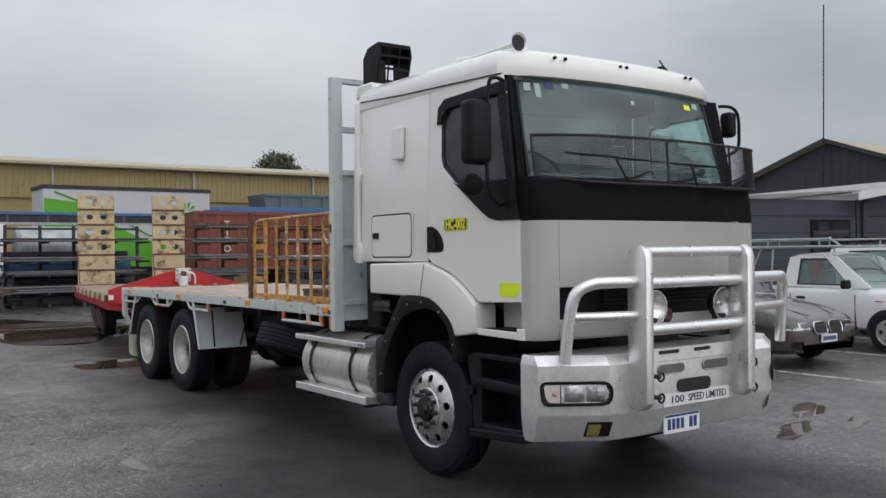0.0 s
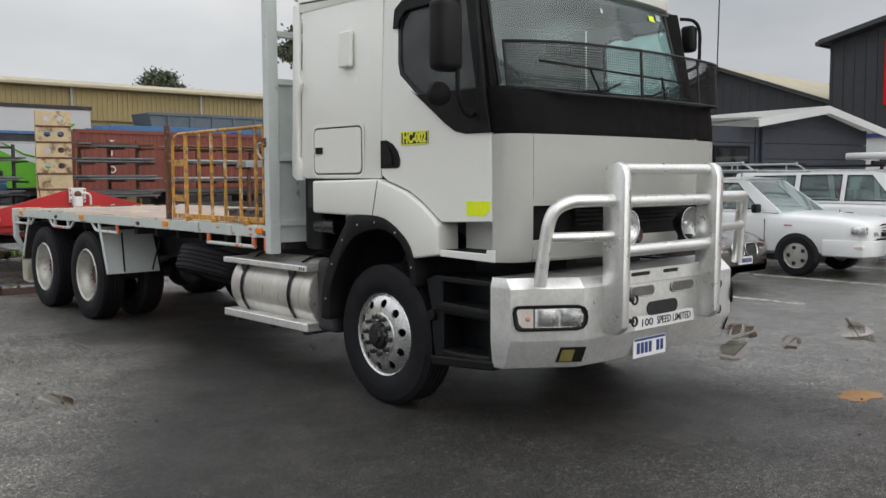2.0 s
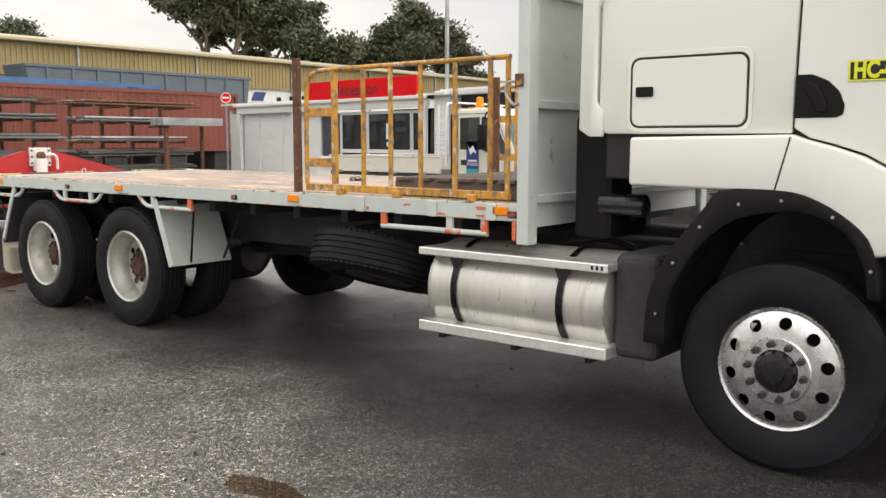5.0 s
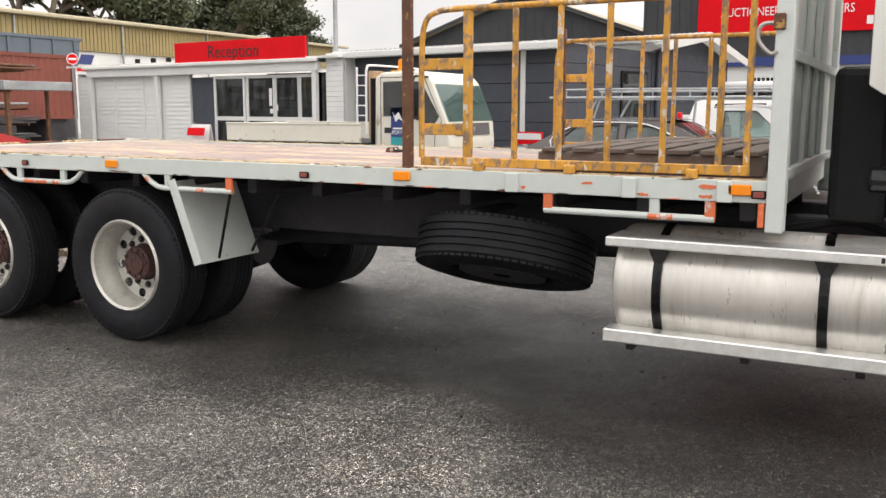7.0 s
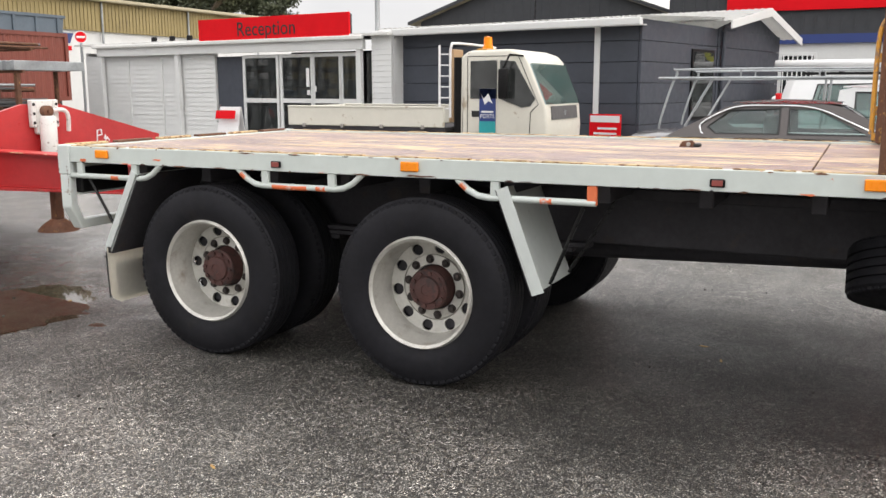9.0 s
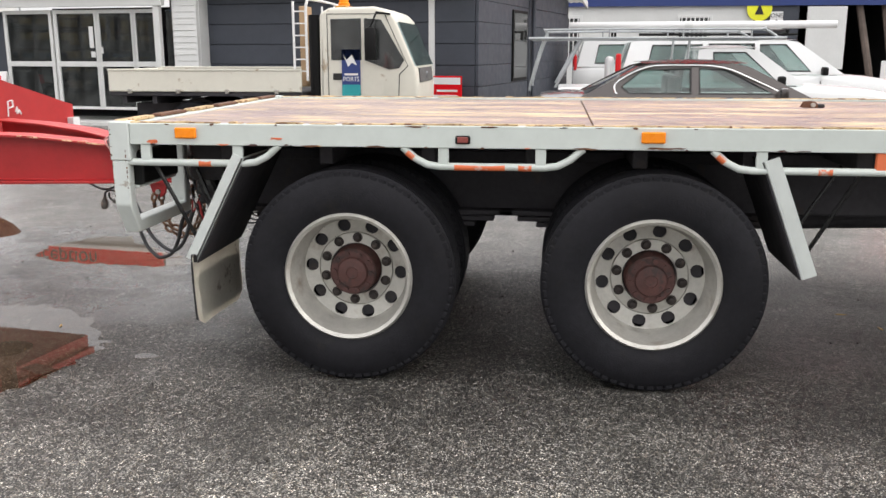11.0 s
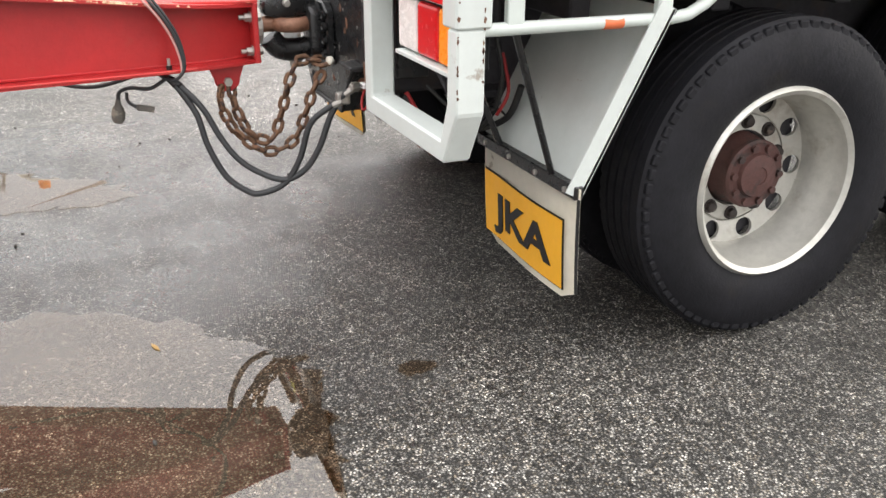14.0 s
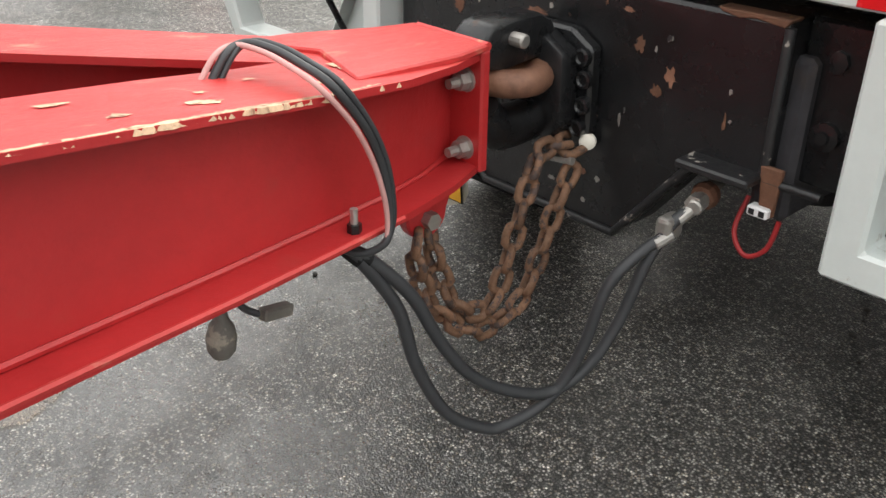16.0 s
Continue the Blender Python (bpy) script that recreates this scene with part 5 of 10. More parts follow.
for s in (1, -1):
    def side(bm):
        return lean(bm) if s > 0 else lean(mirror(bm))

    door = part("cab_door", side(prism(DOOR, "x", -1.228, -1.200, 0.006, holes=[WIN])), WHITE, cab, "white cab door", smooth=30)
    part("window_seal", side(prism([(y, z) for y, z in WIN], "x", -1.226, -1.204, 0, holes=[[(5.08 + (y - 5.08) * 0.93, 2.53 + (z - 2.53) * 0.92) for y, z in WIN]])), SEAL, door)
    g = part("door_glass", side(prism([(5.08 + (y - 5.08) * 0.94, 2.53 + (z - 2.53) * 0.93) for y, z in WIN], "x", -1.216, -1.211)), DARKGLASS if s > 0 else SCREEN, door, "tinted door window")
    g.visible_shadow = False
    s > 0 and part("weather_shield", side(prism([(5.535, 2.66), (5.525, 2.79), (5.45, 2.845), (4.78, 2.875), (4.77, 2.79), (5.40, 2.765), (5.465, 2.71), (5.475, 2.66)], "x", -1.248, -1.229, 0.006)), BLACKPL, door, "black weather shield over the window")
    part("door_trim", side(prism([(5.345, 2.235), (5.28, 2.198), (4.66, 2.198), (4.585, 1.915), (4.80, 1.915), (4.90, 1.935), (4.99, 1.985)], "x", -1.242, -1.2285, 0.006)), BLACKPL, door, "black triangular mirror panel")
    s > 0 and part("pillar_cover", side(prism([(4.572, 1.915), (4.627, 2.15), (4.687, 2.50), (4.748, 2.875), (4.84, 2.875), (4.765, 2.50), (4.70, 2.165), (4.66, 1.915)], "x", -1.244, -1.196, 0.004)), BLACKPL, door, "black pillar trim on the door")
    part("handle_recess", side(prism([(5.672, 1.90), (5.60, 1.90), (5.53, 1.87), (5.48, 1.82), (5.455, 1.76), (5.46, 1.72), (5.49, 1.705), (5.672, 1.705)], "x", -1.236, -1.2285, 0.004)), BLACKPL, door, "black door handle")
    part("handle_grip", side(prism([(5.62, 1.87), (5.575, 1.85), (5.535, 1.78), (5.53, 1.73), (5.57, 1.73), (5.60, 1.79), (5.64, 1.84)], "x", -1.250, -1.236, 0.004)), BLACKPL, door)
    slp = part("sleeper_side", side(prism([(6.69, 2.95), (6.69, 1.68), (6.64, 1.635), (5.682, 1.635), (5.672, 2.93), (6.0, 2.945)], "x", -1.225, -1.198, 0.010, seg=2)), WHITE, cab, "white sleeper side panel", smooth=30)
    part("locker_surround", side(prism(rounded(5.87, 6.525, 1.645, 2.045, 0.06), "x", -1.229, -1.2255, 0.0015, holes=[rounded(5.889, 6.506, 1.664, 2.021, 0.05)])), WHITE, slp)
    part("locker_gap", side(prism(rounded(5.889, 6.506, 1.664, 2.021, 0.05), "x", -1.2275, -1.2256, 0, holes=[rounded(5.899, 6.496, 1.674, 2.010, 0.043)])), SEAL, slp)
    lk = part("locker_door", side(prism(rounded(5.901, 6.494, 1.676, 2.008, 0.042), "x", -1.233, -1.2255, 0.004, seg=2)), WHITE, slp, "white locker door")
    part("locker_latch", side(box(-1.242, -1.2365, 6.375, 6.47, 1.822, 1.872, 0.004)), BLACKPL, lk)
    part("side_vent", side(box(-1.265, -1.2255, 6.0, 6.14, 2.45, 2.71, 0.012, seg=2)), WHITE, slp, "raised rectangular vent cover")
    part("rear_spoiler", side(prism([(6.72, 3.0), (6.80, 3.0), (6.80, 1.66), (6.74, 1.62), (6.66, 1.62), (6.66, 1.75), (6.70, 1.80), (6.70, 2.30), (6.66, 2.38), (6.70, 2.44)], "x", -1.243, -1.205, 0.010, seg=2)), WHITE, cab, smooth=30)
    # lower fairing over the wheel
    fair = side(prism([(6.49, 1.618), (5.675, 1.630), (5.60, 1.604), (5.50, 1.578), (5.36, 1.532), (5.22, 1.456), (5.10, 1.370), (5.048, 1.325), (5.048, 1.125), (5.325, 1.085), (5.37, 1.17), (5.47, 1.28), (5.60, 1.345), (5.76, 1.36), (6.49, 1.372)], "x", -1.262, -1.05, 0.018, seg=3))
    part("wheel_fairing", fair, WHITE, cab, "white fairing above the front wheel", smooth=40)
    part("fairing_gap", side(prism([(5.745, 1.36), (5.737, 1.36), (5.672, 1.618), (5.680, 1.618)], "x", -1.2635, -1.2605)), SEAL, cab)
    # black arch guard
    inn = [(6.26, 0.56), (6.25, 0.78), (6.18, 0.94), (6.08, 1.09), (5.91, 1.225), (5.65, 1.275), (5.50, 1.24), (5.40, 1.17), (5.33, 1.04), (5.31, 0.90)]
    outl = [(6.38, 0.56), (6.36, 0.80), (6.28, 0.99), (6.18, 1.14), (6.07, 1.28), (5.99, 1.365), (5.72, 1.372), (5.58, 1.345), (5.44, 1.275), (5.32, 1.17), (5.27, 1.02), (5.255, 0.90)]
    inn = [(p.y, p.z) for p in smooth_path([(0, *q) for q in inn], 3)]
    outl = [(p.y, p.z) for p in smooth_path([(0, *q) for q in outl], 3)]
    part("arch_guard", side(prism(outl + inn[::-1], "x", -1.275, -1.05, 0.010, seg=2)), BLACKPL, cab, "black rubber wheel arch", smooth=30)
    for y, z in ((6.31, 0.72), (6.225, 0.99), (6.09, 1.18), (5.90, 1.30), (5.70, 1.325), (5.47, 1.26), (5.30, 1.03)):
        part("rivet", side(cyl((-1.274, y, z), (-1.279, y, z), 0.008, 8)), BOLT, cab)
    part("inner_guard", side(sheet([[(-1.06, y, z), (-0.60, y, z)] for y, z in inn], 0.01)), DARKCH, cab)
    # entry steps
    part("step_recess", side(prism([(4.57, 1.36), (5.06, 1.36), (5.06, 1.14), (4.57, 1.14)], "x", -0.97, -0.93)), WHITE, cab)
    part("step_return", side(box(-1.19, -0.93, 4.578, 4.60, 1.13, 1.40)), WHITE, cab)
    stp = part("upper_step", side(prism([(5.05, 1.165), (4.62, 1.16), (4.62, 1.185), (4.545, 1.185), (4.545, 1.108), (5.05, 1.118)], "x", -1.235, -1.22, 0.004)), WHITE, cab, "white step edge")
    part("step_tread", side(box(-1.22, -0.97, 4.57, 5.05, 1.12, 1.162, 0.006)), BLACKPL, stp)
    OUT = [(5.225, 0.955), (5.13, 0.985), (4.55, 0.985), (4.545, 0.43), (5.13, 0.40), (5.16, 0.55), (5.17, 0.75)]
    UPH, LOH = [(5.06, 0.945), (4.63, 0.945), (4.63, 0.80), (5.06, 0.81)], [(5.05, 0.735), (4.63, 0.725), (4.63, 0.50), (5.05, 0.485)]
    lower = part("step_box", side(prism(OUT, "x", -1.205, -1.165, 0.008, holes=[UPH, LOH])), STEPBLACK, cab, "black plastic entry step box")
    part("step_core", side(prism(OUT, "x", -0.985, -0.80, 0.01)), STEPBLACK, lower)
    for y0, y1 in ((4.55, 4.63), (5.06, 5.14)):
        part("step_cheek", side(prism([(y0, 0.43), (y1, 0.43), (y1, 0.97), (y0, 0.97)], "x", -1.165, -0.985)), STEPBLACK, lower)
    for z in (0.80, 0.49):
        tr = part("step_tread", side(prism([(5.06, z), (4.63, z - 0.01), (4.63, z - 0.05), (5.06, z - 0.04)], "x", -1.215, -0.985, 0.006)), BLACKPL, lower)
        for k in range(5):
            part("tread_rib", side(box(-1.20 + 0.04 * k, -1.185 + 0.04 * k, 4.65, 5.04, z - 0.008, z + 0.006)), STEPBLACK, tr)
    part("step_ledge", side(prism([(5.10, 0.80), (4.59, 0.785), (4.59, 0.742), (5.10, 0.757)], "x", -1.228, -1.205, 0.006)), BLACKPL, lower)
    part("front_stud", side(cyl((-1.20, 4.585, 0.70), (-1.212, 4.585, 0.70), 0.014, 10)), BOLT, lower)
    part("bottom_tread", side(prism([(5.16, 0.44), (4.56, 0.48), (4.56, 0.425), (5.14, 0.38)], "x", -1.235, -1.0, 0.008)), BLACKPL, lower)
    part("step_knob", side(cyl((-1.19, 5.15, 0.715), (-1.235, 5.15, 0.715), 0.038, 14, 0.006)), BLACKPL, lower)
part("air_intake", box(-1.02, -0.74, 6.70, 6.95, 1.05, 1.75, 0.04, seg=2), BLACKPL, truck)
part("rear_cab_wall", box(-1.18, 1.18, 6.64, 6.70, 1.64, 3.05, 0.01), WHITE, cab)
part("exhaust_pipe", cyl((-1.0, 6.50, 1.25), (-1.0, 6.78, 1.25), 0.06, 16, 0.01), BLACKMET, truck)


# roof
def roof_ring(inset, z):
    pts = [(-1.195, 6.74), (-1.195, 5.6), (-1.19, 4.85)] + [(x, y - 0.05, 0) [:2] for x, y, _ in screen_line(1.0, 0.07)[1:-1]] + [(1.19, 4.85), (1.195, 5.6), (1.195, 6.74)]
    out = []
    for x, y in pts:
        x2 = x * (1 - inset / 1.2)
        y2 = 5.72 + (y - 5.72) * (1 - inset / 1.02)
        out.append((x2, y2, z + 0.012 * (y2 - 4.7) / 2 * (1 if z > 3.0 else 0.35)))
    return out


t = B()
rings = [[t.verts.new(p) for p in roof_ring(i, z)] for i, z in ((0.0, 2.925), (-0.008, 2.98), (0.004, 3.04), (0.035, 3.09), (0.10, 3.125), (0.28, 3.155), (0.60, 3.17))]
for a, b in zip(rings, rings[1:]):
    for i in range(len(a)):
        j = (i + 1) % len(a)
        t.faces.new((a[i], a[j], b[j], b[i]))
t.faces.new(rings[-1]), t.faces.new(rings[0][::-1])
roof = part("cab_roof", t, WHITE, cab, "white cab roof", smooth=50)
part("roof_seam", tube([(-1.203, 6.70, 3.0), (-1.203, 6.0, 2.965), (-1.2, 5.3, 2.945), (-1.19, 4.80, 2.93)], 0.006, 6), SEAL, roof)
for x in (-0.78, -0.68, -0.12, -0.05, 0.68, 0.75):
    part("roof_stud", cyl((x, 4.66 + 0.05 * x * x, 3.06), (x, 4.64 + 0.05 * x * x, 3.06), 0.012, 8), BLACKPL, roof)
# air horns, snorkel, beacon on the roof
horn = part("air_horn", lathe([(0.030, 0.58), (0.032, 0.50), (0.018, 0.47), (0.016, -0.02), (0.022, -0.10), (0.05, -0.16), (0.075, -0.18), (0.068, -0.178), (0.015, -0.10), (0.0, -0.09)], 24, along((-0.97, 5.02, 3.175), (0.05, 1, 0.0))), ALU, cab, "white trumpet air horn", smooth=40)
part("horn_end", lathe([(0, -0.03), (0.03, -0.028), (0.045, 0), (0.03, 0.028), (0, 0.03)], 16, along((-0.945, 5.60, 3.165), (0, 1, 0))), ALU, horn)
part("horn_foot", box(-0.995, -0.945, 5.04, 5.10, 3.06, 3.15, 0.006), ALU, horn)
# black disc standing in for the shade inside the bell
part("horn_throat", lathe([(0.0, -0.165), (0.058, -0.168), (0.05, -0.158), (0.0, -0.15)], 20, along((-0.97, 5.02, 3.175), (0.05, 1, 0.0))), SEAL, horn)
part("roof_lamp", box(-1.09, -0.99, 4.98, 5.12, 3.085, 3.13, 0.018, seg=2), BLACKPL, cab, "small black roof lamp")
part("roof_beacon", lathe([(0.0, 0.0), (0.06, 0.0), (0.055, 0.06), (0.03, 0.09), (0.0, 0.095)], 16, Matrix.Translation((0.72, 4.95, 3.11))), BLACKPL, cab, "black roof fitting", smooth=40)
part("aerial", cyl((0.78, 4.90, 3.10), (0.72, 4.97, 3.26), 0.007, 6), BLACKPL, cab)
# ram-air hood: hollow, open to the front and the back, bars across its mouth
HOOD = [(6.585, 3.43), (6.61, 3.53), (6.80, 3.505), (6.88, 3.42), (6.88, 3.18), (6.66, 3.18)]
snork = part("air_intake_snorkel", prism(HOOD, "x", -1.065, -1.045, 0.006), BLACKPL, cab, "black ram-air intake hood behind the cab roof")
part("hood_side", prism(HOOD, "x", -0.735, -0.715, 0.006), BLACKPL, snork)
part("hood_top", prism([(6.605, 3.525), (6.80, 3.50), (6.88, 3.42), (6.88, 3.40), (6.795, 3.48), (6.61, 3.505)], "x", -1.045, -0.735), BLACKPL, snork)
part("hood_base", prism([(6.60, 3.06), (6.60, 3.15), (6.66, 3.185), (6.90, 3.185), (6.94, 3.06)], "x", -1.12, -0.66, 0.02), WHITE, snork)
for i in range(4):
    z = 3.195 + 0.105 * i
    yy = 6.645 - 0.024 * i + (0.02 if i == 3 else 0)
    part("intake_bar", box(-1.05, -0.73, yy, yy + 0.018, z - (0.02 if i == 3 else 0), z + 0.02 - (0.02 if i == 3 else 0), 0.003), BLACKPL, snork)
for x in (-0.945, -0.84):
    part("intake_upright", cyl((x, 6.66, 3.18), (x, 6.60, 3.52), 0.009, 6), BLACKPL, snork)
part("intake_drum", cyl((-0.96, 6.8, 3.17), (-0.96, 6.8, 3.40), 0.08, 16), SEAL, snork)


# mirrors
def mirror_set(s):
    m = part("mirror", box(*sorted((-1.595 * s, -1.39 * s)), 4.65, 4.79, 2.28, 2.71, 0.045, seg=3), BLACKPL, cab, "large black door mirror", smooth=40)
    part("mirror_glass", box(*sorted((-1.545 * s, -1.42 * s)), 4.788, 4.792, 2.32, 2.66), CHROME, m)
    part("mirror_arm", tube(smooth_path([(-1.24 * s, 4.72, 2.86), (-1.38 * s, 4.66, 2.86), (-1.43 * s, 4.66, 2.78), (-1.44 * s, 4.67, 2.40), (-1.42 * s, 4.68, 2.12), (-1.32 * s, 4.70, 2.02), (-1.24 * s, 4.72, 2.04)], 5), 0.014, 8), BLACKPL, m)
    part("round_mirror", lathe([(0, 0), (0.07, 0.0), (0.082, 0.02), (0.075, 0.05), (0.03, 0.07), (0, 0.07)], 20, along((-1.40 * s, 4.90, 2.16), (-0.3 * s, -1, 0))), BLACKPL, m, "small round blind-spot mirror", smooth=40)


mirror_set(1)
m = part("mirror", box(1.25, 1.35, 4.66, 4.78, 2.63, 2.84, 0.035, seg=3), BLACKPL, cab, "black passenger mirror", smooth=40)
part("mirror_arm", tube(smooth_path([(1.20, 4.74, 2.885), (1.29, 4.68, 2.875), (1.335, 4.65, 2.81), (1.35, 4.65, 2.68), (1.34, 4.66, 2.53), (1.22, 4.70, 2.47)], 5), 0.014, 8), BLACKPL, m)

# mesh stone guard in front of the windscreen
MESHBLACK = SEAL
gtop = [(-1.10, 4.60, 2.49), (-0.75, 4.32, 2.475), (0.0, 4.24, 2.475), (0.75, 4.28, 2.475), (1.10, 4.36, 2.475), (1.20, 4.50, 2.475)]
gbot = [(-1.10, 4.56, 2.21), (-0.75, 4.30, 2.16), (0.0, 4.22, 2.155), (0.75, 4.26, 2.16), (1.10, 4.34, 2.165), (1.20, 4.47, 2.17)]
guard = part("stone_guard", tube(smooth_path(gtop, 6), 0.010, 8), MESHBLACK, cab, "black mesh stone guard", smooth=40)
part("lower_bar", tube(smooth_path(gbot, 6), 0.008, 8), MESHBLACK, guard)
sp_t, sp_b = smooth_path(gtop, 16), smooth_path(gbot, 16)
for i in (0, 30, 46, 80):
    part("guard_upright", tube([sp_t[i], sp_b[i]], 0.009, 6), MESHBLACK, guard)
bm = B()
ft, fb = smooth_path(gtop, 40), smooth_path(gbot, 40)
for i in range(0, len(ft)):
    tube([ft[i], fb[i]], 0.0021, 3, bm, caps=False)
for k in range(1, 20):
    u = k / 20
    tube([ft[i].lerp(fb[i], u) for i in range(0, len(ft), 4)], 0.0021, 3, bm, caps=False)
part("wire_mesh", bm, MESHBLACK, guard, "fine black wire mesh", kind="stuff")
for a, b in (((-0.95, 4.42, 2.36), (0.75, 4.34, 2.33)), ((-0.5, 4.36, 2.33), (-0.35, 4.30, 2.18)), ((0.25, 4.30, 2.33), (0.4, 4.28, 2.18))):
    part("wiper", cyl(a, (b[0], b[1] + 0.08, b[2]), 0.008, 6), BLACKPL, cab)
for x in (-0.45, 0.15, 0.7):
    part("wiper_arm", tube([(x, 4.44, 2.20), (x + 0.25, 4.46, 2.22), (x + 0.55, 4.52, 2.30)], 0.009, 6), BLACKPL, cab)

# inside the cab
part("dashboard", prism([(4.56, 2.05), (4.95, 2.05), (5.0, 2.20), (4.85, 2.27), (4.60, 2.22)], "x", -1.12, 1.12, 0.02), SEATGREY, cab)
for x in (-0.62, 0.62):
    seat = part("seat", box(x - 0.25, x + 0.25, 5.45, 5.60, 2.1, 2.62, 0.05, seg=2), SEATGREY, cab, "dark grey cab seat", smooth=40)
    part("headrest", box(x - 0.13, x + 0.13, 5.47, 5.58, 2.64, 2.80, 0.04, seg=2), SEATGREY, seat, smooth=40)
part("steering_wheel", tube([(-0.62 + 0.21 * math.cos(a), 5.0 + 0.12 * math.sin(a), 2.28 + 0.17 * math.sin(a)) for a in [2 * math.pi * k / 20 for k in range(20)]], 0.016, 8, closed=True), SEAL, cab, smooth=40)
part("interior_mirror", lathe([(0.0, -0.03), (0.10, -0.02), (0.125, 0.0), (0.10, 0.015), (0.0, 0.02)], 24, along((0.50, 4.80, 2.73), (0, -1, 0.15)) @ Matrix.Diagonal((1.15, 0.62, 1, 1))), BLACKPL, cab, "oval interior mirror", smooth=40)
part("mirror_stalk", cyl((0.50, 4.83, 2.77), (0.48, 4.84, 2.92), 0.012, 8), SEATGREY, cab)
part("headliner", box(-1.13, 1.13, 4.78, 6.6, 2.895, 2.925), HEADLINER, cab)
part("sleeper_curtain", box(-1.12, 1.12, 5.85, 5.90, 2.1, 2.894, 0.02), SEATGREY, cab)

# stickers on the side
M_SIDE = lambda y, z, off=0.0: facing((-1.2305 - off, y, z), SIDE, UP)
hc = part("fleet_sign", box(-1.2315, -1.228, 5.163, 5.447, 1.862, 1.952), INKBLACK, cab, "yellow on black fleet number sign")
part("sign_face", box(-1.2325, -1.2310, 5.170, 5.440, 1.868, 1.946), INKBLACK, hc)
part("sign_lettering", words("HC-002", 0.100, M_SIDE(5.305, 1.907, 0.003), 0.001, 0.240, 0.042), SIGNYEL, hc, "yellow letters HC-002")
part("sign_edge", prism([(5.163, 1.862), (5.447, 1.862), (5.447, 1.952), (5.163, 1.952)], "x", -1.2330, -1.2322, holes=[[(5.17, 1.869), (5.44, 1.869), (5.44, 1.945), (5.17, 1.945)]]), SIGNYEL, hc)
part("reflective_tape", prism([(4.80, 1.49), (4.585, 1.49), (4.585, 1.44), (4.64, 1.395), (4.80, 1.395)], "x", -1.231, -1.2285), HIVIS, cab, "fluorescent yellow tape")

# ---- bumper and bull bar ----
HEADREFL = mat("dim_faceted_reflector", (0.68, 0.69, 0.68), 0.20, metal=0.85, var=0.3, scale=25, bump=0.5, bscale=24, coat=0.7)
YELLOWED = mat("yellowed_plastic", (0.42, 0.36, 0.12), 0.3)
PALEORANGE = mat("pale_orange_bulb", (0.55, 0.27, 0.18), 0.3, var=0.2, scale=30)
FRAME[0] = Matrix()
bump_plan = [(-1.245, 4.57), (-1.245, 4.40), (-0.86, 4.135), (-0.60, 4.11), (0.60, 4.11), (0.86, 4.135), (1.245, 4.40), (1.245, 4.57)]


def bumper_body(levels):
    """A closed body over levels of (z, set-back of the face, width factor)."""
    t = B()
    rings = [[t.verts.new((x * k, y + b * (1 if 0 < i < 7 else 0), z)) for i, (x, y) in enumerate(bump_plan)] for z, b, k in levels]
    for a, c in zip(rings, rings[1:]):
        for i in range(8):
            j = (i + 1) % 8
            t.faces.new((a[i], a[j], c[j], c[i]))
    t.faces.new(rings[0]), t.faces.new(rings[-1][::-1])
    return t


bumper = part("bumper", bumper_body([(1.018, 0.055, 0.985), (0.960, 0.004, 1), (0.955, 0.0, 1), (0.64, 0.0, 1), (0.625, 0.004, 1), (0.455, 0.07, 0.985), (0.445, 0.09, 0.98)]), ALU, truck, "brushed aluminium bumper with fold lines", smooth=20)
part("centre_plate", prism([(-0.60, 1.038), (0.42, 1.038), (0.42, 0.945), (-0.60, 0.945)], "y", 4.098, 4.108, 0.003, holes=[rounded(-0.43, -0.22, 0.995, 1.019, 0.011), rounded(-0.07, 0.11, 0.995, 1.019, 0.011)]), ALU, bumper)
part("slot_backing", box(-0.50, 0.20, 4.1095, 4.114, 0.985, 1.028), SEAL, bumper)
for x0, x1 in ((-0.43, -0.17), (0.03, 0.30)):
    sl = part("louvre", prism(rounded(x0, x1, 0.858, 0.925, 0.032), "y", 4.100, 4.1095), GUARDMESH, bumper, "slot backed with grey mesh")
    part("louvre_rim", tube([(x, 4.101, z) for x, z in rounded(x0, x1, 0.858, 0.925, 0.032)], 0.004, 5, closed=True), BOLT, bumper)
part("tow_slot", prism(rounded(-0.24, 0.11, 0.722, 0.812, 0.042), "y", 4.100, 4.1095), SEAL, bumper, "dark towing slot")
part("speed_sign", box(-0.38, 0.32, 4.1050, 4.1085, 0.634, 0.720, 0.001), PLATEWHITE, bumper, "pale plate lettered 100 SPEED LIMITED")
part("speed_figure", words("100", 0.070, facing((-0.244, 4.1035, 0.677), (1, 0, 0), UP), 0.001, 0.125, 0.010), INKBLACK, bumper)
part("speed_word", words("SPEED LIMITED", 0.070, facing((0.076, 4.1035, 0.677), (1, 0, 0), UP), 0.001, 0.405, 0.010), INKBLACK, bumper)
plate = part("number_plate", box(-0.345, 0.027, 4.135, 4.145, 0.440, 0.574, 0.003), PLATEWHITE, truck, "white number plate with dark blue characters")
for i in range(7):
    if i != 4:
        x = -0.310 + 0.045 * i
        part("character_bar", box(x, x + 0.032, 4.1325, 4.1352, 0.467, 0.540), INKBLUE, plate)
part("plate_band", box(-0.335, 0.015, 4.133, 4.1352, 0.553, 0.568), INKBLUE, plate)
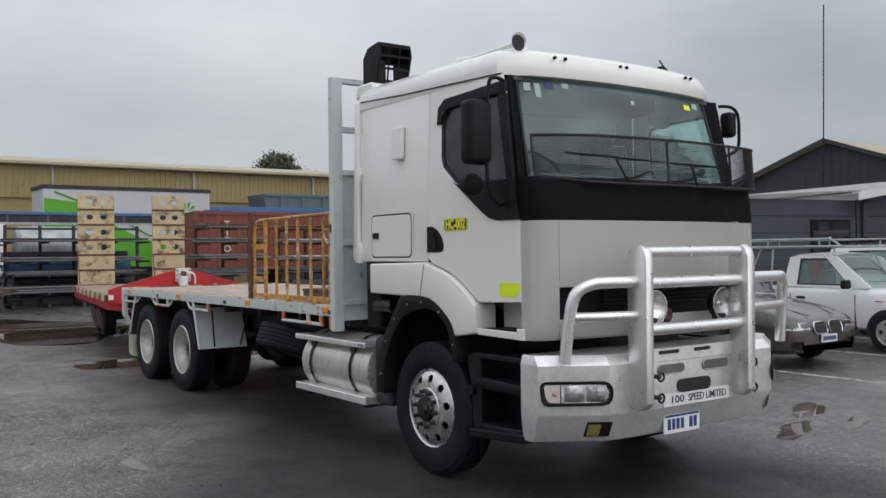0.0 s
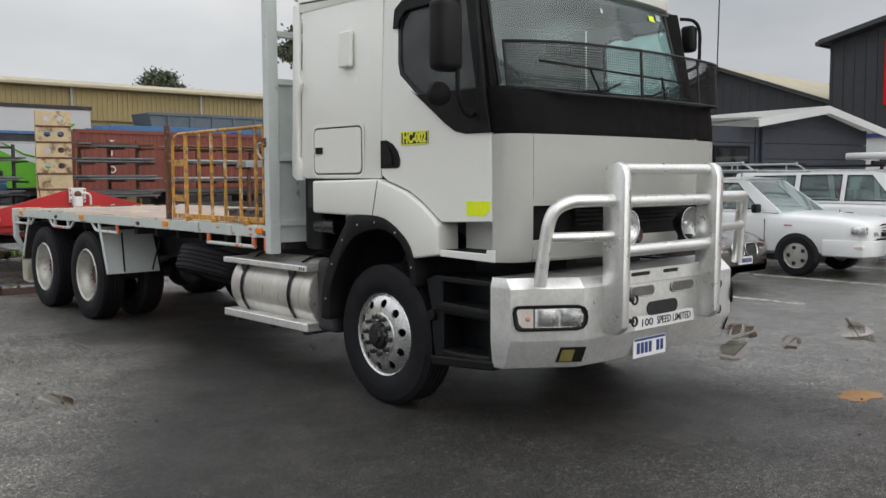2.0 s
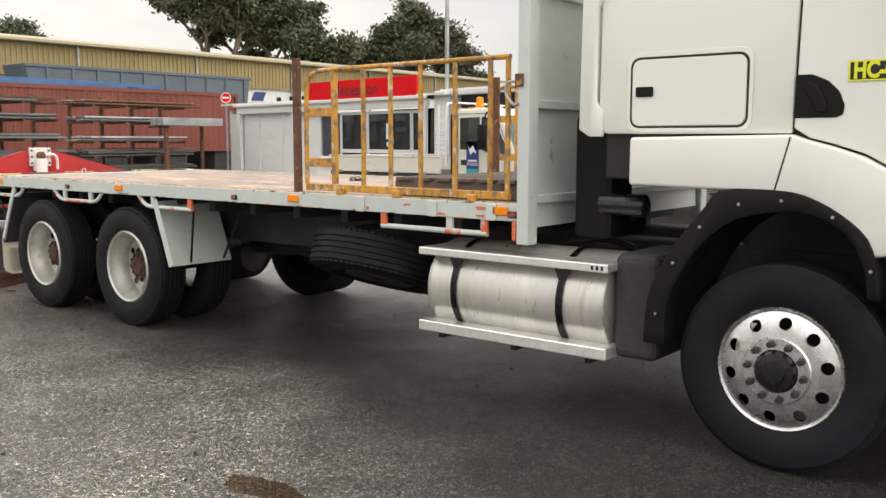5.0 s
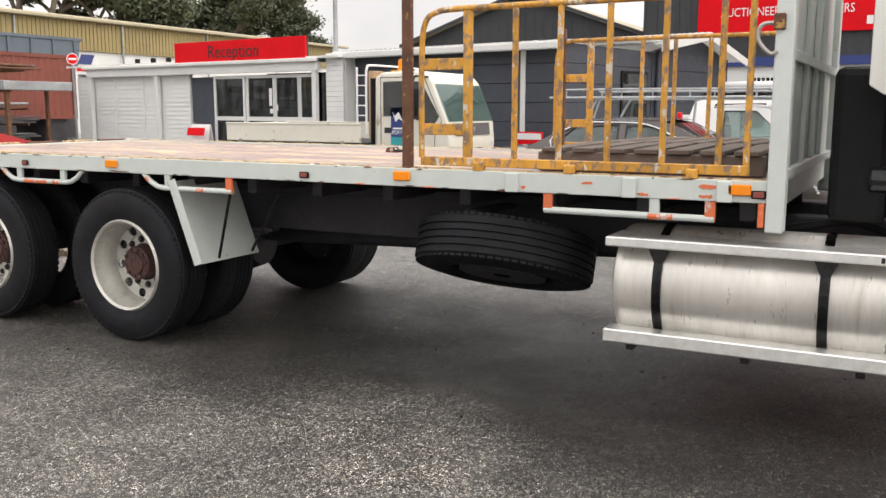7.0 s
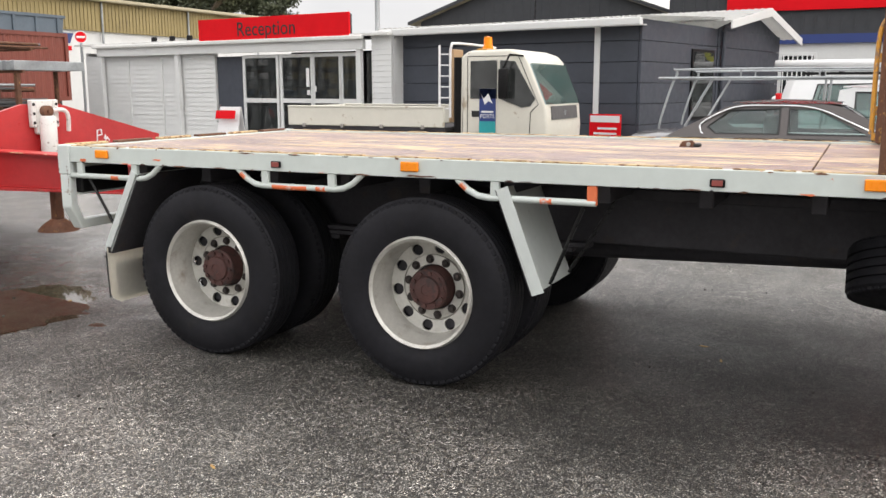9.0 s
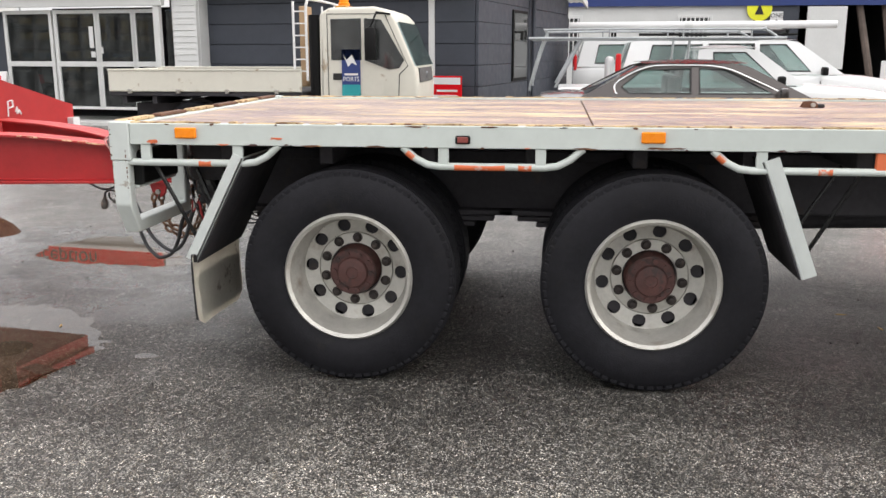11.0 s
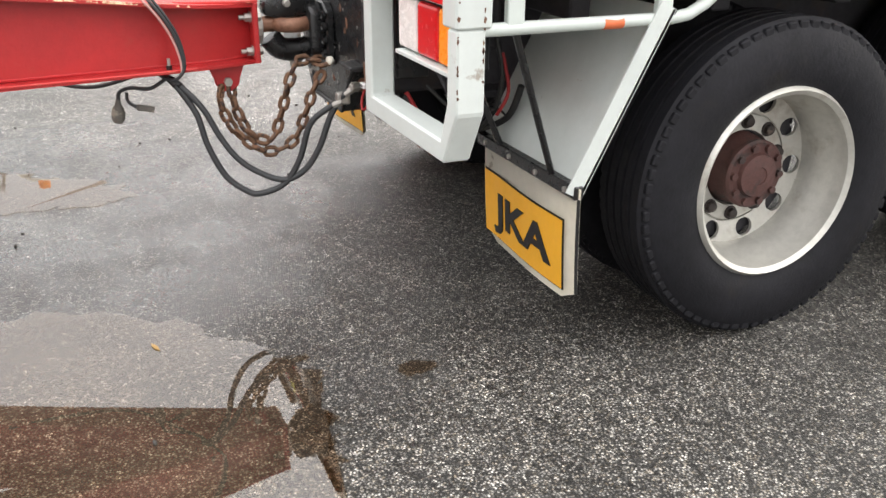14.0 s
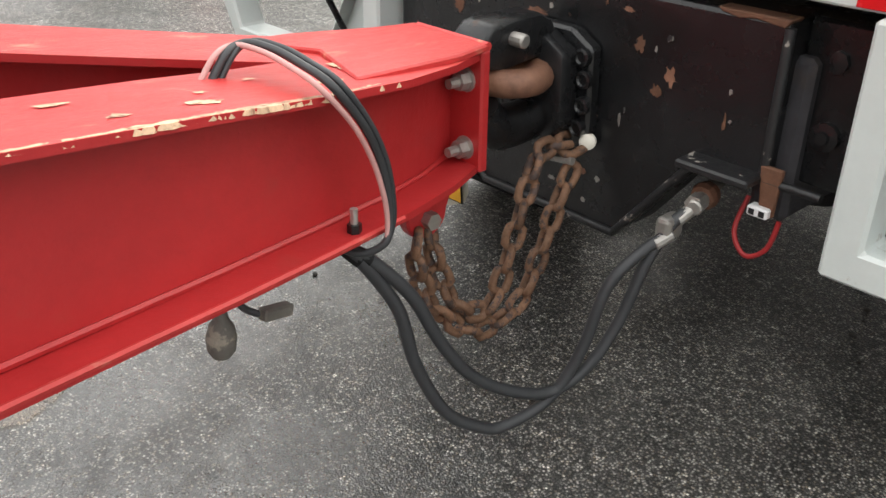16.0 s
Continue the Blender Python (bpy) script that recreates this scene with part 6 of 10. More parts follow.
for s in (1, -1):
    def sd(bm):
        return bm if s > 0 else mirror(bm)

    # upright: a flat extrusion with rounded edges
    up = [(4.02, 0.655), (3.975, 0.70), (3.965, 1.64), (3.985, 1.705), (4.03, 1.735), (4.08, 1.73), (4.12, 1.69), (4.135, 1.62), (4.135, 0.70), (4.10, 0.655)]
    xa, xb = (-0.69, -0.618) if s > 0 else (0.365, 0.450)
    part("bull_bar_upright", prism(up, "x", xa, xb, 0.009, seg=2), ALUTUBE, bumper, "flat aluminium upright", smooth=25)
    hoop = smooth_path([(-0.62 if s > 0 else -0.42, 4.06, 1.495), (-0.90, 4.10, 1.495), (-1.00, 4.135, 1.488), (-1.08, 4.175, 1.45), (-1.115, 4.20, 1.38), (-1.13, 4.22, 1.25), (-1.15, 4.25, 0.98)], 5)
    part("bull_bar_hoop", sd(tube(hoop, 0.040, 16)), ALUTUBE, bumper, "bent aluminium tube hoop", smooth=50)
    part("hoop_bar", sd(tube([(-0.62 if s > 0 else -0.42, 4.06, 1.275), (-0.95, 4.12, 1.275), (-1.12, 4.215, 1.275)], 0.032, 14)), ALUTUBE, bumper, smooth=50)
    # headlamp
    def nose(x, z, off):
        """A point on the swept bumper corner."""
        u = (x + 1.245) / 0.385
        return (x, 4.40 + (4.135 - 4.40) * u - off, z)

    def patch(x0, x1, z0, z1, off, th):
        return sheet([[nose(x0 + (x1 - x0) * i / 4, z, off) for i in range(5)] for z in (z0, z1)], th)

    def pane(pts, off, th):
        """A flat polygon of (x, z) on the bumper corner, th thick."""
        t = B()
        f = t.faces.new([t.verts.new(nose(x, z, off)) for x, z in pts])
        g = bmesh.ops.extrude_face_region(t, geom=[f])
        for v in [v for v in g["geom"] if isinstance(v, bmesh.types.BMVert)]:
            v.co += Vector((-0.567, -0.824, 0)) * th
        bmesh.ops.recalc_face_normals(t, faces=t.faces[:])
        return t

    def lampform(d):
        x0, x1, z0, z1 = -1.236 + d, -0.855 - d, 0.703 + d, 0.848 - d
        return [(x0 + 0.035, z0), (x1 - 0.055, z0), (x1 - 0.022, z0 + 0.010), (x1 - 0.006, z0 + 0.034), (x1, z0 + 0.07), (x1 - 0.004, z1 - 0.035), (x1 - 0.018, z1 - 0.012), (x1 - 0.045, z1), (x0 + 0.02, z1), (x0 + 0.006, z1 - 0.01), (x0, z1 - 0.035), (x0 + 0.008, z0 + 0.03), (x0 + 0.018, z0 + 0.008)]

    hl = part("headlamp", sd(pane(lampform(0.0), 0.002, 0.006)), SEAL, bumper, "headlamp behind clear glass with a ribbed indicator")
    inner = lampform(0.014)
    part("reflector", sd(pane([(-1.125, 0.717)] + [q for q in inner if q[0] > -1.12] + [(-1.125, 0.834)], 0.008, 0.003)), LAMPGLASS, hl)
    part("indicator", sd(pane([(-1.19, 0.720), (-1.132, 0.717), (-1.132, 0.834), (-1.21, 0.834), (-1.218, 0.82), (-1.207, 0.745)], 0.008, 0.004)), INDICATOR, hl, "ribbed indicator lens with a pink tint")
    for k in range(5):
        xx = -1.192 + 0.0138 * k
        part("lens_rib", sd(tube([nose(xx, 0.728, 0.013), nose(xx, 0.828, 0.013)], 0.003, 5)), INDICATOR, hl)
    for x0, x1 in ((-1.112, -1.000), (-0.994, -0.885)):
        bowl = [[nose(x0 + (x1 - x0) * i / 10, 0.722 + 0.108 * j / 8, 0.012 + 0.016 * (1 - (i / 5 - 1) ** 2) * (1 - (j / 4 - 1) ** 2)) for i in range(11)] for j in range(9)]
        part("lamp_glass", sd(sheet(bowl, 0.002)), HEADREFL, hl, "bright faceted reflector", smooth=60)
    part("indicator_bulb", sd(lathe([(0.018, 0), (0.015, 0.006), (0.008, 0.009), (0, 0.010)], 16, along(Vector(nose(-1.162, 0.775, 0.012)), (-0.57, -0.82, 0)))), PALEORANGE, hl, "orange bulb behind the lens", smooth=60)
    part("lamp_bezel", sd(tube([nose(x, z, 0.014) for x, z in lampform(0.0)], 0.008, 6, closed=True)), BLACKPL, hl)
    def low_face(x0, x1, z0, z1, off):
        """A strip on the sloping lower face of the bumper corner."""
        return sheet([[nose(x0 + (x1 - x0) * i / 3, z, off - 0.004 - 0.39 * (0.625 - z)) for i in range(4)] for z in (z1, z0)], 0.006)

    fog = part("fog_recess", sd(low_face(-0.975, -0.838, 0.488, 0.588, 0.004)), SEAL, bumper)
    part("fog_lamp", sd(low_face(-0.966, -0.898, 0.495, 0.572, 0.010)), YELLOWED, fog, "yellowed fog lamp")
    for x, z in ((-0.50, 0.72), (-0.50, 0.86)) if s > 0 else ((-0.50, 0.70), (-0.50, 0.88)):
        part("tow_pin", sd(cyl((x, 4.03, z), (x, 4.11, z), 0.016, 10)), BLACKMET, bumper)
        part("pin_ring", sd(tube([(x + 0.028 * math.cos(a), 4.02, z + 0.028 * math.sin(a)) for a in [2 * math.pi * k / 14 for k in range(14)]], 0.008, 8, closed=True)), BLACKMET, bumper)
for z, r in ((1.69, 0.036), (1.485, 0.040), (1.175, 0.040)):
    part("bull_bar_tube", cyl((-0.64, 4.05, z), (0.40, 4.05, z), r, 18), ALUTUBE, bumper, smooth=50)
for x in (-0.43, 0.295):
    lamp = part("driving_lamp", lathe([(0.0, 0.10), (0.055, 0.095), (0.105, 0.045), (0.124, 0.0), (0.124, -0.014), (0.113, -0.018), (0.113, 0.0), (0.08, 0.03), (0.0, 0.05)], 28, along((x, 4.14, 1.312), (0, 1, 0))), BLACKPL, truck, "round driving lamp", smooth=40)
    part("reflector", lathe([(0.112, -0.016), (0.100, 0.004), (0.075, 0.024), (0.04, 0.038), (0, 0.042)], 28, along((x, 4.14, 1.312), (0, 1, 0)), close=False), HEADREFL, lamp, "bright round reflector", smooth=60)
    part("chrome_ring", tube([(x + 0.113 * math.cos(a), 4.124, 1.312 + 0.113 * math.sin(a)) for a in [2 * math.pi * k / 28 for k in range(28)]], 0.006, 6, closed=True), CHROME, lamp, "thin bright rim", smooth=60)
    part("bulb_cap", lathe([(0.0, 0.004), (0.018, 0.006), (0.022, 0.016), (0.010, 0.040)], 14, along((x, 4.14, 1.312), (0, 1, 0))), CHROME, lamp, smooth=60)
    part("bracket", box(x - 0.02, x + 0.02, 4.12, 4.22, 1.18, 1.24, 0.004), BLACKMET, lamp)

part("disc_horn", lathe([(0.0, 0.03), (0.05, 0.02), (0.052, -0.01), (0.035, -0.02), (0.012, -0.012), (0, -0.012)], 20, along((-0.23, 4.20, 1.25), (0, 1, 0))), HUBBROWN, truck, "small round horn", smooth=40)

# ---- stake gates and pallets on the tray ----
def stake_gate(x, y0, y1, label):
    g = thing("stake_gate", (x, (y0 + y1) / 2, 1.24), label, "gate", "stake gates on the tray")
    part("bottom_rail", box(x - 0.018, x + 0.018, y0, y1, 1.258, 1.305, 0.004), YELLOWP, g)
    top = smooth_path([(x, y1 - 0.0, 1.30), (x, y1, 1.80), (x, y1 - 0.02, 2.00), (x, y1 - 0.10, 2.06), (x, y1 - 0.25, 2.07)], 5)
    part("top_rail", tube(top + [(x, y0, 2.075)], 0.016, 8), YELLOWP, g, smooth=50)
    part("flat_post", box(x - 0.012, x + 0.012, y1 - 0.30, y1 - 0.25, 1.30, 2.06, 0.004), YELLOWP, g)
    for z in (1.42, 1.48 + 0.28):
        part("flat_rung", box(x - 0.008, x + 0.008, y1 - 0.26, y1 - 0.01, z, z + 0.06, 0.003), YELLOWP, g)
    for y in (7.285, 7.41, 7.67, 7.94, 8.19, 8.43):
        part("upright", box(x - 0.012, x + 0.012, y - 0.014, y + 0.014, 1.30, 2.065, 0.004), YELLOWP, g)
    for y in (y0 + 0.25, (y0 + y1) / 2, y1 - 0.35):
        part("strap_lug", box(x - 0.045, x + 0.01, y - 0.028, y + 0.028, 1.238, 1.285, 0.008, seg=2), YELLOWP, g)
    return g


stake_gate(-1.205, 7.27, 8.97, "chipped yellow steel stake gate standing in the tray edge")
stake_gate(1.17, 7.27, 9.1, "chipped yellow steel stake gate on the far tray edge")
tagged(part("stake_post", box(-1.24, -1.20, 9.02, 9.075, 1.24, 2.16, 0.005), RUSTY), "rusty brown steel stake post in the tray edge", "post")
tagged(part("stake_post", box(1.14, 1.18, 9.02, 9.075, 1.24, 2.16, 0.005), RUSTY), "rusty brown steel stake post on the far edge", "post")
WEATHERED = mat("weathered_timber", (0.13, 0.10, 0.085), 0.8, var=0.3, scale=6, bump=0.3, stretch=(4, 0.5, 1))


def pallet(x, y, z, turn):
    p = thing("timber_pallet", (x, y, z), "weathered timber pallet lying on the tray", "pallet", turn=turn)
    keep = FRAME[0]
    FRAME[0] = pose(x, y, z, 0, 0, turn)
    for k in range(3):
        part("bearer", box(-0.58, 0.58, -0.55 + 0.5 * k, -0.45 + 0.5 * k, 0, 0.10, 0.004), WEATHERED, p)
    for k in range(7):
        part("slat", box(-0.56 + 0.165 * k, -0.44 + 0.165 * k, -0.58, 0.58, 0.102, 0.124, 0.003), WEATHERED, p)
    FRAME[0] = keep


pallet(-0.35, 7.85, 1.232, 92)
pallet(0.75, 7.82, 1.232, 87)
scrap = thing("strap_ratchet", (0.49, 10.14, 1.229), "small dark strap ratchet lying on the tray", "ratchet")
part("handle", box(0.45, 0.53, 10.08, 10.12, 1.229, 1.250, 0.005), INKBLACK, scrap)
part("spool", cyl((0.44, 10.15, 1.245), (0.54, 10.15, 1.245), 0.014, 10, 0.003), BOLT, scrap)
part("side_plate", prism([(10.10, 1.229), (10.21, 1.229), (10.19, 1.262), (10.14, 1.268)], "x", 0.455, 0.461), RUSTY, scrap)
part("side_plate", prism([(10.10, 1.229), (10.21, 1.229), (10.19, 1.262), (10.14, 1.268)], "x", 0.519, 0.525), RUSTY, scrap)

# ---- red trailer behind the truck ----
trailer = thing("plant_trailer", (0.9, 18, 0), "red plant trailer with raised timber-cream loading ramps", "trailer")
TIMBER = mat("deck_timber", (0.30, 0.21, 0.15), 0.7, var=0.25, scale=5, bump=0.3)
BRACKETWHITE = mat("chipped_white_paint", (0.70, 0.70, 0.67), 0.5, var=0.1, scale=8, col2=(0.16, 0.08, 0.05), amount=0.12, mscale=30, edge=0.04, bump=0.2)
RAMPC = mat("cream_ramp_paint", (0.52, 0.41, 0.25), 0.6, var=0.16, scale=4, col2=(0.13, 0.07, 0.04), amount=0.42, mscale=4.0, edge=0.14, bump=0.15)


def leg(x0, y0, x1, y1, zb0, zt0, zb1, zt1, w):
    """A beam of I section between two plan points."""
    d = Vector((x1 - x0, y1 - y0, 0)).normalized()
    n = Vector((d.y, -d.x, 0))

    def prof(zb, zt, p):
        web = 0.012
        return [p + n * a + Vector((0, 0, z)) for a, z in ((-w / 2, zb), (w / 2, zb), (w / 2, zb + 0.014), (web / 2, zb + 0.02), (web / 2, zt - 0.02), (w / 2, zt - 0.014), (w / 2, zt), (-w / 2, zt), (-w / 2, zt - 0.014), (-web / 2, zt - 0.02), (-web / 2, zb + 0.02), (-w / 2, zb + 0.014))]

    t = B()
    a = [t.verts.new(q) for q in prof(zb0, zt0, Vector((x0, y0, 0)))]
    b = [t.verts.new(q) for q in prof(zb1, zt1, Vector((x1, y1, 0)))]
    for i in range(12):
        j = (i + 1) % 12
        t.faces.new((a[i], a[j], b[j], b[i]))
    t.faces.new(a), t.faces.new(b)
    return t


def bent_leg(pts, w, left=0.0, right=0.0):
    """A drawbar beam with a wide top flange through plan points (x, y, bottom, top)."""
    out = []
    for i, (x, y, zb, zt) in enumerate(pts):
        a, b = Vector(pts[max(0, i - 1)][:2]), Vector(pts[min(len(pts) - 1, i + 1)][:2])
        d = (b - a).normalized()
        n = Vector((d.y, -d.x, 0))
        p = Vector((x, y, 0))
        g = 0.006
        out.append([p + n * q + Vector((0, 0, z)) for q, z in ((-w / 2, zb), (w / 2, zb), (w / 2, zb + 0.012), (g, zb + 0.014), (g, zt - 0.014), (w / 2 + right, zt - 0.012), (w / 2 + right, zt), (-w / 2 - left, zt), (-w / 2 - left, zt - 0.012), (-g, zt - 0.014), (-g, zb + 0.014), (-w / 2, zb + 0.012))])
    t = B()
    rings = [[t.verts.new(q) for q in r] for r in out]
    for a, b in zip(rings, rings[1:]):
        for i in range(12):
            j = (i + 1) % 12
            f = t.faces.new((a[i], a[j], b[j], b[i]))
            f.material_index = 1 if i in (6,) else 0
    t.faces.new(rings[0]), t.faces.new(rings[-1][::-1])
    return t


part("drawbar_leg", bent_leg([(0.045, 14.030, 0.777, 0.985), (0.005, 14.13, 0.777, 0.990), (-0.022, 14.24, 0.777, 0.998), (-0.045, 14.40, 0.776, 1.014), (-0.065, 14.56, 0.775, 1.034), (-0.098, 14.9, 0.772, 1.068), (-0.20, 15.94, 0.76, 1.10)], 0.14, right=0.045), [REDPAINT, REDTOP], trailer, "red painted drawbar beam with a worn top", smooth=30)
part("drawbar_leg", bent_leg([(0.075, 14.030, 0.777, 0.983), (0.100, 14.13, 0.777, 0.990), (0.155, 14.27, 0.777, 1.000), (0.245, 14.48, 0.776, 1.028), (0.36, 14.75, 0.775, 1.065), (0.52, 15.12, 0.77, 1.09), (0.72, 15.60, 0.76, 1.10)], 0.14, left=0.02), [REDPAINT, REDTOP], trailer, "red painted drawbar beam with a worn top", smooth=30)
head = part("drawbar_head", prism([(-0.034, 14.012), (0.150, 14.012), (0.172, 14.09), (0.215, 14.23), (0.215, 14.33), (0.10, 14.25), (-0.06, 14.30), (-0.05, 14.09)], "z", 0.987, 1.000, 0.003), REDTOP, trailer, "worn red top plate")
for v in head.data.vertices:
    v.co.z += max(0.0, (v.co.y + 0.03)) * 0.05
part("plate_lip", tube([(-0.034, 14.014, 0.995), (0.14, 14.014, 0.995)], 0.008, 8), REDTOP, head)
part("end_plate", box(-0.036, 0.14, 14.008, 14.028, 0.777, 0.990, 0.004), REDPAINT, head)
part("towing_eye", tube(smooth_path([(0.055, 14.01, 0.900), (0.055, 13.96, 0.900), (0.06, 13.935, 0.898)], 4), 0.029, 14), EYERUST, trailer, "rusty towing eye", smooth=50)
part("eye_ring", tube([(0.055 + 0.056 * math.sin(a), 13.868 + 0.056 * math.cos(a), 0.899) for a in [2 * math.pi * k / 20 for k in range(20)]], 0.026, 12, closed=True), EYERUST, trailer, smooth=50)
part("eye_flange", cyl((0.055, 14.008, 0.895), (0.055, 13.985, 0.895), 0.065, 16, 0.004), BOLT, trailer)
for z in (0.936, 0.816):
    part("washer", cyl((0.0, 14.028, z), (0.0, 14.032, z), 0.021, 14), BOLT, trailer)
    part("bolt", cyl((0.0, 14.032, z), (0.0, 14.050, z), 0.016, 6), BOLT, trailer)
    part("bolt_shank", cyl((0.0, 14.05, z), (0.0, 14.070, z), 0.009, 8), BOLT, trailer)
    part("bolt_head", cyl((0.0, 14.006, z), (0.0, 13.992, z), 0.016, 6), BOLT, trailer)
part("rust_streak", prism([(14.07, 0.782), (14.16, 0.7815), (14.20, 0.783), (14.11, 0.7835)], "x", -0.03, 0.02), RUSTY, trailer)
part("chain_lug", prism(arc(14.13, 0.725, 0.045, 180, 360, 10) + [(14.195, 0.777), (14.065, 0.777)], "x", -0.018, 0.008, 0.004), REDPAINT, trailer)
part("lug_bolt", cyl((-0.036, 14.13, 0.718), (0.02, 14.13, 0.718), 0.016, 6), BOLT, trailer)
part("stud", cyl((-0.088, 14.335, 0.789), (-0.088, 14.335, 0.827), 0.006, 8), BOLT, trailer)
part("stud_nut", cyl((-0.088, 14.335, 0.789), (-0.088, 14.335, 0.803), 0.011, 6), BLACKMET, trailer)
# peaked front plate of the body
L, Rr = Vector((-0.87, 15.95, 0)), Vector((1.60, 15.55, 0))


def on_front(u, z, off=0.0):
    d = (Rr - L)
    p = L + d * u + Vector((-d.y, d.x, 0)).normalized() * -off * -1
    return (p.x, p.y, z)


t = B()
cs = [(0, 0.90), (1, 0.90), (1, 1.15), (0.97, 1.17), (0.57, 1.46), (0.43, 1.46), (0.03, 1.17), (0, 1.15)]
f = [t.verts.new(on_front(u, z)) for u, z in cs]
b = [t.verts.new(on_front(u, z, 0.05)) for u, z in cs]
t.faces.new(f), t.faces.new(b[::-1])
for i in range(len(cs)):
    j = (i + 1) % len(cs)
    t.faces.new((f[i], f[j], b[j], b[i]))
front = part("front_plate", t, REDPAINT, trailer, "red peaked front plate")
dx = (Rr - L).normalized()
post_m = facing(on_front(0.5, 1.0), (dx.x, dx.y, 0), UP)
part("bracket", box(-0.085, 0.085, 0.20, 0.50, 0.0, 0.05, 0.008, None, post_m), BRACKETWHITE, front, "white roller bracket")
part("bracket_post", lathe([(0.0, 0.0), (0.068, 0.0), (0.072, 0.01), (0.072, 0.44), (0.06, 0.46), (0.0, 0.46)], 20, facing(post_m @ Vector((0, -0.10, 0.085)), (dx.x, dx.y, 0), (-dx.y, dx.x, 0)) if dx.x > 0 else post_m), BRACKETWHITE, front, "white round post", smooth=40)
for x, y in ((-0.108, 0.30), (-0.108, 0.38), (-0.108, 0.46), (0.108, 0.30), (0.108, 0.46)):
    part("bolt_hole", lathe([(0.0, 0.0), (0.014, 0.0), (0.014, 0.003), (0.0, 0.003)], 10, post_m @ Matrix.Translation((x, y, 0.0595))), INKBLACK, front)
part("bracket_flange", box(-0.13, -0.085, 0.26, 0.50, 0.0, 0.06, 0.008, None, post_m), BRACKETWHITE, front)
part("bracket_flange", box(0.085, 0.13, 0.26, 0.50, 0.0, 0.06, 0.008, None, post_m), BRACKETWHITE, front)
bm = B()
lathe([(0, 0), (0.05, 0), (0.05, 0.06), (0.02, 0.065), (0.02, 0.09), (0, 0.09)], 14, post_m @ Matrix.Translation((0.0, 0.40, 0.05)), bm)
part("bracket_boss", bm, RUSTY, front)
part("bracket_handle", tube(smooth_path([post_m @ Vector(p) for p in ((0.05, 0.40, 0.08), (0.14, 0.41, 0.10), (0.19, 0.36, 0.10), (0.20, 0.22, 0.08))], 5), 0.019, 8), BRACKETWHITE, front)
for u in (0.015, 0.985):
    part("reflector", box(-0.04, 0.04, -0.03, 0.05, 0.0, 0.056, 0.002, None, facing(on_front(u, 1.0), (dx.x, dx.y, 0), UP)), PLATEWHITE, front)
for uz in (((0.715, 1.10), (0.718, 1.21), (0.735, 1.215), (0.737, 1.17), (0.719, 1.16)), ((0.745, 1.13), (0.750, 1.16), (0.753, 1.12), (0.76, 1.14), (0.768, 1.11))):
    part("chalk_mark", tube([on_front(u, z, -0.003) for u, z in uz], 0.006, 5), PLATEWHITE, front, "white chalk scribble")
# body
RL, RRr = Vector((0.02, 22.2, 0)), Vector((2.52, 21.85, 0))
deckp = [(L.x, L.y + 0.05), (Rr.x, Rr.y + 0.05), (RRr.x, RRr.y), (RL.x, RL.y)]
part("body_frame", prism(deckp, "z", 0.80, 1.02), REDPAINT, trailer)
nplank = 24
for k in range(nplank):
    u0, u1 = k / nplank, (k + 0.94) / nplank
    a0, a1 = L.lerp(RL, u0), L.lerp(RL, u1)
    b0, b1 = Rr.lerp(RRr, u0), Rr.lerp(RRr, u1)
    part("deck_plank", prism([(a0.x, a0.y + 0.06), (b0.x, b0.y + 0.06), (b1.x, b1.y + 0.06), (a1.x, a1.y + 0.06)], "z", 1.021, 1.06, 0.004), TIMBER, trailer)
    if k < 20:
        part("edge_cleat", box(a0.x - 0.03, a0.x - 0.002, a0.y + 0.07, a0.y + 0.17, 0.93, 1.05, 0.004), RAMPC if k % 3 else RUSTY, trailer)
for s, (wx, wy) in ((-1, (0.06, 20.0)), (-1, (0.22, 21.05)), (1, (2.05, 19.70)), (1, (2.21, 20.75))):
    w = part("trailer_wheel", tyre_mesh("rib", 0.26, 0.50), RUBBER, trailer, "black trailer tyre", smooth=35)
    w.matrix_basis = Matrix.Translation((wx, wy, 0.42)) @ Matrix.Rotation(radians(-8), 4, "Z") @ Matrix.Rotation(radians(90), 4, "Y") @ Matrix.Diagonal((0.8, 0.8, 1, 1))
    part("trailer_hub", lathe([(0.24, -0.05), (0.24, 0.05), (0, 0.07)], 20, Matrix.Translation((wx, wy, 0.42)) @ Matrix.Rotation(radians(-98), 4, "Y")), HUBBROWN, trailer)
part("trailer_axle", cyl((0.06, 20.0, 0.42), (2.05, 19.7, 0.42), 0.06), DARKCH, trailer)
part("trailer_axle", cyl((0.22, 21.05, 0.42), (2.21, 20.75, 0.42), 0.06), DARKCH, trailer)
part("side_skirt", prism([(16.4, 0.80), (19.4, 0.80), (19.4, 0.62), (16.7, 0.62)], "x", 0.02, 0.07), REDPAINT, trailer)
part("jack_leg", box(0.05, 0.13, 15.30, 15.38, 0.46, 0.80, 0.008), RUSTY, trailer, "rusty jack leg")
part("jack_foot", lathe([(0.17, 0.0), (0.13, 0.05), (0.06, 0.10), (0.0, 0.10)], 16, Matrix.Translation((0.09, 15.34, 0.40))), RUSTY, trailer)


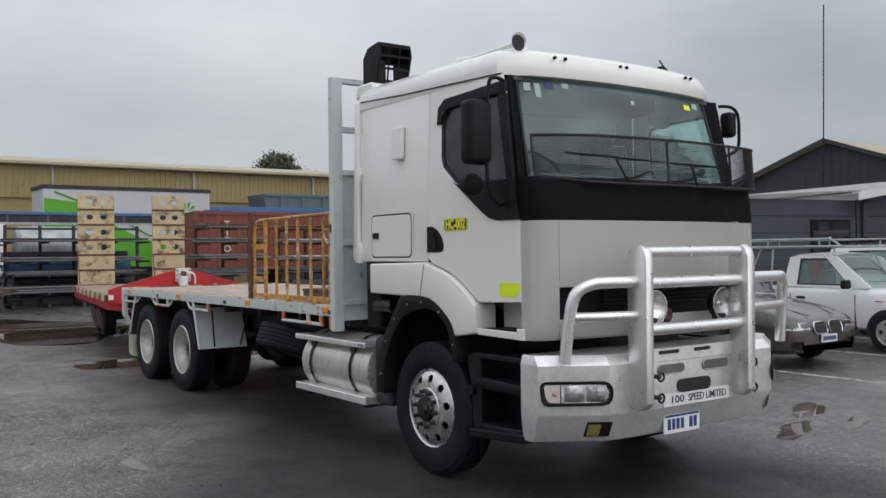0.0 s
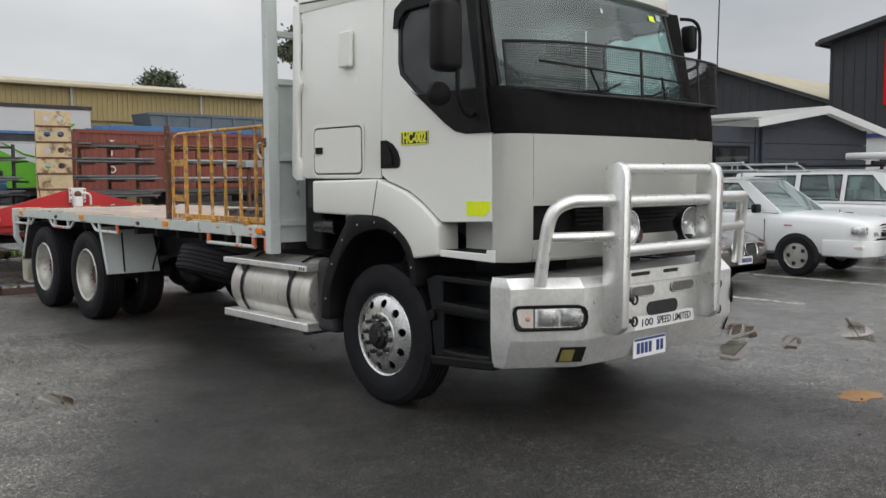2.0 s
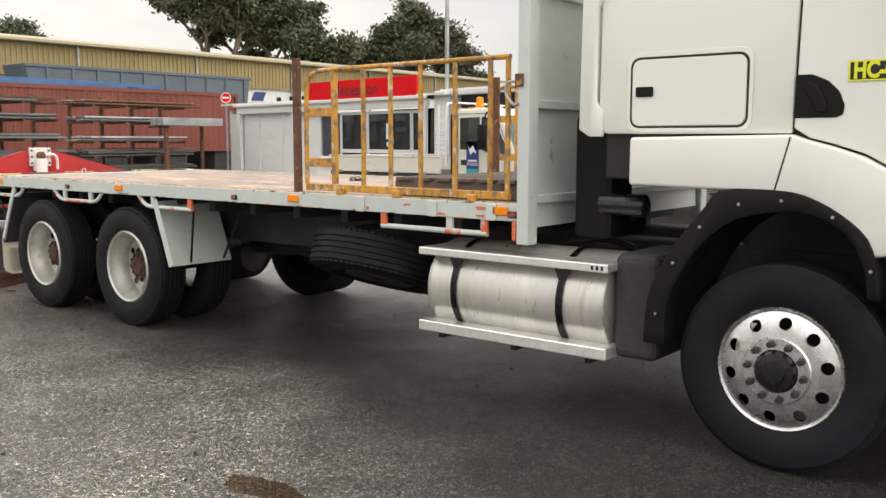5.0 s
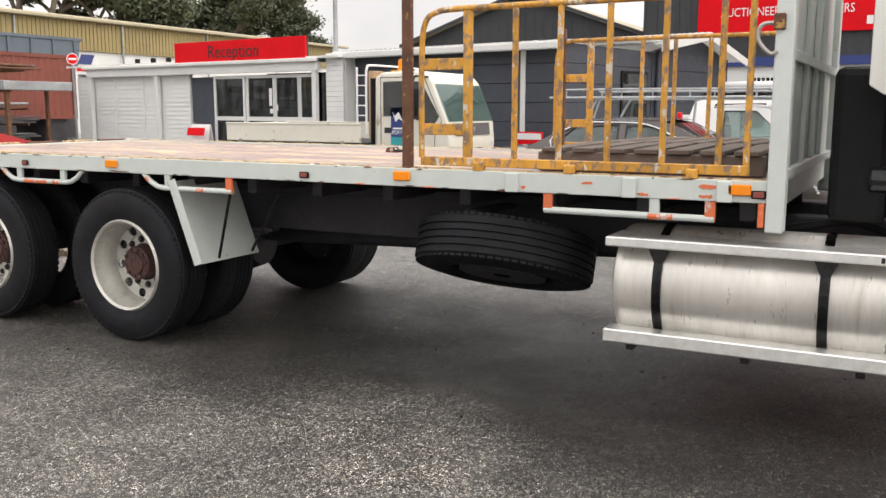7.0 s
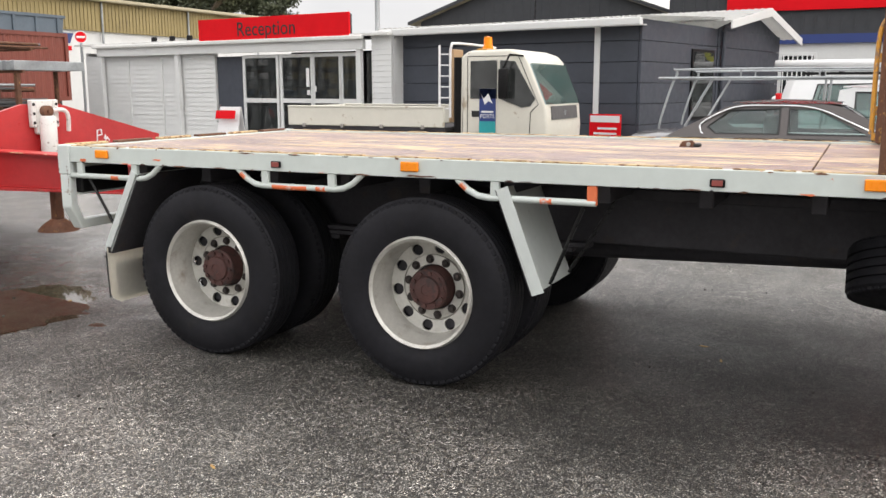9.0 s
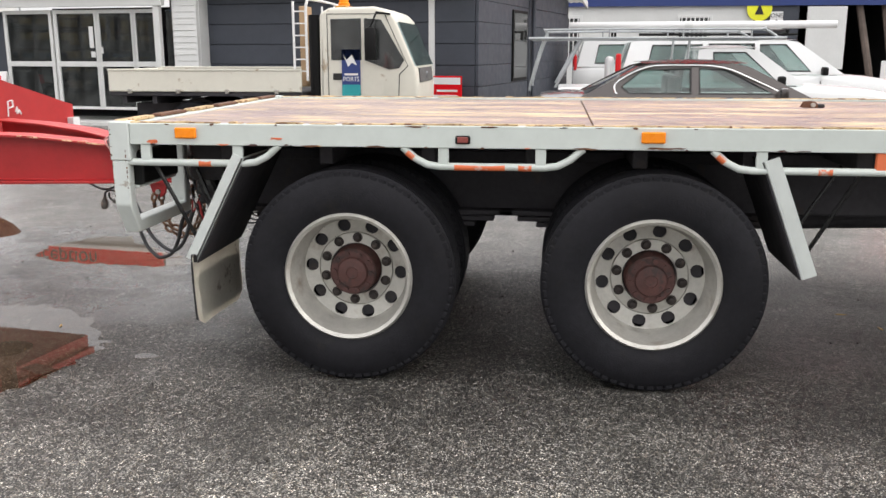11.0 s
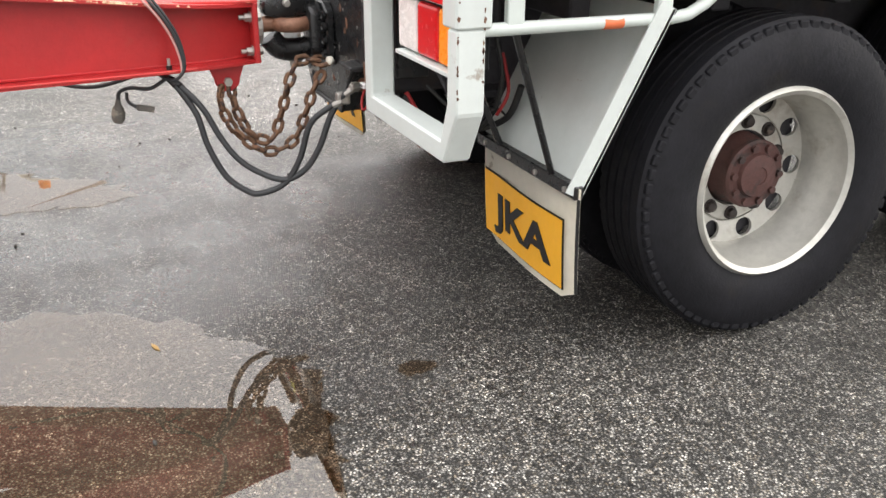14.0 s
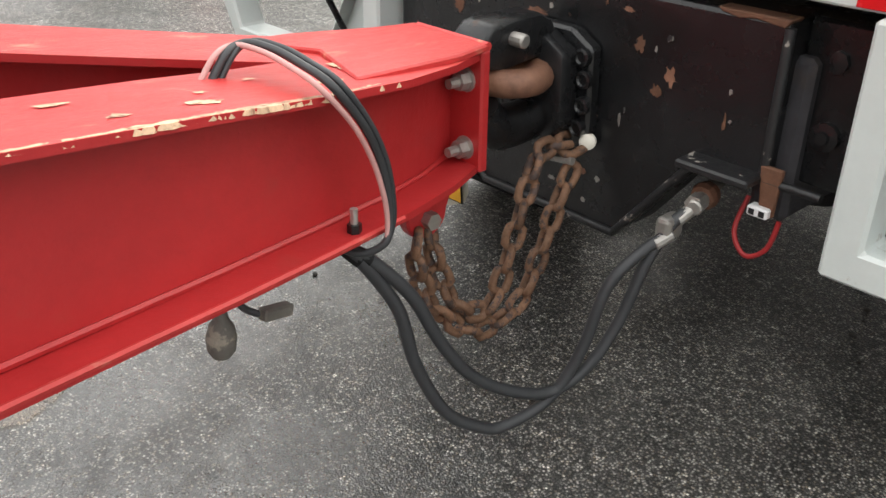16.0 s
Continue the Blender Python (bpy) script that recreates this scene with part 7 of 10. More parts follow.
def ramp(p, q, z0=1.06, z1=3.20):
    """A loading ramp stood on end between two plan points: six bent sheets with pairs of round holes."""
    p, q = Vector((*p, 0)), Vector((*q, 0))
    d = (q - p).normalized()
    w = (q - p).length
    hh = (z1 - z0) / 6
    first = None
    for k in range(6):
        m = facing((p.x, p.y, z0 + k * hh), d, UP)
        holes = [] if k < 2 else [[(w * c + 0.075 * math.cos(a), hh * 0.5 + 0.065 * math.sin(a)) for a in [2 * math.pi * i / 14 for i in range(14)]] for c in (0.32, 0.70)]
        bm = prism([(0, 0.018), (w, 0.018), (w, hh - 0.006), (0, hh - 0.006)], "z", 0.0, 0.016, 0.003, holes=holes, m=m)
        if first is None:
            first = part("loading_ramp", bm, RAMPC, trailer, "cream loading ramp with paired round holes")
        else:
            part("ramp_sheet", bm, RAMPC, first)
        part("ramp_rib", box(0, w, -0.02, 0.018, -0.03, 0.035, 0.004, None, m), RUSTY, first)
    for c in (0.03, w - 0.03):
        part("ramp_stile", box(c - 0.03, c + 0.03, 0, z1 - z0, -0.10, -0.002, 0.004, None, facing((p.x, p.y, z0), d, UP)), RAMPC, first)
    part("ramp_chain", cyl((p.x, p.y, z0 + 0.7), (p.x - 0.05, p.y - 0.35, z0 + 0.05), 0.012, 6), RUSTY, first)


ramp((0.08, 22.1), (0.88, 21.98))
ramp((1.75, 21.86), (2.50, 21.75))

# ---- chains, hoses and leads at the coupling ----
def chain(pts, name, label, link=0.062, wire=0.008):
    path = smooth_path(pts, 14)
    seg = [0.0]
    for a, b in zip(path, path[1:]):
        seg.append(seg[-1] + (b - a).length)
    step = link - 2.2 * wire
    n = int(seg[-1] / step)
    c = thing(name, path[0], label, "chain")

    def at(s):
        for i in range(len(path) - 1):
            if seg[i + 1] >= s:
                return path[i].lerp(path[i + 1], (s - seg[i]) / max(1e-6, seg[i + 1] - seg[i]))
        return path[-1]

    for k in range(n):
        s = (k + 0.5) * step
        p, d = at(s), (at(min(seg[-1], s + 0.01)) - at(max(0, s - 0.01))).normalized()
        side = d.cross(Vector((0.3, 0.2, 1))).normalized()
        up = d.cross(side).normalized()
        if k % 2:
            side, up = up, side
        a, w = link / 2 - wire, 0.013
        pts2 = []
        for j in range(12):
            ang = 2 * math.pi * j / 12
            ex = (a - w) * (1 if math.cos(ang) > 0 else -1) if abs(math.cos(ang)) > 0.1 else 0
            pts2.append(p + d * (ex + w * math.cos(ang)) + side * w * math.sin(ang) * 1.15)
        part("link", tube(pts2, wire, 7, closed=True), CHAINRUST, c, smooth=60)
    return c


chain([(-0.023, 14.155, 0.705), (-0.024, 14.160, 0.633), (-0.027, 14.114, 0.532), (-0.033, 14.017, 0.451), (-0.040, 13.913, 0.478), (-0.044, 13.856, 0.587), (-0.046, 13.822, 0.673), (-0.045, 13.765, 0.760)], "safety_chain", "rusty steel safety chain hanging between truck and trailer")
chain([(-0.010, 14.120, 0.705), (-0.020, 14.106, 0.608), (-0.030, 14.059, 0.517), (-0.035, 13.988, 0.498), (-0.038, 13.946, 0.595), (-0.040, 13.912, 0.704), (-0.035, 13.870, 0.775), (-0.028, 13.78, 0.765)], "safety_chain", "second rusty safety chain at the coupling")


def hose(name, pts, r, m, label, cat="hose"):
    return part(name, tube(smooth_path(pts, 8), r, 10), m, None, label, cat, smooth=60)


HOSES = [[(-0.03, 14.36, 0.765), (-0.062, 14.330, 0.750), (-0.080, 14.302, 0.726), (-0.103, 14.240, 0.649), (-0.121, 14.191, 0.545), (-0.141, 14.138, 0.465), (-0.166, 14.071, 0.413), (-0.196, 13.989, 0.385), (-0.222, 13.919, 0.421), (-0.242, 13.865, 0.507), (-0.256, 13.825, 0.617), (-0.271, 13.785, 0.687), (-0.287, 13.750, 0.714)],
         [(-0.02, 14.36, 0.765), (-0.055, 14.335, 0.752), (-0.075, 14.316, 0.728), (-0.095, 14.261, 0.628), (-0.105, 14.234, 0.514), (-0.124, 14.183, 0.400), (-0.149, 14.116, 0.343), (-0.166, 14.070, 0.334), (-0.196, 13.989, 0.371), (-0.217, 13.933, 0.464), (-0.231, 13.893, 0.589), (-0.255, 13.828, 0.649), (-0.276, 13.785, 0.672)]]
for pts, label in zip(HOSES, ("black rubber brake hose looping below the coupling", "second black brake hose looping below the coupling")):
    h = hose("brake_hose", pts, 0.0112, CABLE, label)
    a, b = Vector(pts[-2]), Vector(pts[-1])
    part("ferrule", cyl(a.lerp(b, 0.3), b, 0.0125, 12, 0.002), BOLT, h, "crimped steel ferrule")
    part("heat_sleeve", tube([Vector(p) for p in pts[1:3]], 0.0125, 10), BLACKPL, h, "black sleeve")
for k, (m, r) in enumerate(((CABLE, 0.0060), (PINKCABLE, 0.0042), (CABLE, 0.0048))):
    o = (0.0, 0.018, -0.014)[k]
    hose("trailer_lead", [(0.02, 14.50 + o, 0.99), (0.035, 14.45 + o, 1.045), (0.045, 14.41 + o, 1.055), (0.0, 14.392 + o, 1.052), (-0.06, 14.39 + o, 1.045), (-0.118, 14.385 + o, 1.030), (-0.128, 14.345 + o * 0.8, 0.972), (-0.124, 14.313 + o * 0.7, 0.910), (-0.121, 14.296 + o * 0.5, 0.85), (-0.119, 14.292 + o * 0.3, 0.80), (-0.118, 14.305, 0.770), (-0.09, 14.33, 0.752), (-0.04, 14.36, 0.762)], r, m, "faded pink electric lead draped over the drawbar" if k == 1 else "black electric lead draped over the drawbar", "cable")
hose("loose_lead", [(-0.05, 14.34, 0.755), (-0.02, 14.40, 0.715), (0.015, 14.46, 0.715), (0.022, 14.50, 0.70), (0.022, 14.505, 0.66)], 0.007, CABLE, "loose black lead with a plug end", "cable")
hose("loose_lead", [(0.05, 14.40, 0.76), (0.2, 14.60, 0.69), (0.35, 14.85, 0.74), (0.45, 15.1, 0.80)], 0.007, CABLE, "loose black lead slung under the drawbar", "cable")
tagged(part("lead_plug", lathe([(0.0, 0.0), (0.014, 0.002), (0.022, 0.014), (0.024, 0.036), (0.019, 0.056), (0.011, 0.068), (0.008, 0.085), (0.0, 0.085)], 16, along((0.022, 14.515, 0.592), (0.0, -0.1, 1.0))), DIRTGREY, smooth=40), "dirty grey rubber plug hanging from the lead", "plug")
con = tagged(part("lead_connector", box(-0.03, 0.03, -0.011, 0.011, -0.010, 0.010, 0.003, None, Matrix.Translation((0.012, 14.42, 0.640)) @ Matrix.Rotation(radians(-80), 4, "Z") @ Matrix.Rotation(radians(14), 4, "Y")), DIRTGREY), "dirty grey connector hanging from the lead", "plug")
part("connector_lead", tube(smooth_path([(0.02, 14.475, 0.70), (0.02, 14.475, 0.67), (0.016, 14.455, 0.650), (0.013, 14.44, 0.644)], 4), 0.006, 8), CABLE, con)
BARERED = mat("bare_worn_edge", (0.62, 0.42, 0.27), 0.6, var=0.3, scale=40, col2=(0.22, 0.09, 0.05), amount=0.35, mscale=60, edge=0.1)
rnd = random.Random(19)
EDGE = [(-0.0885, 14.236, 0.998), (-0.1135, 14.396, 1.014), (-0.134, 14.556, 1.034), (-0.167, 14.895, 1.068), (-0.235, 15.5, 1.086)]
for k in range(64):
    i = rnd.randrange(4)
    u, ln, h = rnd.random(), rnd.uniform(0.006, 0.035), rnd.uniform(0.002, 0.006)
    a, b = Vector(EDGE[i]), Vector(EDGE[i + 1])
    p, d = a.lerp(b, u), (b - a).normalized()
    q = [p + d * ln * math.cos(w) * rnd.uniform(0.5, 1.1) + Vector((rnd.uniform(0.3, 1) * h * 1.5 * math.sin(w), 0, 0)) for w in [2 * math.pi * j / 9 for j in range(9)]]
    t = B()
    f = t.faces.new([t.verts.new(v + Vector((0.004, 0, 0.0006))) for v in q])
    g = bmesh.ops.extrude_face_region(t, geom=[f])
    for v in [v for v in g["geom"] if isinstance(v, bmesh.types.BMVert)]:
        v.co += Vector((-0.002, 0, -h - 0.002))
    part("worn_chip", t, BARERED, trailer)
for k in range(12):
    i = rnd.randrange(3)
    p = Vector(EDGE[i]).lerp(Vector(EDGE[i + 1]), rnd.random()) + Vector((rnd.uniform(0.02, 0.15), 0, 0.0004))
    r = rnd.uniform(0.004, 0.016)
    slope = (EDGE[i + 1][2] - EDGE[i][2]) / (EDGE[i + 1][1] - EDGE[i][1])
    q = [(r * math.cos(w) * rnd.uniform(0.3, 1), r * 2.2 * math.sin(w) * rnd.uniform(0.3, 1)) for w in [2 * math.pi * j / 11 for j in range(11)]]
    t = B()
    t.faces.new([t.verts.new(p + Vector((x, y, slope * y + 0.0006))) for x, y in q])
    part("worn_patch", t, BARERED, trailer)
WELD = [(0.045, 14.035), (0.005, 14.13), (-0.022, 14.24), (-0.045, 14.40), (-0.065, 14.56), (-0.098, 14.9), (-0.195, 15.92)]
part("weld_bead", tube([(x - 0.008, y, 0.793) for x, y in WELD], 0.006, 6), REDPAINT, trailer)
part("flange_edge", tube([(x - 0.070, y + 0.004, 0.784) for x, y in WELD[2:]], 0.0055, 6), REDTOP, trailer, "flange edge with worn paint")

# ---- buildings and yard behind ----
NAVY = mat("dark_blue_cladding", (0.045, 0.052, 0.068), 0.6, var=0.08, scale=3)
DARKCLAD = mat("charcoal_cladding", (0.035, 0.038, 0.043), 0.65, var=0.08, scale=2)
OFFWHITE = mat("white_weatherboard", (0.66, 0.67, 0.66), 0.55, var=0.05, scale=3)
ROOFWHITE = mat("white_roof_sheet", (0.66, 0.66, 0.64), 0.5, var=0.08, scale=2, col2=(0.42, 0.40, 0.36), amount=0.2, mscale=2, edge=0.2)
BEIGEROOF = mat("beige_roof_sheet", (0.40, 0.35, 0.24), 0.6, var=0.08, scale=1)
YELLOWWALL = mat("yellow_ochre_cladding", (0.30, 0.235, 0.105), 0.65, var=0.12, scale=0.6, col2=(0.20, 0.155, 0.08), amount=0.25, mscale=0.7, edge=0.2)
REDSIGN = mat("red_sign_face", (0.66, 0.006, 0.012), 0.6, var=0.05, spec=0.12)
CONTRED = mat("container_red_oxide", (0.19, 0.050, 0.034), 0.6, var=0.14, scale=1.5, col2=(0.16, 0.06, 0.04), amount=0.2, mscale=2, edge=0.2)
GALV = mat("galvanised_steel", (0.36, 0.38, 0.39), 0.45, metal=0.5, var=0.25, scale=5)
WEEDGREEN = mat("fresh_green_leaf", (0.09, 0.24, 0.035), 0.5, var=0.2, scale=12)
STOCKDULL = mat("dull_steel_stock", (0.12, 0.122, 0.125), 0.5, metal=0.3, var=0.25, scale=6)
BLUESTEEL = mat("blue_steel", (0.05, 0.14, 0.30), 0.5, var=0.2, scale=3)
GREENP = mat("green_panel", (0.10, 0.36, 0.02), 0.5, var=0.06)
CURTAIN = mat("white_curtain_side", (0.50, 0.51, 0.53), 0.55, var=0.05, scale=1)
# near-black tones stand in for the shade inside bays, workshop and office
DARKROOM = mat("shaded_interior", (0.02, 0.02, 0.022), 0.9, var=0.2)
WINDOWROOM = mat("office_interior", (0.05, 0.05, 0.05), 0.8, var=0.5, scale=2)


def boards(name, x, y0, y1, z0, z1, pitch, material, parent, proud=0.012):
    """Lapped boards on a wall that faces local -x."""
    k = 0
    z = z0
    while z < z1 - 0.02:
        zt = min(z + pitch, z1)
        part(name, prism([(x, z), (x - proud, z), (x - proud * 0.35, zt - 0.004), (x, zt - 0.004)], "y", y0, y1), material, parent)
        z, k = z + pitch, k + 1


# reception office
FRAME[0] = pose(13.3, 20.1, 0, 0, 0, -8)
rec = thing("reception_office", (2, 4, 0), "small white weatherboard reception office with a red sign", "building")
part("slab", box(-0.5, 5, -1.0, 10.4, 0, 0.06), ROOFWHITE, rec)
part("wall", box(0.10, 0.2, 4.85, 10.3, 0.06, 2.5), OFFWHITE, rec)
boards("weatherboard", 0.10, 6.25, 9.35, 0.1, 2.5, 0.125, OFFWHITE, rec, 0.02)
boards("weatherboard", 0.10, 4.85, 6.10, 0.1, 2.5, 0.125, OFFWHITE, rec, 0.02)
boards("weatherboard", 0.10, 9.5, 10.3, 0.1, 2.5, 0.125, OFFWHITE, rec, 0.02)
boards("weatherboard", 0.06, -0.97, -0.40, 0.1, 2.9, 0.125, OFFWHITE, rec, 0.02)
for y in (8.35, 6.95):
    part("shutter_stile", box(0.05, 0.09, y - 0.03, y + 0.03, 0.1, 2.4), OFFWHITE, rec)
part("end_wall", box(0.1, 4.5, 10.2, 10.3, 0.06, 2.6), OFFWHITE, rec)
part("back_wall", box(4.4, 4.5, -1, 10.3, 0.06, 2.6), OFFWHITE, rec)
part("side_wall", box(0.1, 4.5, -1.0, -0.92, 0.06, 2.9), OFFWHITE, rec)
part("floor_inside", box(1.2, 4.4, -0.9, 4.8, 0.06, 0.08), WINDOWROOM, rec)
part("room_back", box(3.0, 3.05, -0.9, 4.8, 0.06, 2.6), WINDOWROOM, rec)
for y in (9.42, 6.16, -0.10):
    part("veranda_post", box(-0.09, 0.03, y - 0.07, y + 0.07, 0, 2.5, 0.006), OFFWHITE, rec)
part("fascia_beam", box(-0.12, 0.02, -0.25, 9.5, 2.48, 2.70, 0.006), OFFWHITE, rec)
part("gutter", box(-0.22, -0.10, -0.3, 9.6, 2.70, 2.80, 0.02), ROOFWHITE, rec)
part("roof", prism([(-0.15, 2.78), (4.8, 3.0), (4.8, 3.06), (-0.15, 2.84)], "y", -1.0, 10.5), ROOFWHITE, rec)
part("door", box(0.14, 0.18, 3.85, 4.82, 0.1, 2.4), NAVY, rec, "dark blue door standing open")
part("door_handle", box(0.10, 0.14, 4.72, 4.78, 1.05, 1.15, 0.01), CHROME, rec)
for y0, y1 in ((2.63, 3.76), (1.49, 2.47), (0.59, 1.41), (-0.0, 0.52)):
    w = part("window", prism([(y0 - 0.06, 0.3), (y1 + 0.06, 0.3), (y1 + 0.06, 2.42), (y0 - 0.06, 2.42)], "x", 0.06, 0.13, 0.004, holes=[[(y0 + 0.02, 1.33), (y1 - 0.02, 1.33), (y1 - 0.02, 2.34), (y0 + 0.02, 2.34)], [(y0 + 0.02, 0.36), (y1 - 0.02, 0.36), (y1 - 0.02, 1.22), (y0 + 0.02, 1.22)]]), OFFWHITE, rec, "white framed window")
    for z0, z1 in ((1.32, 2.35), (0.35, 1.23)):
        g = part("pane", box(0.095, 0.10, y0 + 0.01, y1 - 0.01, z0, z1), DARKGLASS, w)
        g.visible_shadow = False
for y, z, h in ((1.62, 1.62, 0.45), (1.40, 1.5, 0.14), (1.60, 1.42, 0.12)):
    part("notice", box(0.085, 0.094, y - 0.05, y + 0.05, z, z + h), PLATEWHITE, rec)
part("corner_window", box(0.06, 0.12, -0.38, -0.24, 0.4, 2.4), DARKGLASS, rec)
sgn = part("sign_board", box(-0.16, -0.10, 0.10, 5.15, 2.78, 3.34, 0.004), REDSIGN, rec, "red sign board lettered Reception")
part("sign_letters", words("Reception", 0.50, facing((-0.165, 2.75, 3.04), SIDE, UP), 0.003, 1.95), INKBLACK, sgn, "black letters Reception")
part("sign_back", box(-0.09, -0.04, 0.10, 5.15, 2.80, 3.30), DARKCLAD, sgn)
for y in (7.35, 6.6, 5.9):
    part("roof_vent", box(0.2, 0.32, y, y + 0.14, 2.85, 3.0, 0.02), BLACKPL, rec)
FRAME[0] = Matrix()

# dark blue shed
FRAME[0] = pose(12.4, 13.3, 0, 0, 0, -12)
shed = thing("blue_shed", (4, 3, 0), "dark blue-grey panel clad shed with a white corrugated roof", "building")
for k in range(7):
    z0, z1 = 0.05 + 0.41 * k, 0.05 + 0.41 * k + 0.40
    part("wall_panel", box(0.0, 0.06, -0.05, 6.25, z0, min(z1, 2.9), 0.006), NAVY, shed)
    part("wall_panel", box(0.0, 4.0, -0.12, -0.06, z0, min(z1, 2.95), 0.006), NAVY, shed)
    part("wall_panel", box(4.02, 8.55, -0.14, -0.08, z0, min(z1, 2.95), 0.006), NAVY, shed)
part("wall_core", box(0.06, 8.5, -0.08, 6.2, 0, 2.85), DARKCLAD, shed)
part("gable_panel", prism([(4.02, 2.92), (8.6, 2.85), (6.3, 3.42)], "y", -0.13, -0.09), NAVY, shed)
for y in (0.83, 6.15):
    part("cover_strip", box(-0.03, 0.01, y - 0.06, y + 0.06, 0, 2.8, 0.004), OFFWHITE, shed)
part("gutter", box(-0.40, -0.24, -0.25, 6.3, 2.76, 2.92, 0.03, seg=2), OFFWHITE, shed)
part("soffit", box(-0.25, 0.02, -0.2, 6.3, 2.78, 2.80), OFFWHITE, shed)


def corrugated(x0, z0, x1, z1, y0, y1, pitch=0.16, amp=0.012):
    """A roof sheet whose ribs run up the slope."""
    n = int(abs(y1 - y0) / pitch * 4)
    rows = []
    for i in range(n + 1):
        y = y0 + (y1 - y0) * i / n
        o = amp * math.sin(i * math.pi / 2 + 0.4)
        rows.append([(x0, y, z0 + o), (x1, y, z1 + o)])
    return sheet(rows, 0.01)


part("roof_sheet", corrugated(-0.33, 2.94, 4.1, 3.16, -0.30, 6.4), ROOFWHITE, shed, smooth=60)
part("roof_sheet", corrugated(3.6, 3.06, 6.3, 3.50, -0.55, 6.4), ROOFWHITE, shed, smooth=60)
part("roof_sheet", corrugated(9.0, 2.86, 6.3, 3.50, -0.55, 6.4), ROOFWHITE, shed, smooth=60)
part("barge_board", prism([(3.6, 2.88), (3.6, 3.06), (6.3, 3.50), (9.0, 2.88), (9.0, 2.68), (6.3, 3.30)], "y", -0.60, -0.56, 0.004), OFFWHITE, shed)
part("shed_window", box(2.50, 3.78, -0.16, -0.12, 0.9, 2.42, 0.01), BLACKPL, shed, "dark shed window")
part("window_pane", box(2.56, 3.72, -0.165, -0.161, 0.96, 2.36), DARKGLASS, shed)
part("downpipe", tube([(4.6, -0.30, 2.92), (4.26, -0.22, 2.92), (4.20, -0.2, 2.85), (4.20, -0.2, 0.1)], 0.045, 8), NAVY, shed)
info = tagged(part("information_board", box(-0.32, -0.28, 0.12, 0.80, 0.35, 1.08, 0.005), REDSIGN), "red and white information board leaning on the shed", "sign")
part("board_header", box(-0.325, -0.32, 0.14, 0.78, 0.92, 1.05), PLATEWHITE, info)
for k in range(4):
    part("text_bar", box(-0.325, -0.32, 0.20, 0.70 - 0.08 * (k % 2), 0.48 + 0.10 * k, 0.52 + 0.10 * k), PLATEWHITE, info)
FRAME[0] = Matrix()
ab = tagged(part("a_board", prism([(-0.28, 0.0), (0.0, 1.12), (0.03, 1.12), (0.25, 0.0), (0.22, 0.0), (0.015, 1.06), (-0.25, 0.0)], "y", 23.6, 24.25, m=Matrix.Translation((13.4, 0, 0))), PLATEWHITE), "white and red folding notice board outside the office", "sign")
part("board_header", prism([(13.165, 0.82), (13.215, 1.02), (13.21, 1.03), (13.16, 0.83)], "y", 23.62, 24.23), REDSIGN, ab)

# charcoal gabled building
gab = thing("gabled_warehouse", (45, 21.5, 0), "charcoal clad gabled warehouse with a beige roof", "building")
part("gable_wall", prism([(16.2, 0), (26.7, 0), (26.7, 4.35), (21.45, 6.2), (16.2, 4.35)], "x", 30.0, 30.3), DARKCLAD, gab)
part("side_wall", box(30.3, 62, 16.2, 16.4, 0, 4.35), DARKCLAD, gab)
part("far_wall", box(30.3, 62, 26.5, 26.7, 0, 4.35), DARKCLAD, gab)
for k in range(26):
    y = 16.5 + 0.4 * k
    part("cladding_rib", box(29.988, 30.0, y, y + 0.06, 0, 4.35 + (1 - abs(y - 21.45) / 5.25) * 1.75), DARKCLAD, gab)
part("roof", prism([(15.8, 4.20), (21.45, 6.20), (27.1, 4.20), (27.1, 4.32), (21.45, 6.34), (15.8, 4.32)], "x", 29.7, 62.5), BEIGEROOF, gab)
part("barge_board", prism([(15.75, 4.20), (21.45, 6.22), (27.15, 4.20), (27.15, 4.34), (21.45, 6.36), (15.75, 4.34)], "x", 29.64, 29.69), DARKCLAD, gab)
part("aerial_mast", cyl((29.6, 21.45, 2.5), (29.6, 21.3, 11.9), 0.028, 8), BLACKMET, gab, "thin aerial mast")

# tall auction building
auc = thing("auction_building", (36, 2, 0), "tall charcoal clad building with a red banner over white walls", "building")
UPPER = lambda y: 6.5 + 0.25 * (15.8 - y) if y > 3 else 9.7 - 0.25 * (3 - y)
part("upper_wall", prism([(15.8, 3.3), (15.8, 6.5), (3, 9.7), (-16, 4.95), (-16, 3.3)], "x", 28.0, 46), DARKCLAD, auc)
for k in range(80):
    y = -15.9 + 0.4 * k
    part("cladding_rib", box(27.965, 28.0, y, y + 0.07, 3.5, UPPER(y) - 0.05), DARKCLAD, auc)
for k in range(22):
    x = 28.3 + 0.8 * k
    part("end_rib", box(x, x + 0.08, 15.8, 15.83, 3.5, 6.48), DARKCLAD, auc)
part("roof_edge", prism([(16.05, 6.46), (3, 9.72), (-16.5, 4.85), (-16.5, 5.0), (3, 9.90), (16.05, 6.63)], "x", 27.5, 46.3), DARKCLAD, auc)
part("eave_gutter", box(27.5, 46.3, 16.0, 16.16, 6.42, 6.58, 0.02), DARKCLAD, auc)
part("blue_band", box(27.90, 28.0, -16, 15.75, 3.05, 3.35), INKBLUE, auc)
part("white_wall", box(28.05, 28.3, 4.9, 15.7, 0, 3.05), OFFWHITE, auc)
part("end_white_wall", box(28.3, 46, 15.5, 15.7, 0, 3.3), DARKCLAD, auc)
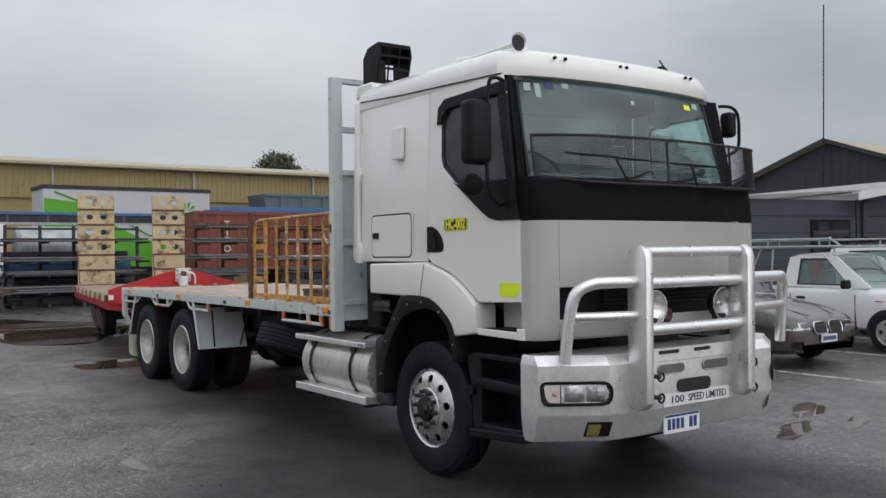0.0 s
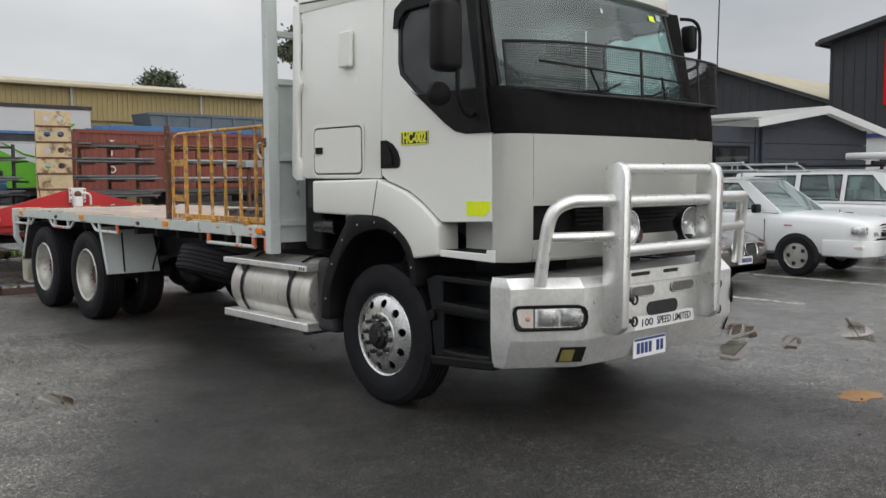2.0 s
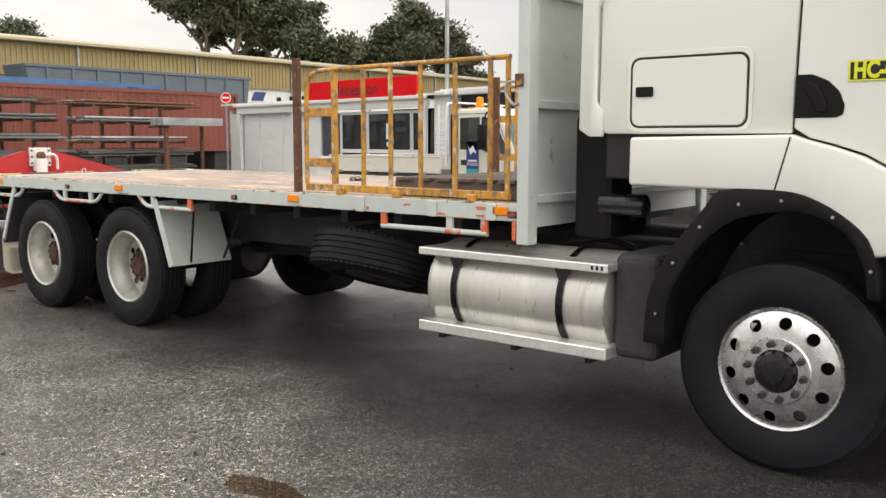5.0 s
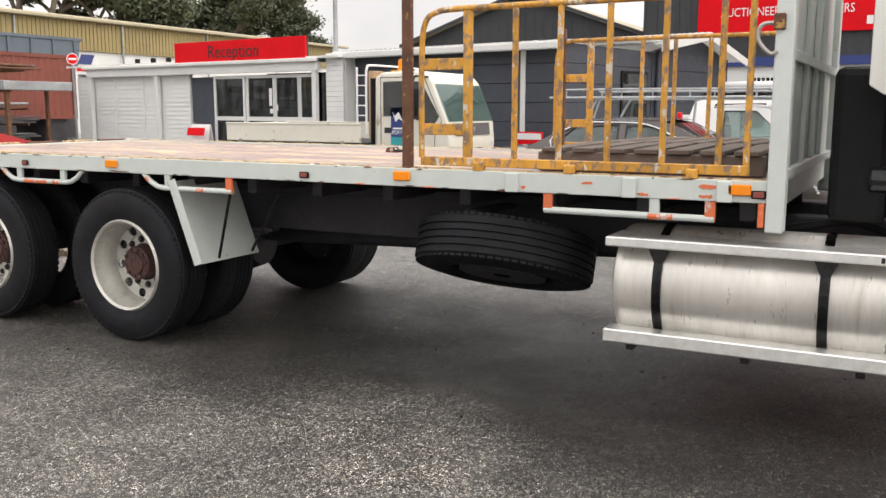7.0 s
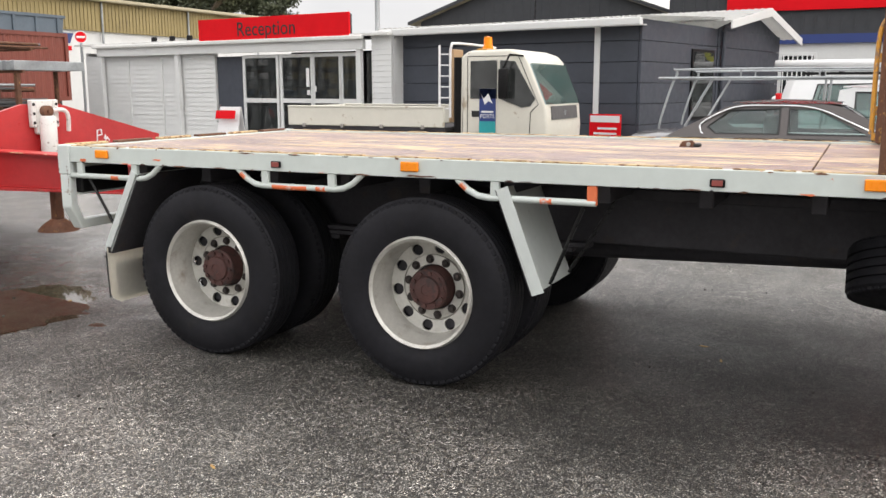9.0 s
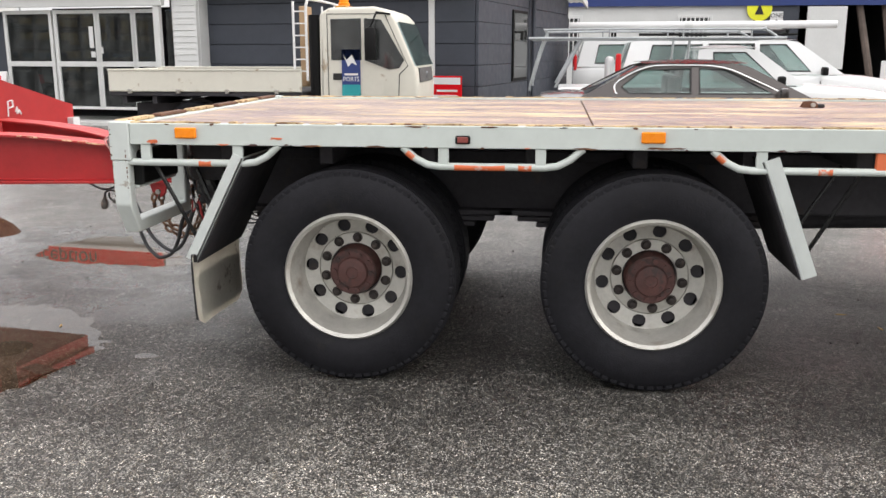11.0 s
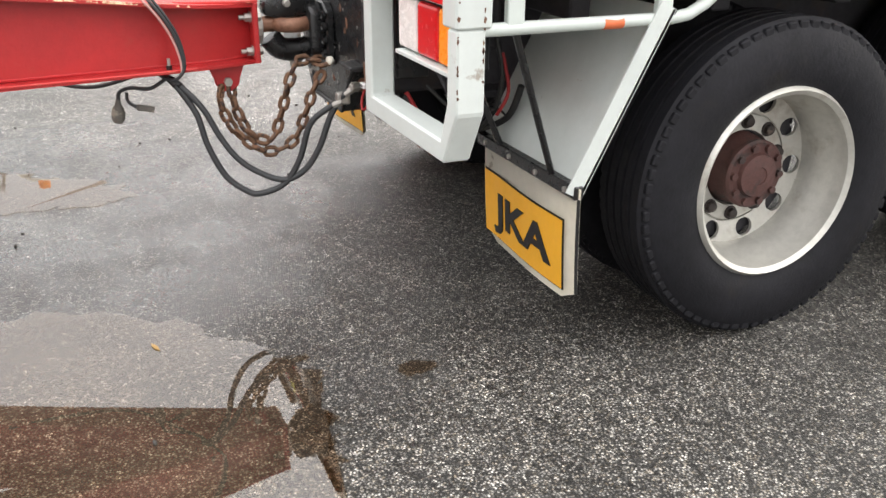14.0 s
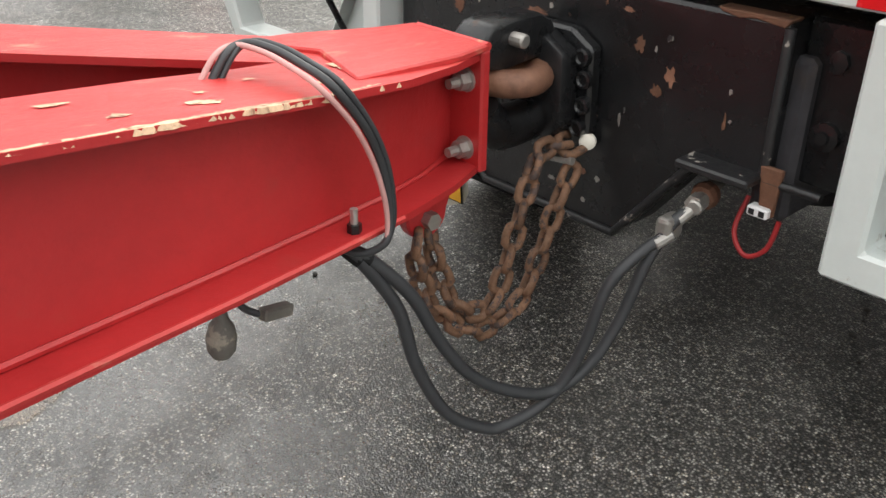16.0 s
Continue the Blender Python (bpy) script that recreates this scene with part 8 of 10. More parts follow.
part("dark_wall", box(28.0, 28.3, -16, -0.2, 0, 3.05), NAVY, auc)
part("pier", box(28.0, 28.4, 3.4, 4.9, 0, 3.05), NAVY, auc)
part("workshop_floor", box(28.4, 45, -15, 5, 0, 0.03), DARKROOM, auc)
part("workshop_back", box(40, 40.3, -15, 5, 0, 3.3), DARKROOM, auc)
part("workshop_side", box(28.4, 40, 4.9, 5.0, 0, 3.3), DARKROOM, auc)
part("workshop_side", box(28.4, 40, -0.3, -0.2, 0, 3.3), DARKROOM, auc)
ban = part("red_banner", box(27.86, 27.95, -3.0, 13.8, 4.15, 6.5, 0.01), REDSIGN, auc, "red banner with white lettering")
part("banner_letters", words("AUCTIONEERS AND VALUERS", 0.42, facing((27.85, 10.85, 4.88), SIDE, UP), 0.003, 4.3), PLATEWHITE, ban, "white letters")
for k in range(3):
    part("lettering_bar", box(27.845, 27.858, 7.6 + 0.26 * k, 7.8 + 0.26 * k, 4.35, 4.62), PLATEWHITE, ban)
for y in (11.4, 6.9):
    w = part("barred_window", box(28.0, 28.06, y - 0.6, y + 0.6, 1.2, 2.75, 0.01), OFFWHITE, auc, "white window with security bars")
    part("pane", box(27.985, 27.998, y - 0.5, y + 0.5, 1.3, 2.65), DARKGLASS, w)
    for k in range(7):
        part("bar", cyl((27.95, y - 0.45 + 0.15 * k, 1.25), (27.95, y - 0.45 + 0.15 * k, 2.7), 0.02, 6), PLATEWHITE, w)
for y, z, wd, h, m in ((4.15, 2.25, 0.42, 0.6, PLATEWHITE), (-1.15, 2.3, 0.5, 0.85, PLATEWHITE), (-2.1, 2.3, 0.5, 0.65, PLATEWHITE), (-1.55, 1.55, 0.5, 0.6, SIGNYEL), (-2.2, 1.55, 0.5, 0.6, PLATEWHITE)):
    s = tagged(part("wall_sign", box(27.96, 27.99, y - wd / 2, y + wd / 2, z, z + h, 0.003), m), "yellow warning sign on the dark wall" if m is SIGNYEL else "white sign on the dark wall", "sign")
    if m is PLATEWHITE and h > 0.5 and wd < 0.55 and y > -1.5:
        part("sign_word", words("ONE WAY" if wd > 0.45 else "ONE", 0.2, facing((27.955, y, z + h - 0.14), SIDE, UP), 0.002), INKBLACK, s)
        part("arrow", prism([(y, z + 0.34), (y + 0.10, z + 0.22), (y + 0.03, z + 0.22), (y + 0.03, z + 0.06), (y - 0.03, z + 0.06), (y - 0.03, z + 0.22), (y - 0.10, z + 0.22)], "x", 27.95, 27.958), INKBLACK, s)
    else:
        part("symbol", prism(arc(y, z + h * 0.6, 0.15, 0, 350, 20), "x", 27.95, 27.958), REDSIGN if m is PLATEWHITE and y < -2.15 else INKBLACK, s)
rs = tagged(part("round_sign", lathe([(0, 0), (0.42, 0), (0.42, 0.03), (0, 0.03)], 28, along((27.95, 4.75, 2.95), (-1, 0, 0))), SIGNYEL), "round yellow sign with a black symbol", "sign")
part("symbol", prism([(4.6, 2.75), (4.9, 2.75), (4.75, 3.12)], "x", 27.905, 27.915), INKBLACK, rs)
tagged(part("white_panel", box(27.7, 27.75, 1.9, 3.2, 0.9, 3.0, 0.01), OFFWHITE), "white sheet panel leaning by the workshop door", "panel")
for y, l in ((0.9, 0.5), (0.2, 0.35)):
    tagged(part("leaning_beam", cyl((27.5, y, 0), (28.3, y + l, 3.3), 0.12, 8), WEATHERED), "mossy timber beam leaning in the doorway", "beam")
bar = tagged(part("barrier_board", box(26.9, 26.95, -0.4, 0.9, 0.0, 1.2, 0.01), PLATEWHITE), "red and white barrier board by the doorway", "barrier")
part("red_half", box(26.885, 26.898, -0.38, 0.88, 0.17, 0.6), REDSIGN, bar)
tagged(part("bollard", lathe([(0.09, 0), (0.09, 1.25), (0.05, 1.32), (0, 1.33)], 14, Matrix.Translation((26.6, -0.65, 0))), ORANGEPAINT), "orange plastic bollard by the workshop door", "bollard")
BINGREEN = mat("bin_green", (0.03, 0.09, 0.04), 0.5)
for y in (-1.35, -2.1):
    bn = thing("wheelie_bin", (26.9, y, 0), "dark green wheelie bin against the wall", "bin", "wheelie bins")
    part("body", prism([(y - 0.24, 0.05), (y + 0.24, 0.05), (y + 0.29, 0.95), (y - 0.29, 0.95)], "x", 26.6, 27.2, 0.02), BINGREEN, bn)
    part("lid", box(26.55, 27.25, y - 0.31, y + 0.31, 0.96, 1.04, 0.02), BINGREEN, bn)
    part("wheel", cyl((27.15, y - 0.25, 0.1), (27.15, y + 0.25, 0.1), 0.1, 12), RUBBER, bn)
# boat on a trailer
boat = thing("dinghy_on_trailer", (24, -5, 0), "white aluminium dinghy on a galvanised trailer", "boat")
part("hull", prism([(-7.4, 0.55), (-4.6, 0.62), (-3.6, 1.25), (-3.9, 1.3), (-7.4, 1.2)], "x", 23.3, 24.9, 0.15, seg=2), PLATEWHITE, boat)
part("gunwale", prism([(-7.45, 1.2), (-3.7, 1.29), (-3.7, 1.34), (-7.45, 1.26)], "x", 23.25, 24.95, 0.02), GALV, boat)
part("trailer_frame", tube([(23.6, -7, 0.45), (23.6, -4.3, 0.45), (24.1, -2.9, 0.5), (24.6, -4.3, 0.45), (24.6, -7, 0.45)], 0.04, 8), GALV, boat)
for x in (23.15, 25.05):
    part("trailer_wheel", lathe([(0.16, -0.09), (0.3, -0.09), (0.33, 0), (0.3, 0.09), (0.16, 0.09)], 20, along((x, -5.6, 0.33), (1, 0, 0))), RUBBER, boat)
part("boat_rail", tube([(23.5, -4.0, 1.3), (23.7, -3.6, 1.75), (24.1, -3.4, 1.8), (24.6, -3.6, 1.75), (24.8, -4.0, 1.3)], 0.02, 6), GALV, boat)

# ochre warehouse along the back
war = thing("ochre_warehouse", (15, 58, 0), "long ochre corrugated warehouse with open bays", "building")
for k in range(13):
    x0 = -42 + 8 * k
    part("wall_band", box(x0, x0 + 7.97, 53.0, 53.2, 5.05, 6.9), YELLOWWALL, war)
    bm = B()
    for j in range(26):
        x = x0 + 0.3 * j
        box(x, x + 0.12, 52.96, 53.0, 5.05, 6.9, 0, bm)
    part("wall_ribs", bm, YELLOWWALL, war, kind="stuff")
    if k in (4, 6, 8):
        # black slab painted as the shade deep in the open bay
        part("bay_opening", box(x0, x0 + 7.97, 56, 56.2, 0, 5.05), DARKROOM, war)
        part("bay_beam", box(x0, x0 + 7.97, 52.9, 53.1, 4.80, 5.05), YELLOWP, war)
        part("roller_box", box(x0 + 0.5, x0 + 7.4, 53.5, 54.0, 4.0, 4.8), DARKCLAD, war)
    else:
        part("lower_wall", box(x0, x0 + 7.97, 53.15, 53.35, 0, 5.05), OFFWHITE if k > 8 else YELLOWWALL, war)
    part("downpipe", cyl((x0 + 7.98, 52.9, 0), (x0 + 7.98, 52.9, 6.9), 0.07, 8), GALV, war)
part("gutter", box(-43, 64, 52.5, 52.95, 6.85, 7.05, 0.04), BEIGEROOF, war)
part("roof", prism([(52.6, 7.03), (60, 8.0), (68, 7.03), (68, 6.9), (52.6, 6.95)], "x", -43, 64), BEIGEROOF, war)

# red container on blocks, with steel on its roof
cont = thing("shipping_container", (15, 38.2, 1.1), "red oxide forty foot shipping container with white letters", "container")
FRAME[0] = Matrix.Translation((-0.78, 1.0, 0)) @ Matrix.Diagonal((1.04, 1, 1, 1))
bm = B()
for k in range(40):
    x = 9.05 + 0.30 * k
    prism([(x, 37.0), (x + 0.06, 36.965), (x + 0.15, 36.965), (x + 0.21, 37.0), (x + 0.30, 37.0), (x + 0.30, 37.02), (x, 37.02)], "z", 1.25, 3.55, 0, bm)
part("corrugated_side", bm, CONTRED, cont, kind="stuff")
part("corrugated_end", box(9.02, 9.05, 37.0, 39.4, 1.2, 3.6), CONTRED, cont)
part("far_side", box(9.05, 21.2, 39.36, 39.4, 1.2, 3.6), CONTRED, cont)
part("far_end", box(21.15, 21.2, 37.0, 39.4, 1.2, 3.6), CONTRED, cont)
part("roof_panel", box(9.0, 21.2, 36.98, 39.42, 3.60, 3.66), CONTRED, cont)
part("floor_panel", box(9.0, 21.2, 36.98, 39.42, 1.10, 1.2), CONTRED, cont)
for x in (8.98, 21.08):
    part("corner_post", box(x, x + 0.14, 36.94, 37.08, 1.1, 3.7), CONTRED, cont)
part("top_rail", box(9, 21.2, 36.94, 37.0, 3.55, 3.7), CONTRED, cont)
part("bottom_rail", box(9, 21.2, 36.94, 37.0, 1.1, 1.26), CONTRED, cont)
for k, ch in enumerate("TITO"):
    part("container_letter", words(ch, 0.42, facing((10.45, 36.955, 3.12 - 0.36 * k), (1, 0, 0), UP), 0.004), PLATEWHITE, cont)
for x in (10, 13, 17, 20):
    tagged(part("support_block", box(x, x + 0.8, 37.1, 39.2, 0, 1.1), DARKCH), "dark steel stand under the container", "stand", "container stands")
for k in range(7):
    tagged(part("blue_beam", box(10.2 + 0.5 * (k % 3), 16 + 0.7 * (k % 4), 37.3 + 0.28 * k, 37.45 + 0.28 * k, 3.68 + 0.10 * (k % 2), 3.86 + 0.10 * (k % 2), 0.01), BLUESTEEL), "blue steel beam lying on the container roof", "beam", "blue beams")
FRAME[0] = Matrix()
SLATE = mat("slate_blue_steel", (0.10, 0.13, 0.16), 0.6, var=0.12, scale=1.5, col2=(0.07, 0.08, 0.09), amount=0.25, mscale=1.5, edge=0.3)
slate = thing("slate_bin", (22, 47, 3.7), "long slate blue steel bin stacked behind the container", "bin")
part("body", prism([(15.7, 3.7), (28.4, 3.7), (28.6, 5.08), (15.4, 5.14)], "y", 46.0, 48.2, 0.02), SLATE, slate)
part("top_rim", box(15.35, 28.65, 45.93, 46.0, 5.0, 5.15, 0.01), SLATE, slate)
for k in range(10):
    part("side_rib", box(16.4 + 1.3 * k, 16.55 + 1.3 * k, 45.92, 46.0, 3.72, 5.0, 0.01), SLATE, slate)
tagged(part("bin_stand", box(15.8, 28.3, 46.2, 48.0, 0, 3.7), DARKCH), "dark stack under the slate bin", "stand")


# a weed in the seal beside the trailer wheels
wd = thing("weed", (0.55, 20.2, 0), "small bright green weed growing through the asphalt", "weed")
rnd = random.Random(3)
for k in range(16):
    a, ln, up = rnd.uniform(0, 2 * math.pi), rnd.uniform(0.08, 0.17), rnd.uniform(0.06, 0.20)
    c, sn = math.cos(a), math.sin(a)
    part("leaf", sheet([[(0.55 + c * ln * u - sn * w * g, 20.2 + sn * ln * u + c * w * g, up * (1.6 * u - 0.7 * u * u) + 0.003) for g in (-1, 1)] for u, w in ((0.05, 0.006), (0.4, 0.022), (0.75, 0.026), (1.0, 0.004))], 0.001), WEEDGREEN, wd)


# racks of steel
def rack(x0, x1, y, levels, label, top=2.8, steel=RUSTY):
    r = thing("steel_rack", ((x0 + x1) / 2, y, 0), label, "rack", "racks of steel stock")
    n = max(2, round((x1 - x0 - 0.8) / 1.3))
    for i in range(n + 1):
        x = x0 + 0.4 + (x1 - x0 - 0.8) * i / n
        part("rack_post", box(x - 0.05, x + 0.05, y + 0.70, y + 0.82, 0, top, 0.01), steel, r)
        part("rack_foot", box(x - 0.06, x + 0.06, y - 0.8, y + 0.8, 0, 0.12, 0.01), steel, r)
        for z in levels:
            part("rack_arm", box(x - 0.035, x + 0.035, y - 0.75, y + 0.75, z - 0.07, z, 0.01), steel, r)
    part("rack_tie", box(x0 + 0.4, x1 - 0.4, y + 0.72, y + 0.78, top - 0.16, top - 0.08), steel, r)
    rnd = random.Random(int(x0 * 10))
    for j, z in enumerate(levels):
        kind = rnd.choice(("pipes", "bars", "bundle"))
        m = RUSTY if j == len(levels) - 1 else rnd.choice((GALV, GALV, STOCKDULL) if steel is RUSTY else (STOCKDULL, STOCKDULL, GALV))
        a, b = x0 + rnd.uniform(-0.5, 0.2), x1 + rnd.uniform(-0.7, 0.5)
        rows = 3 if j < 2 else 2
        if kind == "pipes":
            for k in range(7 * rows):
                d = rnd.uniform(0.028, 0.045)
                yy, zz = y - 0.68 + 0.19 * (k % 7) + 0.02 * (k // 7), z + d + 0.085 * (k // 7)
                part("steel_length", cyl((a + rnd.uniform(0, 0.6), yy, zz), (b - rnd.uniform(0, 0.9), yy, zz), d, 8), rnd.choice((m, m, STOCKDULL)), r)
        elif kind == "bars":
            for k in range(5 * rows):
                yy, zz = y - 0.70 + 0.28 * (k % 5), z + 0.085 * (k // 5)
                part("steel_length", box(a + rnd.uniform(0, 0.6), b - rnd.uniform(0, 1.0), yy, yy + 0.15, zz, zz + rnd.uniform(0.03, 0.08), 0.006), rnd.choice((m, m, RUSTY, STOCKDULL)), r)
        else:
            for k in range(6 * rows):
                yy, zz = y - 0.70 + 0.22 * (k % 6), z + 0.062 * (k // 6)
                part("steel_length", box(a + rnd.uniform(0, 0.4), b - rnd.uniform(0, 0.8), yy, yy + 0.17, zz, zz + 0.05, 0.004), rnd.choice((m, STOCKDULL, DARKCH)), r)


rack(6.0, 8.85, 31, (0.55, 1.05, 1.62, 2.2, 2.72), "rusty rack loaded with galvanised steel lengths", 3.0)
rack(9.5, 13.7, 31.5, (0.6, 1.08, 1.55, 2.18, 2.70), "rusty rack loaded with galvanised steel lengths", 3.0)
rack(-6.5, 0.5, 33, (0.5, 1.0, 1.5, 2.2), "long rack loaded with steel lengths", 2.9, DARKCH)
rack(0.2, 5.6, 34, (0.5, 1.1, 1.6, 2.3), "long rack loaded with steel lengths", 2.9, DARKCH)
rack(-14, -7, 32, (0.5, 1.0, 1.7), "long rack loaded with steel lengths", 2.6, DARKCH)
for x0, x1, y, seed in ((-15.5, -7.2, 33.6, 4), (-6.3, 0.2, 34.3, 5), (0.6, 5.5, 35.2, 6)):
    st = thing("steel_stack", ((x0 + x1) / 2, y, 0), "low dark stack of steel beams behind the racks", "stack", "stacks of beams")
    rnd = random.Random(seed)
    for j in range(8):
        for k in range(3):
            a, b = x0 + rnd.uniform(0, 0.8), x1 - rnd.uniform(0, 0.8)
            part("beam", box(a, b, y + 0.32 * k, y + 0.32 * k + 0.28, 0.02 + 0.25 * j, 0.02 + 0.25 * j + rnd.uniform(0.16, 0.24), 0.01), rnd.choice((DARKCH, DARKCH, STOCKDULL, BLUESTEEL)), st)
rs2 = thing("rack_canopy", (0, 34, 0), "dark steel crane beam over the racks", "beam")
part("blue_edge", box(-16, 7.0, 34.96, 35.0, 3.30, 3.40), BLUESTEEL, rs2)
for k in range(17):
    part("web_stiffener", box(-15.5 + 1.35 * k, -15.45 + 1.35 * k, 34.97, 35.0, 3.02, 3.30), STOCKDULL, rs2)
part("canopy_beam", box(-16, 7.0, 35.0, 35.2, 2.98, 3.36), DARKCH, rs2)
part("canopy_edge", box(-16, 7.0, 34.95, 35.0, 2.94, 3.02), GALV, rs2)
for x in (-14, -8, -2, 4, 6.8):
    part("canopy_post", box(x, x + 0.2, 35.0, 35.2, 0, 2.98), DARKCH, rs2)
sr = thing("short_rack", (12.4, 29.2, 0), "rusty cantilever rack with galvanised bars", "rack")
part("rack_post", box(11.42, 11.54, 29.2, 29.32, 0, 2.05, 0.01), RUSTY, sr)
part("rack_post", box(13.30, 13.40, 29.9, 30.0, 0, 2.05, 0.01), RUSTY, sr)
part("rack_arm", box(11.44, 11.52, 29.0, 30.2, 1.98, 2.05, 0.01), RUSTY, sr)
part("rack_arm", box(11.42, 11.95, 29.22, 29.30, 1.52, 1.60, 0.01), RUSTY, sr)
for k in range(5):
    part("galvanised_bar", box(11.25 + 0.04 * k, 13.55 - 0.05 * (k % 3), 29.05 + 0.2 * k, 29.21 + 0.2 * k, 2.052, 2.30 - 0.02 * (k % 2), 0.01), GALV, sr)

# white curtain-sided truck with a green swoosh
cst = thing("curtain_sided_trailer", (7.6, 45, 0), "white curtain-sided trailer with a bright green swoosh", "trailer")
part("curtain", box(3.7, 11.6, 44.0, 46.5, 1.25, 4.95, 0.05), CURTAIN, cst)
part("top_rail", box(3.65, 11.65, 43.95, 46.5, 4.95, 5.1), DARKCH, cst)
part("swoosh", prism([(3.75, 1.3), (11.5, 1.3), (11.5, 2.0), (9.5, 2.25), (8.0, 2.7), (6.8, 3.3), (5.4, 4.3), (3.75, 4.5)], "y", 43.985, 43.998), GREENP, cst)
part("swoosh_line", tube([(4.2, 43.98, 4.8), (6.5, 43.98, 3.9), (8.5, 43.98, 2.8), (11.4, 43.98, 2.2)], 0.04, 6), GREENP, cst)
bm = B()
for k in range(10):
    a = 2 * math.pi * k / 10
    prism([(0.12, 0.0), (0.42, 0.10), (0.55, 0.0), (0.40, -0.05)], "y", 43.975, 43.99, 0, bm, m=Matrix.Translation((10.4, 0, 3.95)) @ Matrix.Translation((0, 43.98, 0)) @ Matrix.Rotation(a, 4, "Y") @ Matrix.Translation((0, -43.98, 0)))
part("rosette", bm, GREENP, cst)
part("word_bars", box(9.9, 10.5, 43.975, 43.99, 2.75, 3.05), GREENP, cst)
part("word_bars", box(10.65, 11.2, 43.975, 43.99, 2.75, 3.05), GREENP, cst)
part("chassis", box(3.8, 11.6, 44.3, 46.2, 0.9, 1.25), DARKCH, cst)
for x in (4.6, 9.6, 10.8):
    part("trailer_wheel", cyl((x, 43.95, 0.5), (x, 46.5, 0.5), 0.5, 20), RUBBER, cst)
FRAME[0] = Matrix.Translation((1.7, 0, 0.3))
cabt = thing("tanker_body", (1.0, 41, 0), "grey tank and white cab parked behind the racks", "truck")
part("tank_shell", cyl((0.2, 40.5, 2.0), (3.4, 40.5, 2.0), 0.75, 24, 0.15), GALV, cabt, smooth=40)
part("tank_cradle", box(-2.4, 3.4, 40.0, 41.0, -0.3, 1.3), DARKCH, cabt)
part("white_cab", box(-2.4, -0.3, 39.5, 41.5, 0.7, 2.9, 0.15, seg=2), PLATEWHITE, cabt, smooth=40)
part("cab_window", box(-2.2, -0.9, 39.48, 39.5, 1.8, 2.6), DARKGLASS, cabt)

FRAME[0] = Matrix()
# sign poles and lamp pole
tagged(part("lamp_pole", cyl((14.4, 20.15, 0), (14.4, 20.15, 7.3), 0.06, 10), GALV), "grey steel lamp pole behind the office", "lamp pole")
ne = thing("no_entry_sign", (14.6, 30.2, 0), "round red no entry sign on a grey pole", "sign")
part("pole", cyl((14.6, 30.2, 0), (14.6, 30.2, 3.25), 0.04, 8), GALV, ne)
part("disc", lathe([(0, 0), (0.165, 0), (0.165, 0.02), (0, 0.02)], 24, along((14.55, 30.15, 3.06), (-0.65, -0.76, 0))), REDSIGN, ne)
part("disc_bar", box(-0.115, 0.115, -0.030, 0.030, 0.022, 0.03, 0, None, facing((14.55, 30.15, 3.06), (0.76, -0.65, 0), UP)), PLATEWHITE, ne)
part("disc_rim", tube([Vector((14.55 + 0.76 * 0.165 * math.cos(a) - 0.65 * 0.022, 30.15 - 0.65 * 0.165 * math.cos(a) - 0.76 * 0.022, 3.06 + 0.165 * math.sin(a))) for a in [2 * math.pi * k / 24 for k in range(24)]], 0.012, 5, closed=True), PLATEWHITE, ne)
part("wall_logo", prism([(34.5, 4.25), (35.5, 4.25), (35.8, 4.85), (34.8, 4.85)], "y", 53.10, 53.14), INKBLUE, war, "blue painted panel")
part("wall_logo", box(34.4, 35.6, 53.10, 53.14, 3.82, 4.08), REDSIGN, war, "red painted panel")

# ---- parked vehicles ----
CARWHITE = mat("white_car_paint", (0.74, 0.75, 0.75), 0.25, var=0.02, coat=0.3, uneven=0.02)
CARBRONZE = mat("bronze_grey_car_paint", (0.064, 0.054, 0.050), 0.24, metal=0.45, var=0.03, coat=0.8, uneven=0.02)
TRUCKCREAM = mat("cream_truck_paint", (0.66, 0.64, 0.56), 0.4, var=0.05, scale=2, col2=(0.40, 0.33, 0.24), amount=0.1, mscale=5)
TEALP = mat("teal_panel", (0.01, 0.30, 0.32), 0.5)


def road_wheel(name, parent, x, y, r, w, side, paint=None):
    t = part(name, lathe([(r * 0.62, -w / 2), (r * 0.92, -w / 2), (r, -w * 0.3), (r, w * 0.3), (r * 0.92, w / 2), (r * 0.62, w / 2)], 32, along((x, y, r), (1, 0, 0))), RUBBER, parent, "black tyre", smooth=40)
    rim = lathe([(r * 0.62, -side * -w * 0.45), (r * 0.58, side * w * 0.30), (r * 0.25, side * w * 0.36), (0, side * w * 0.40)], 28, along((x, y, r), (1, 0, 0)))
    part("rim", rim, paint or RIMGREY, t, smooth=40)
    for k in range(5):
        a = 2 * math.pi * k / 5
        part("spoke_gap", lathe([(0, 0), (r * 0.10, 0), (r * 0.10, 0.01), (0, 0.01)], 10, along((x + side * w * 0.34, y + r * 0.40 * math.cos(a), r + r * 0.40 * math.sin(a)), (side, 0, 0))), SEAL, t)


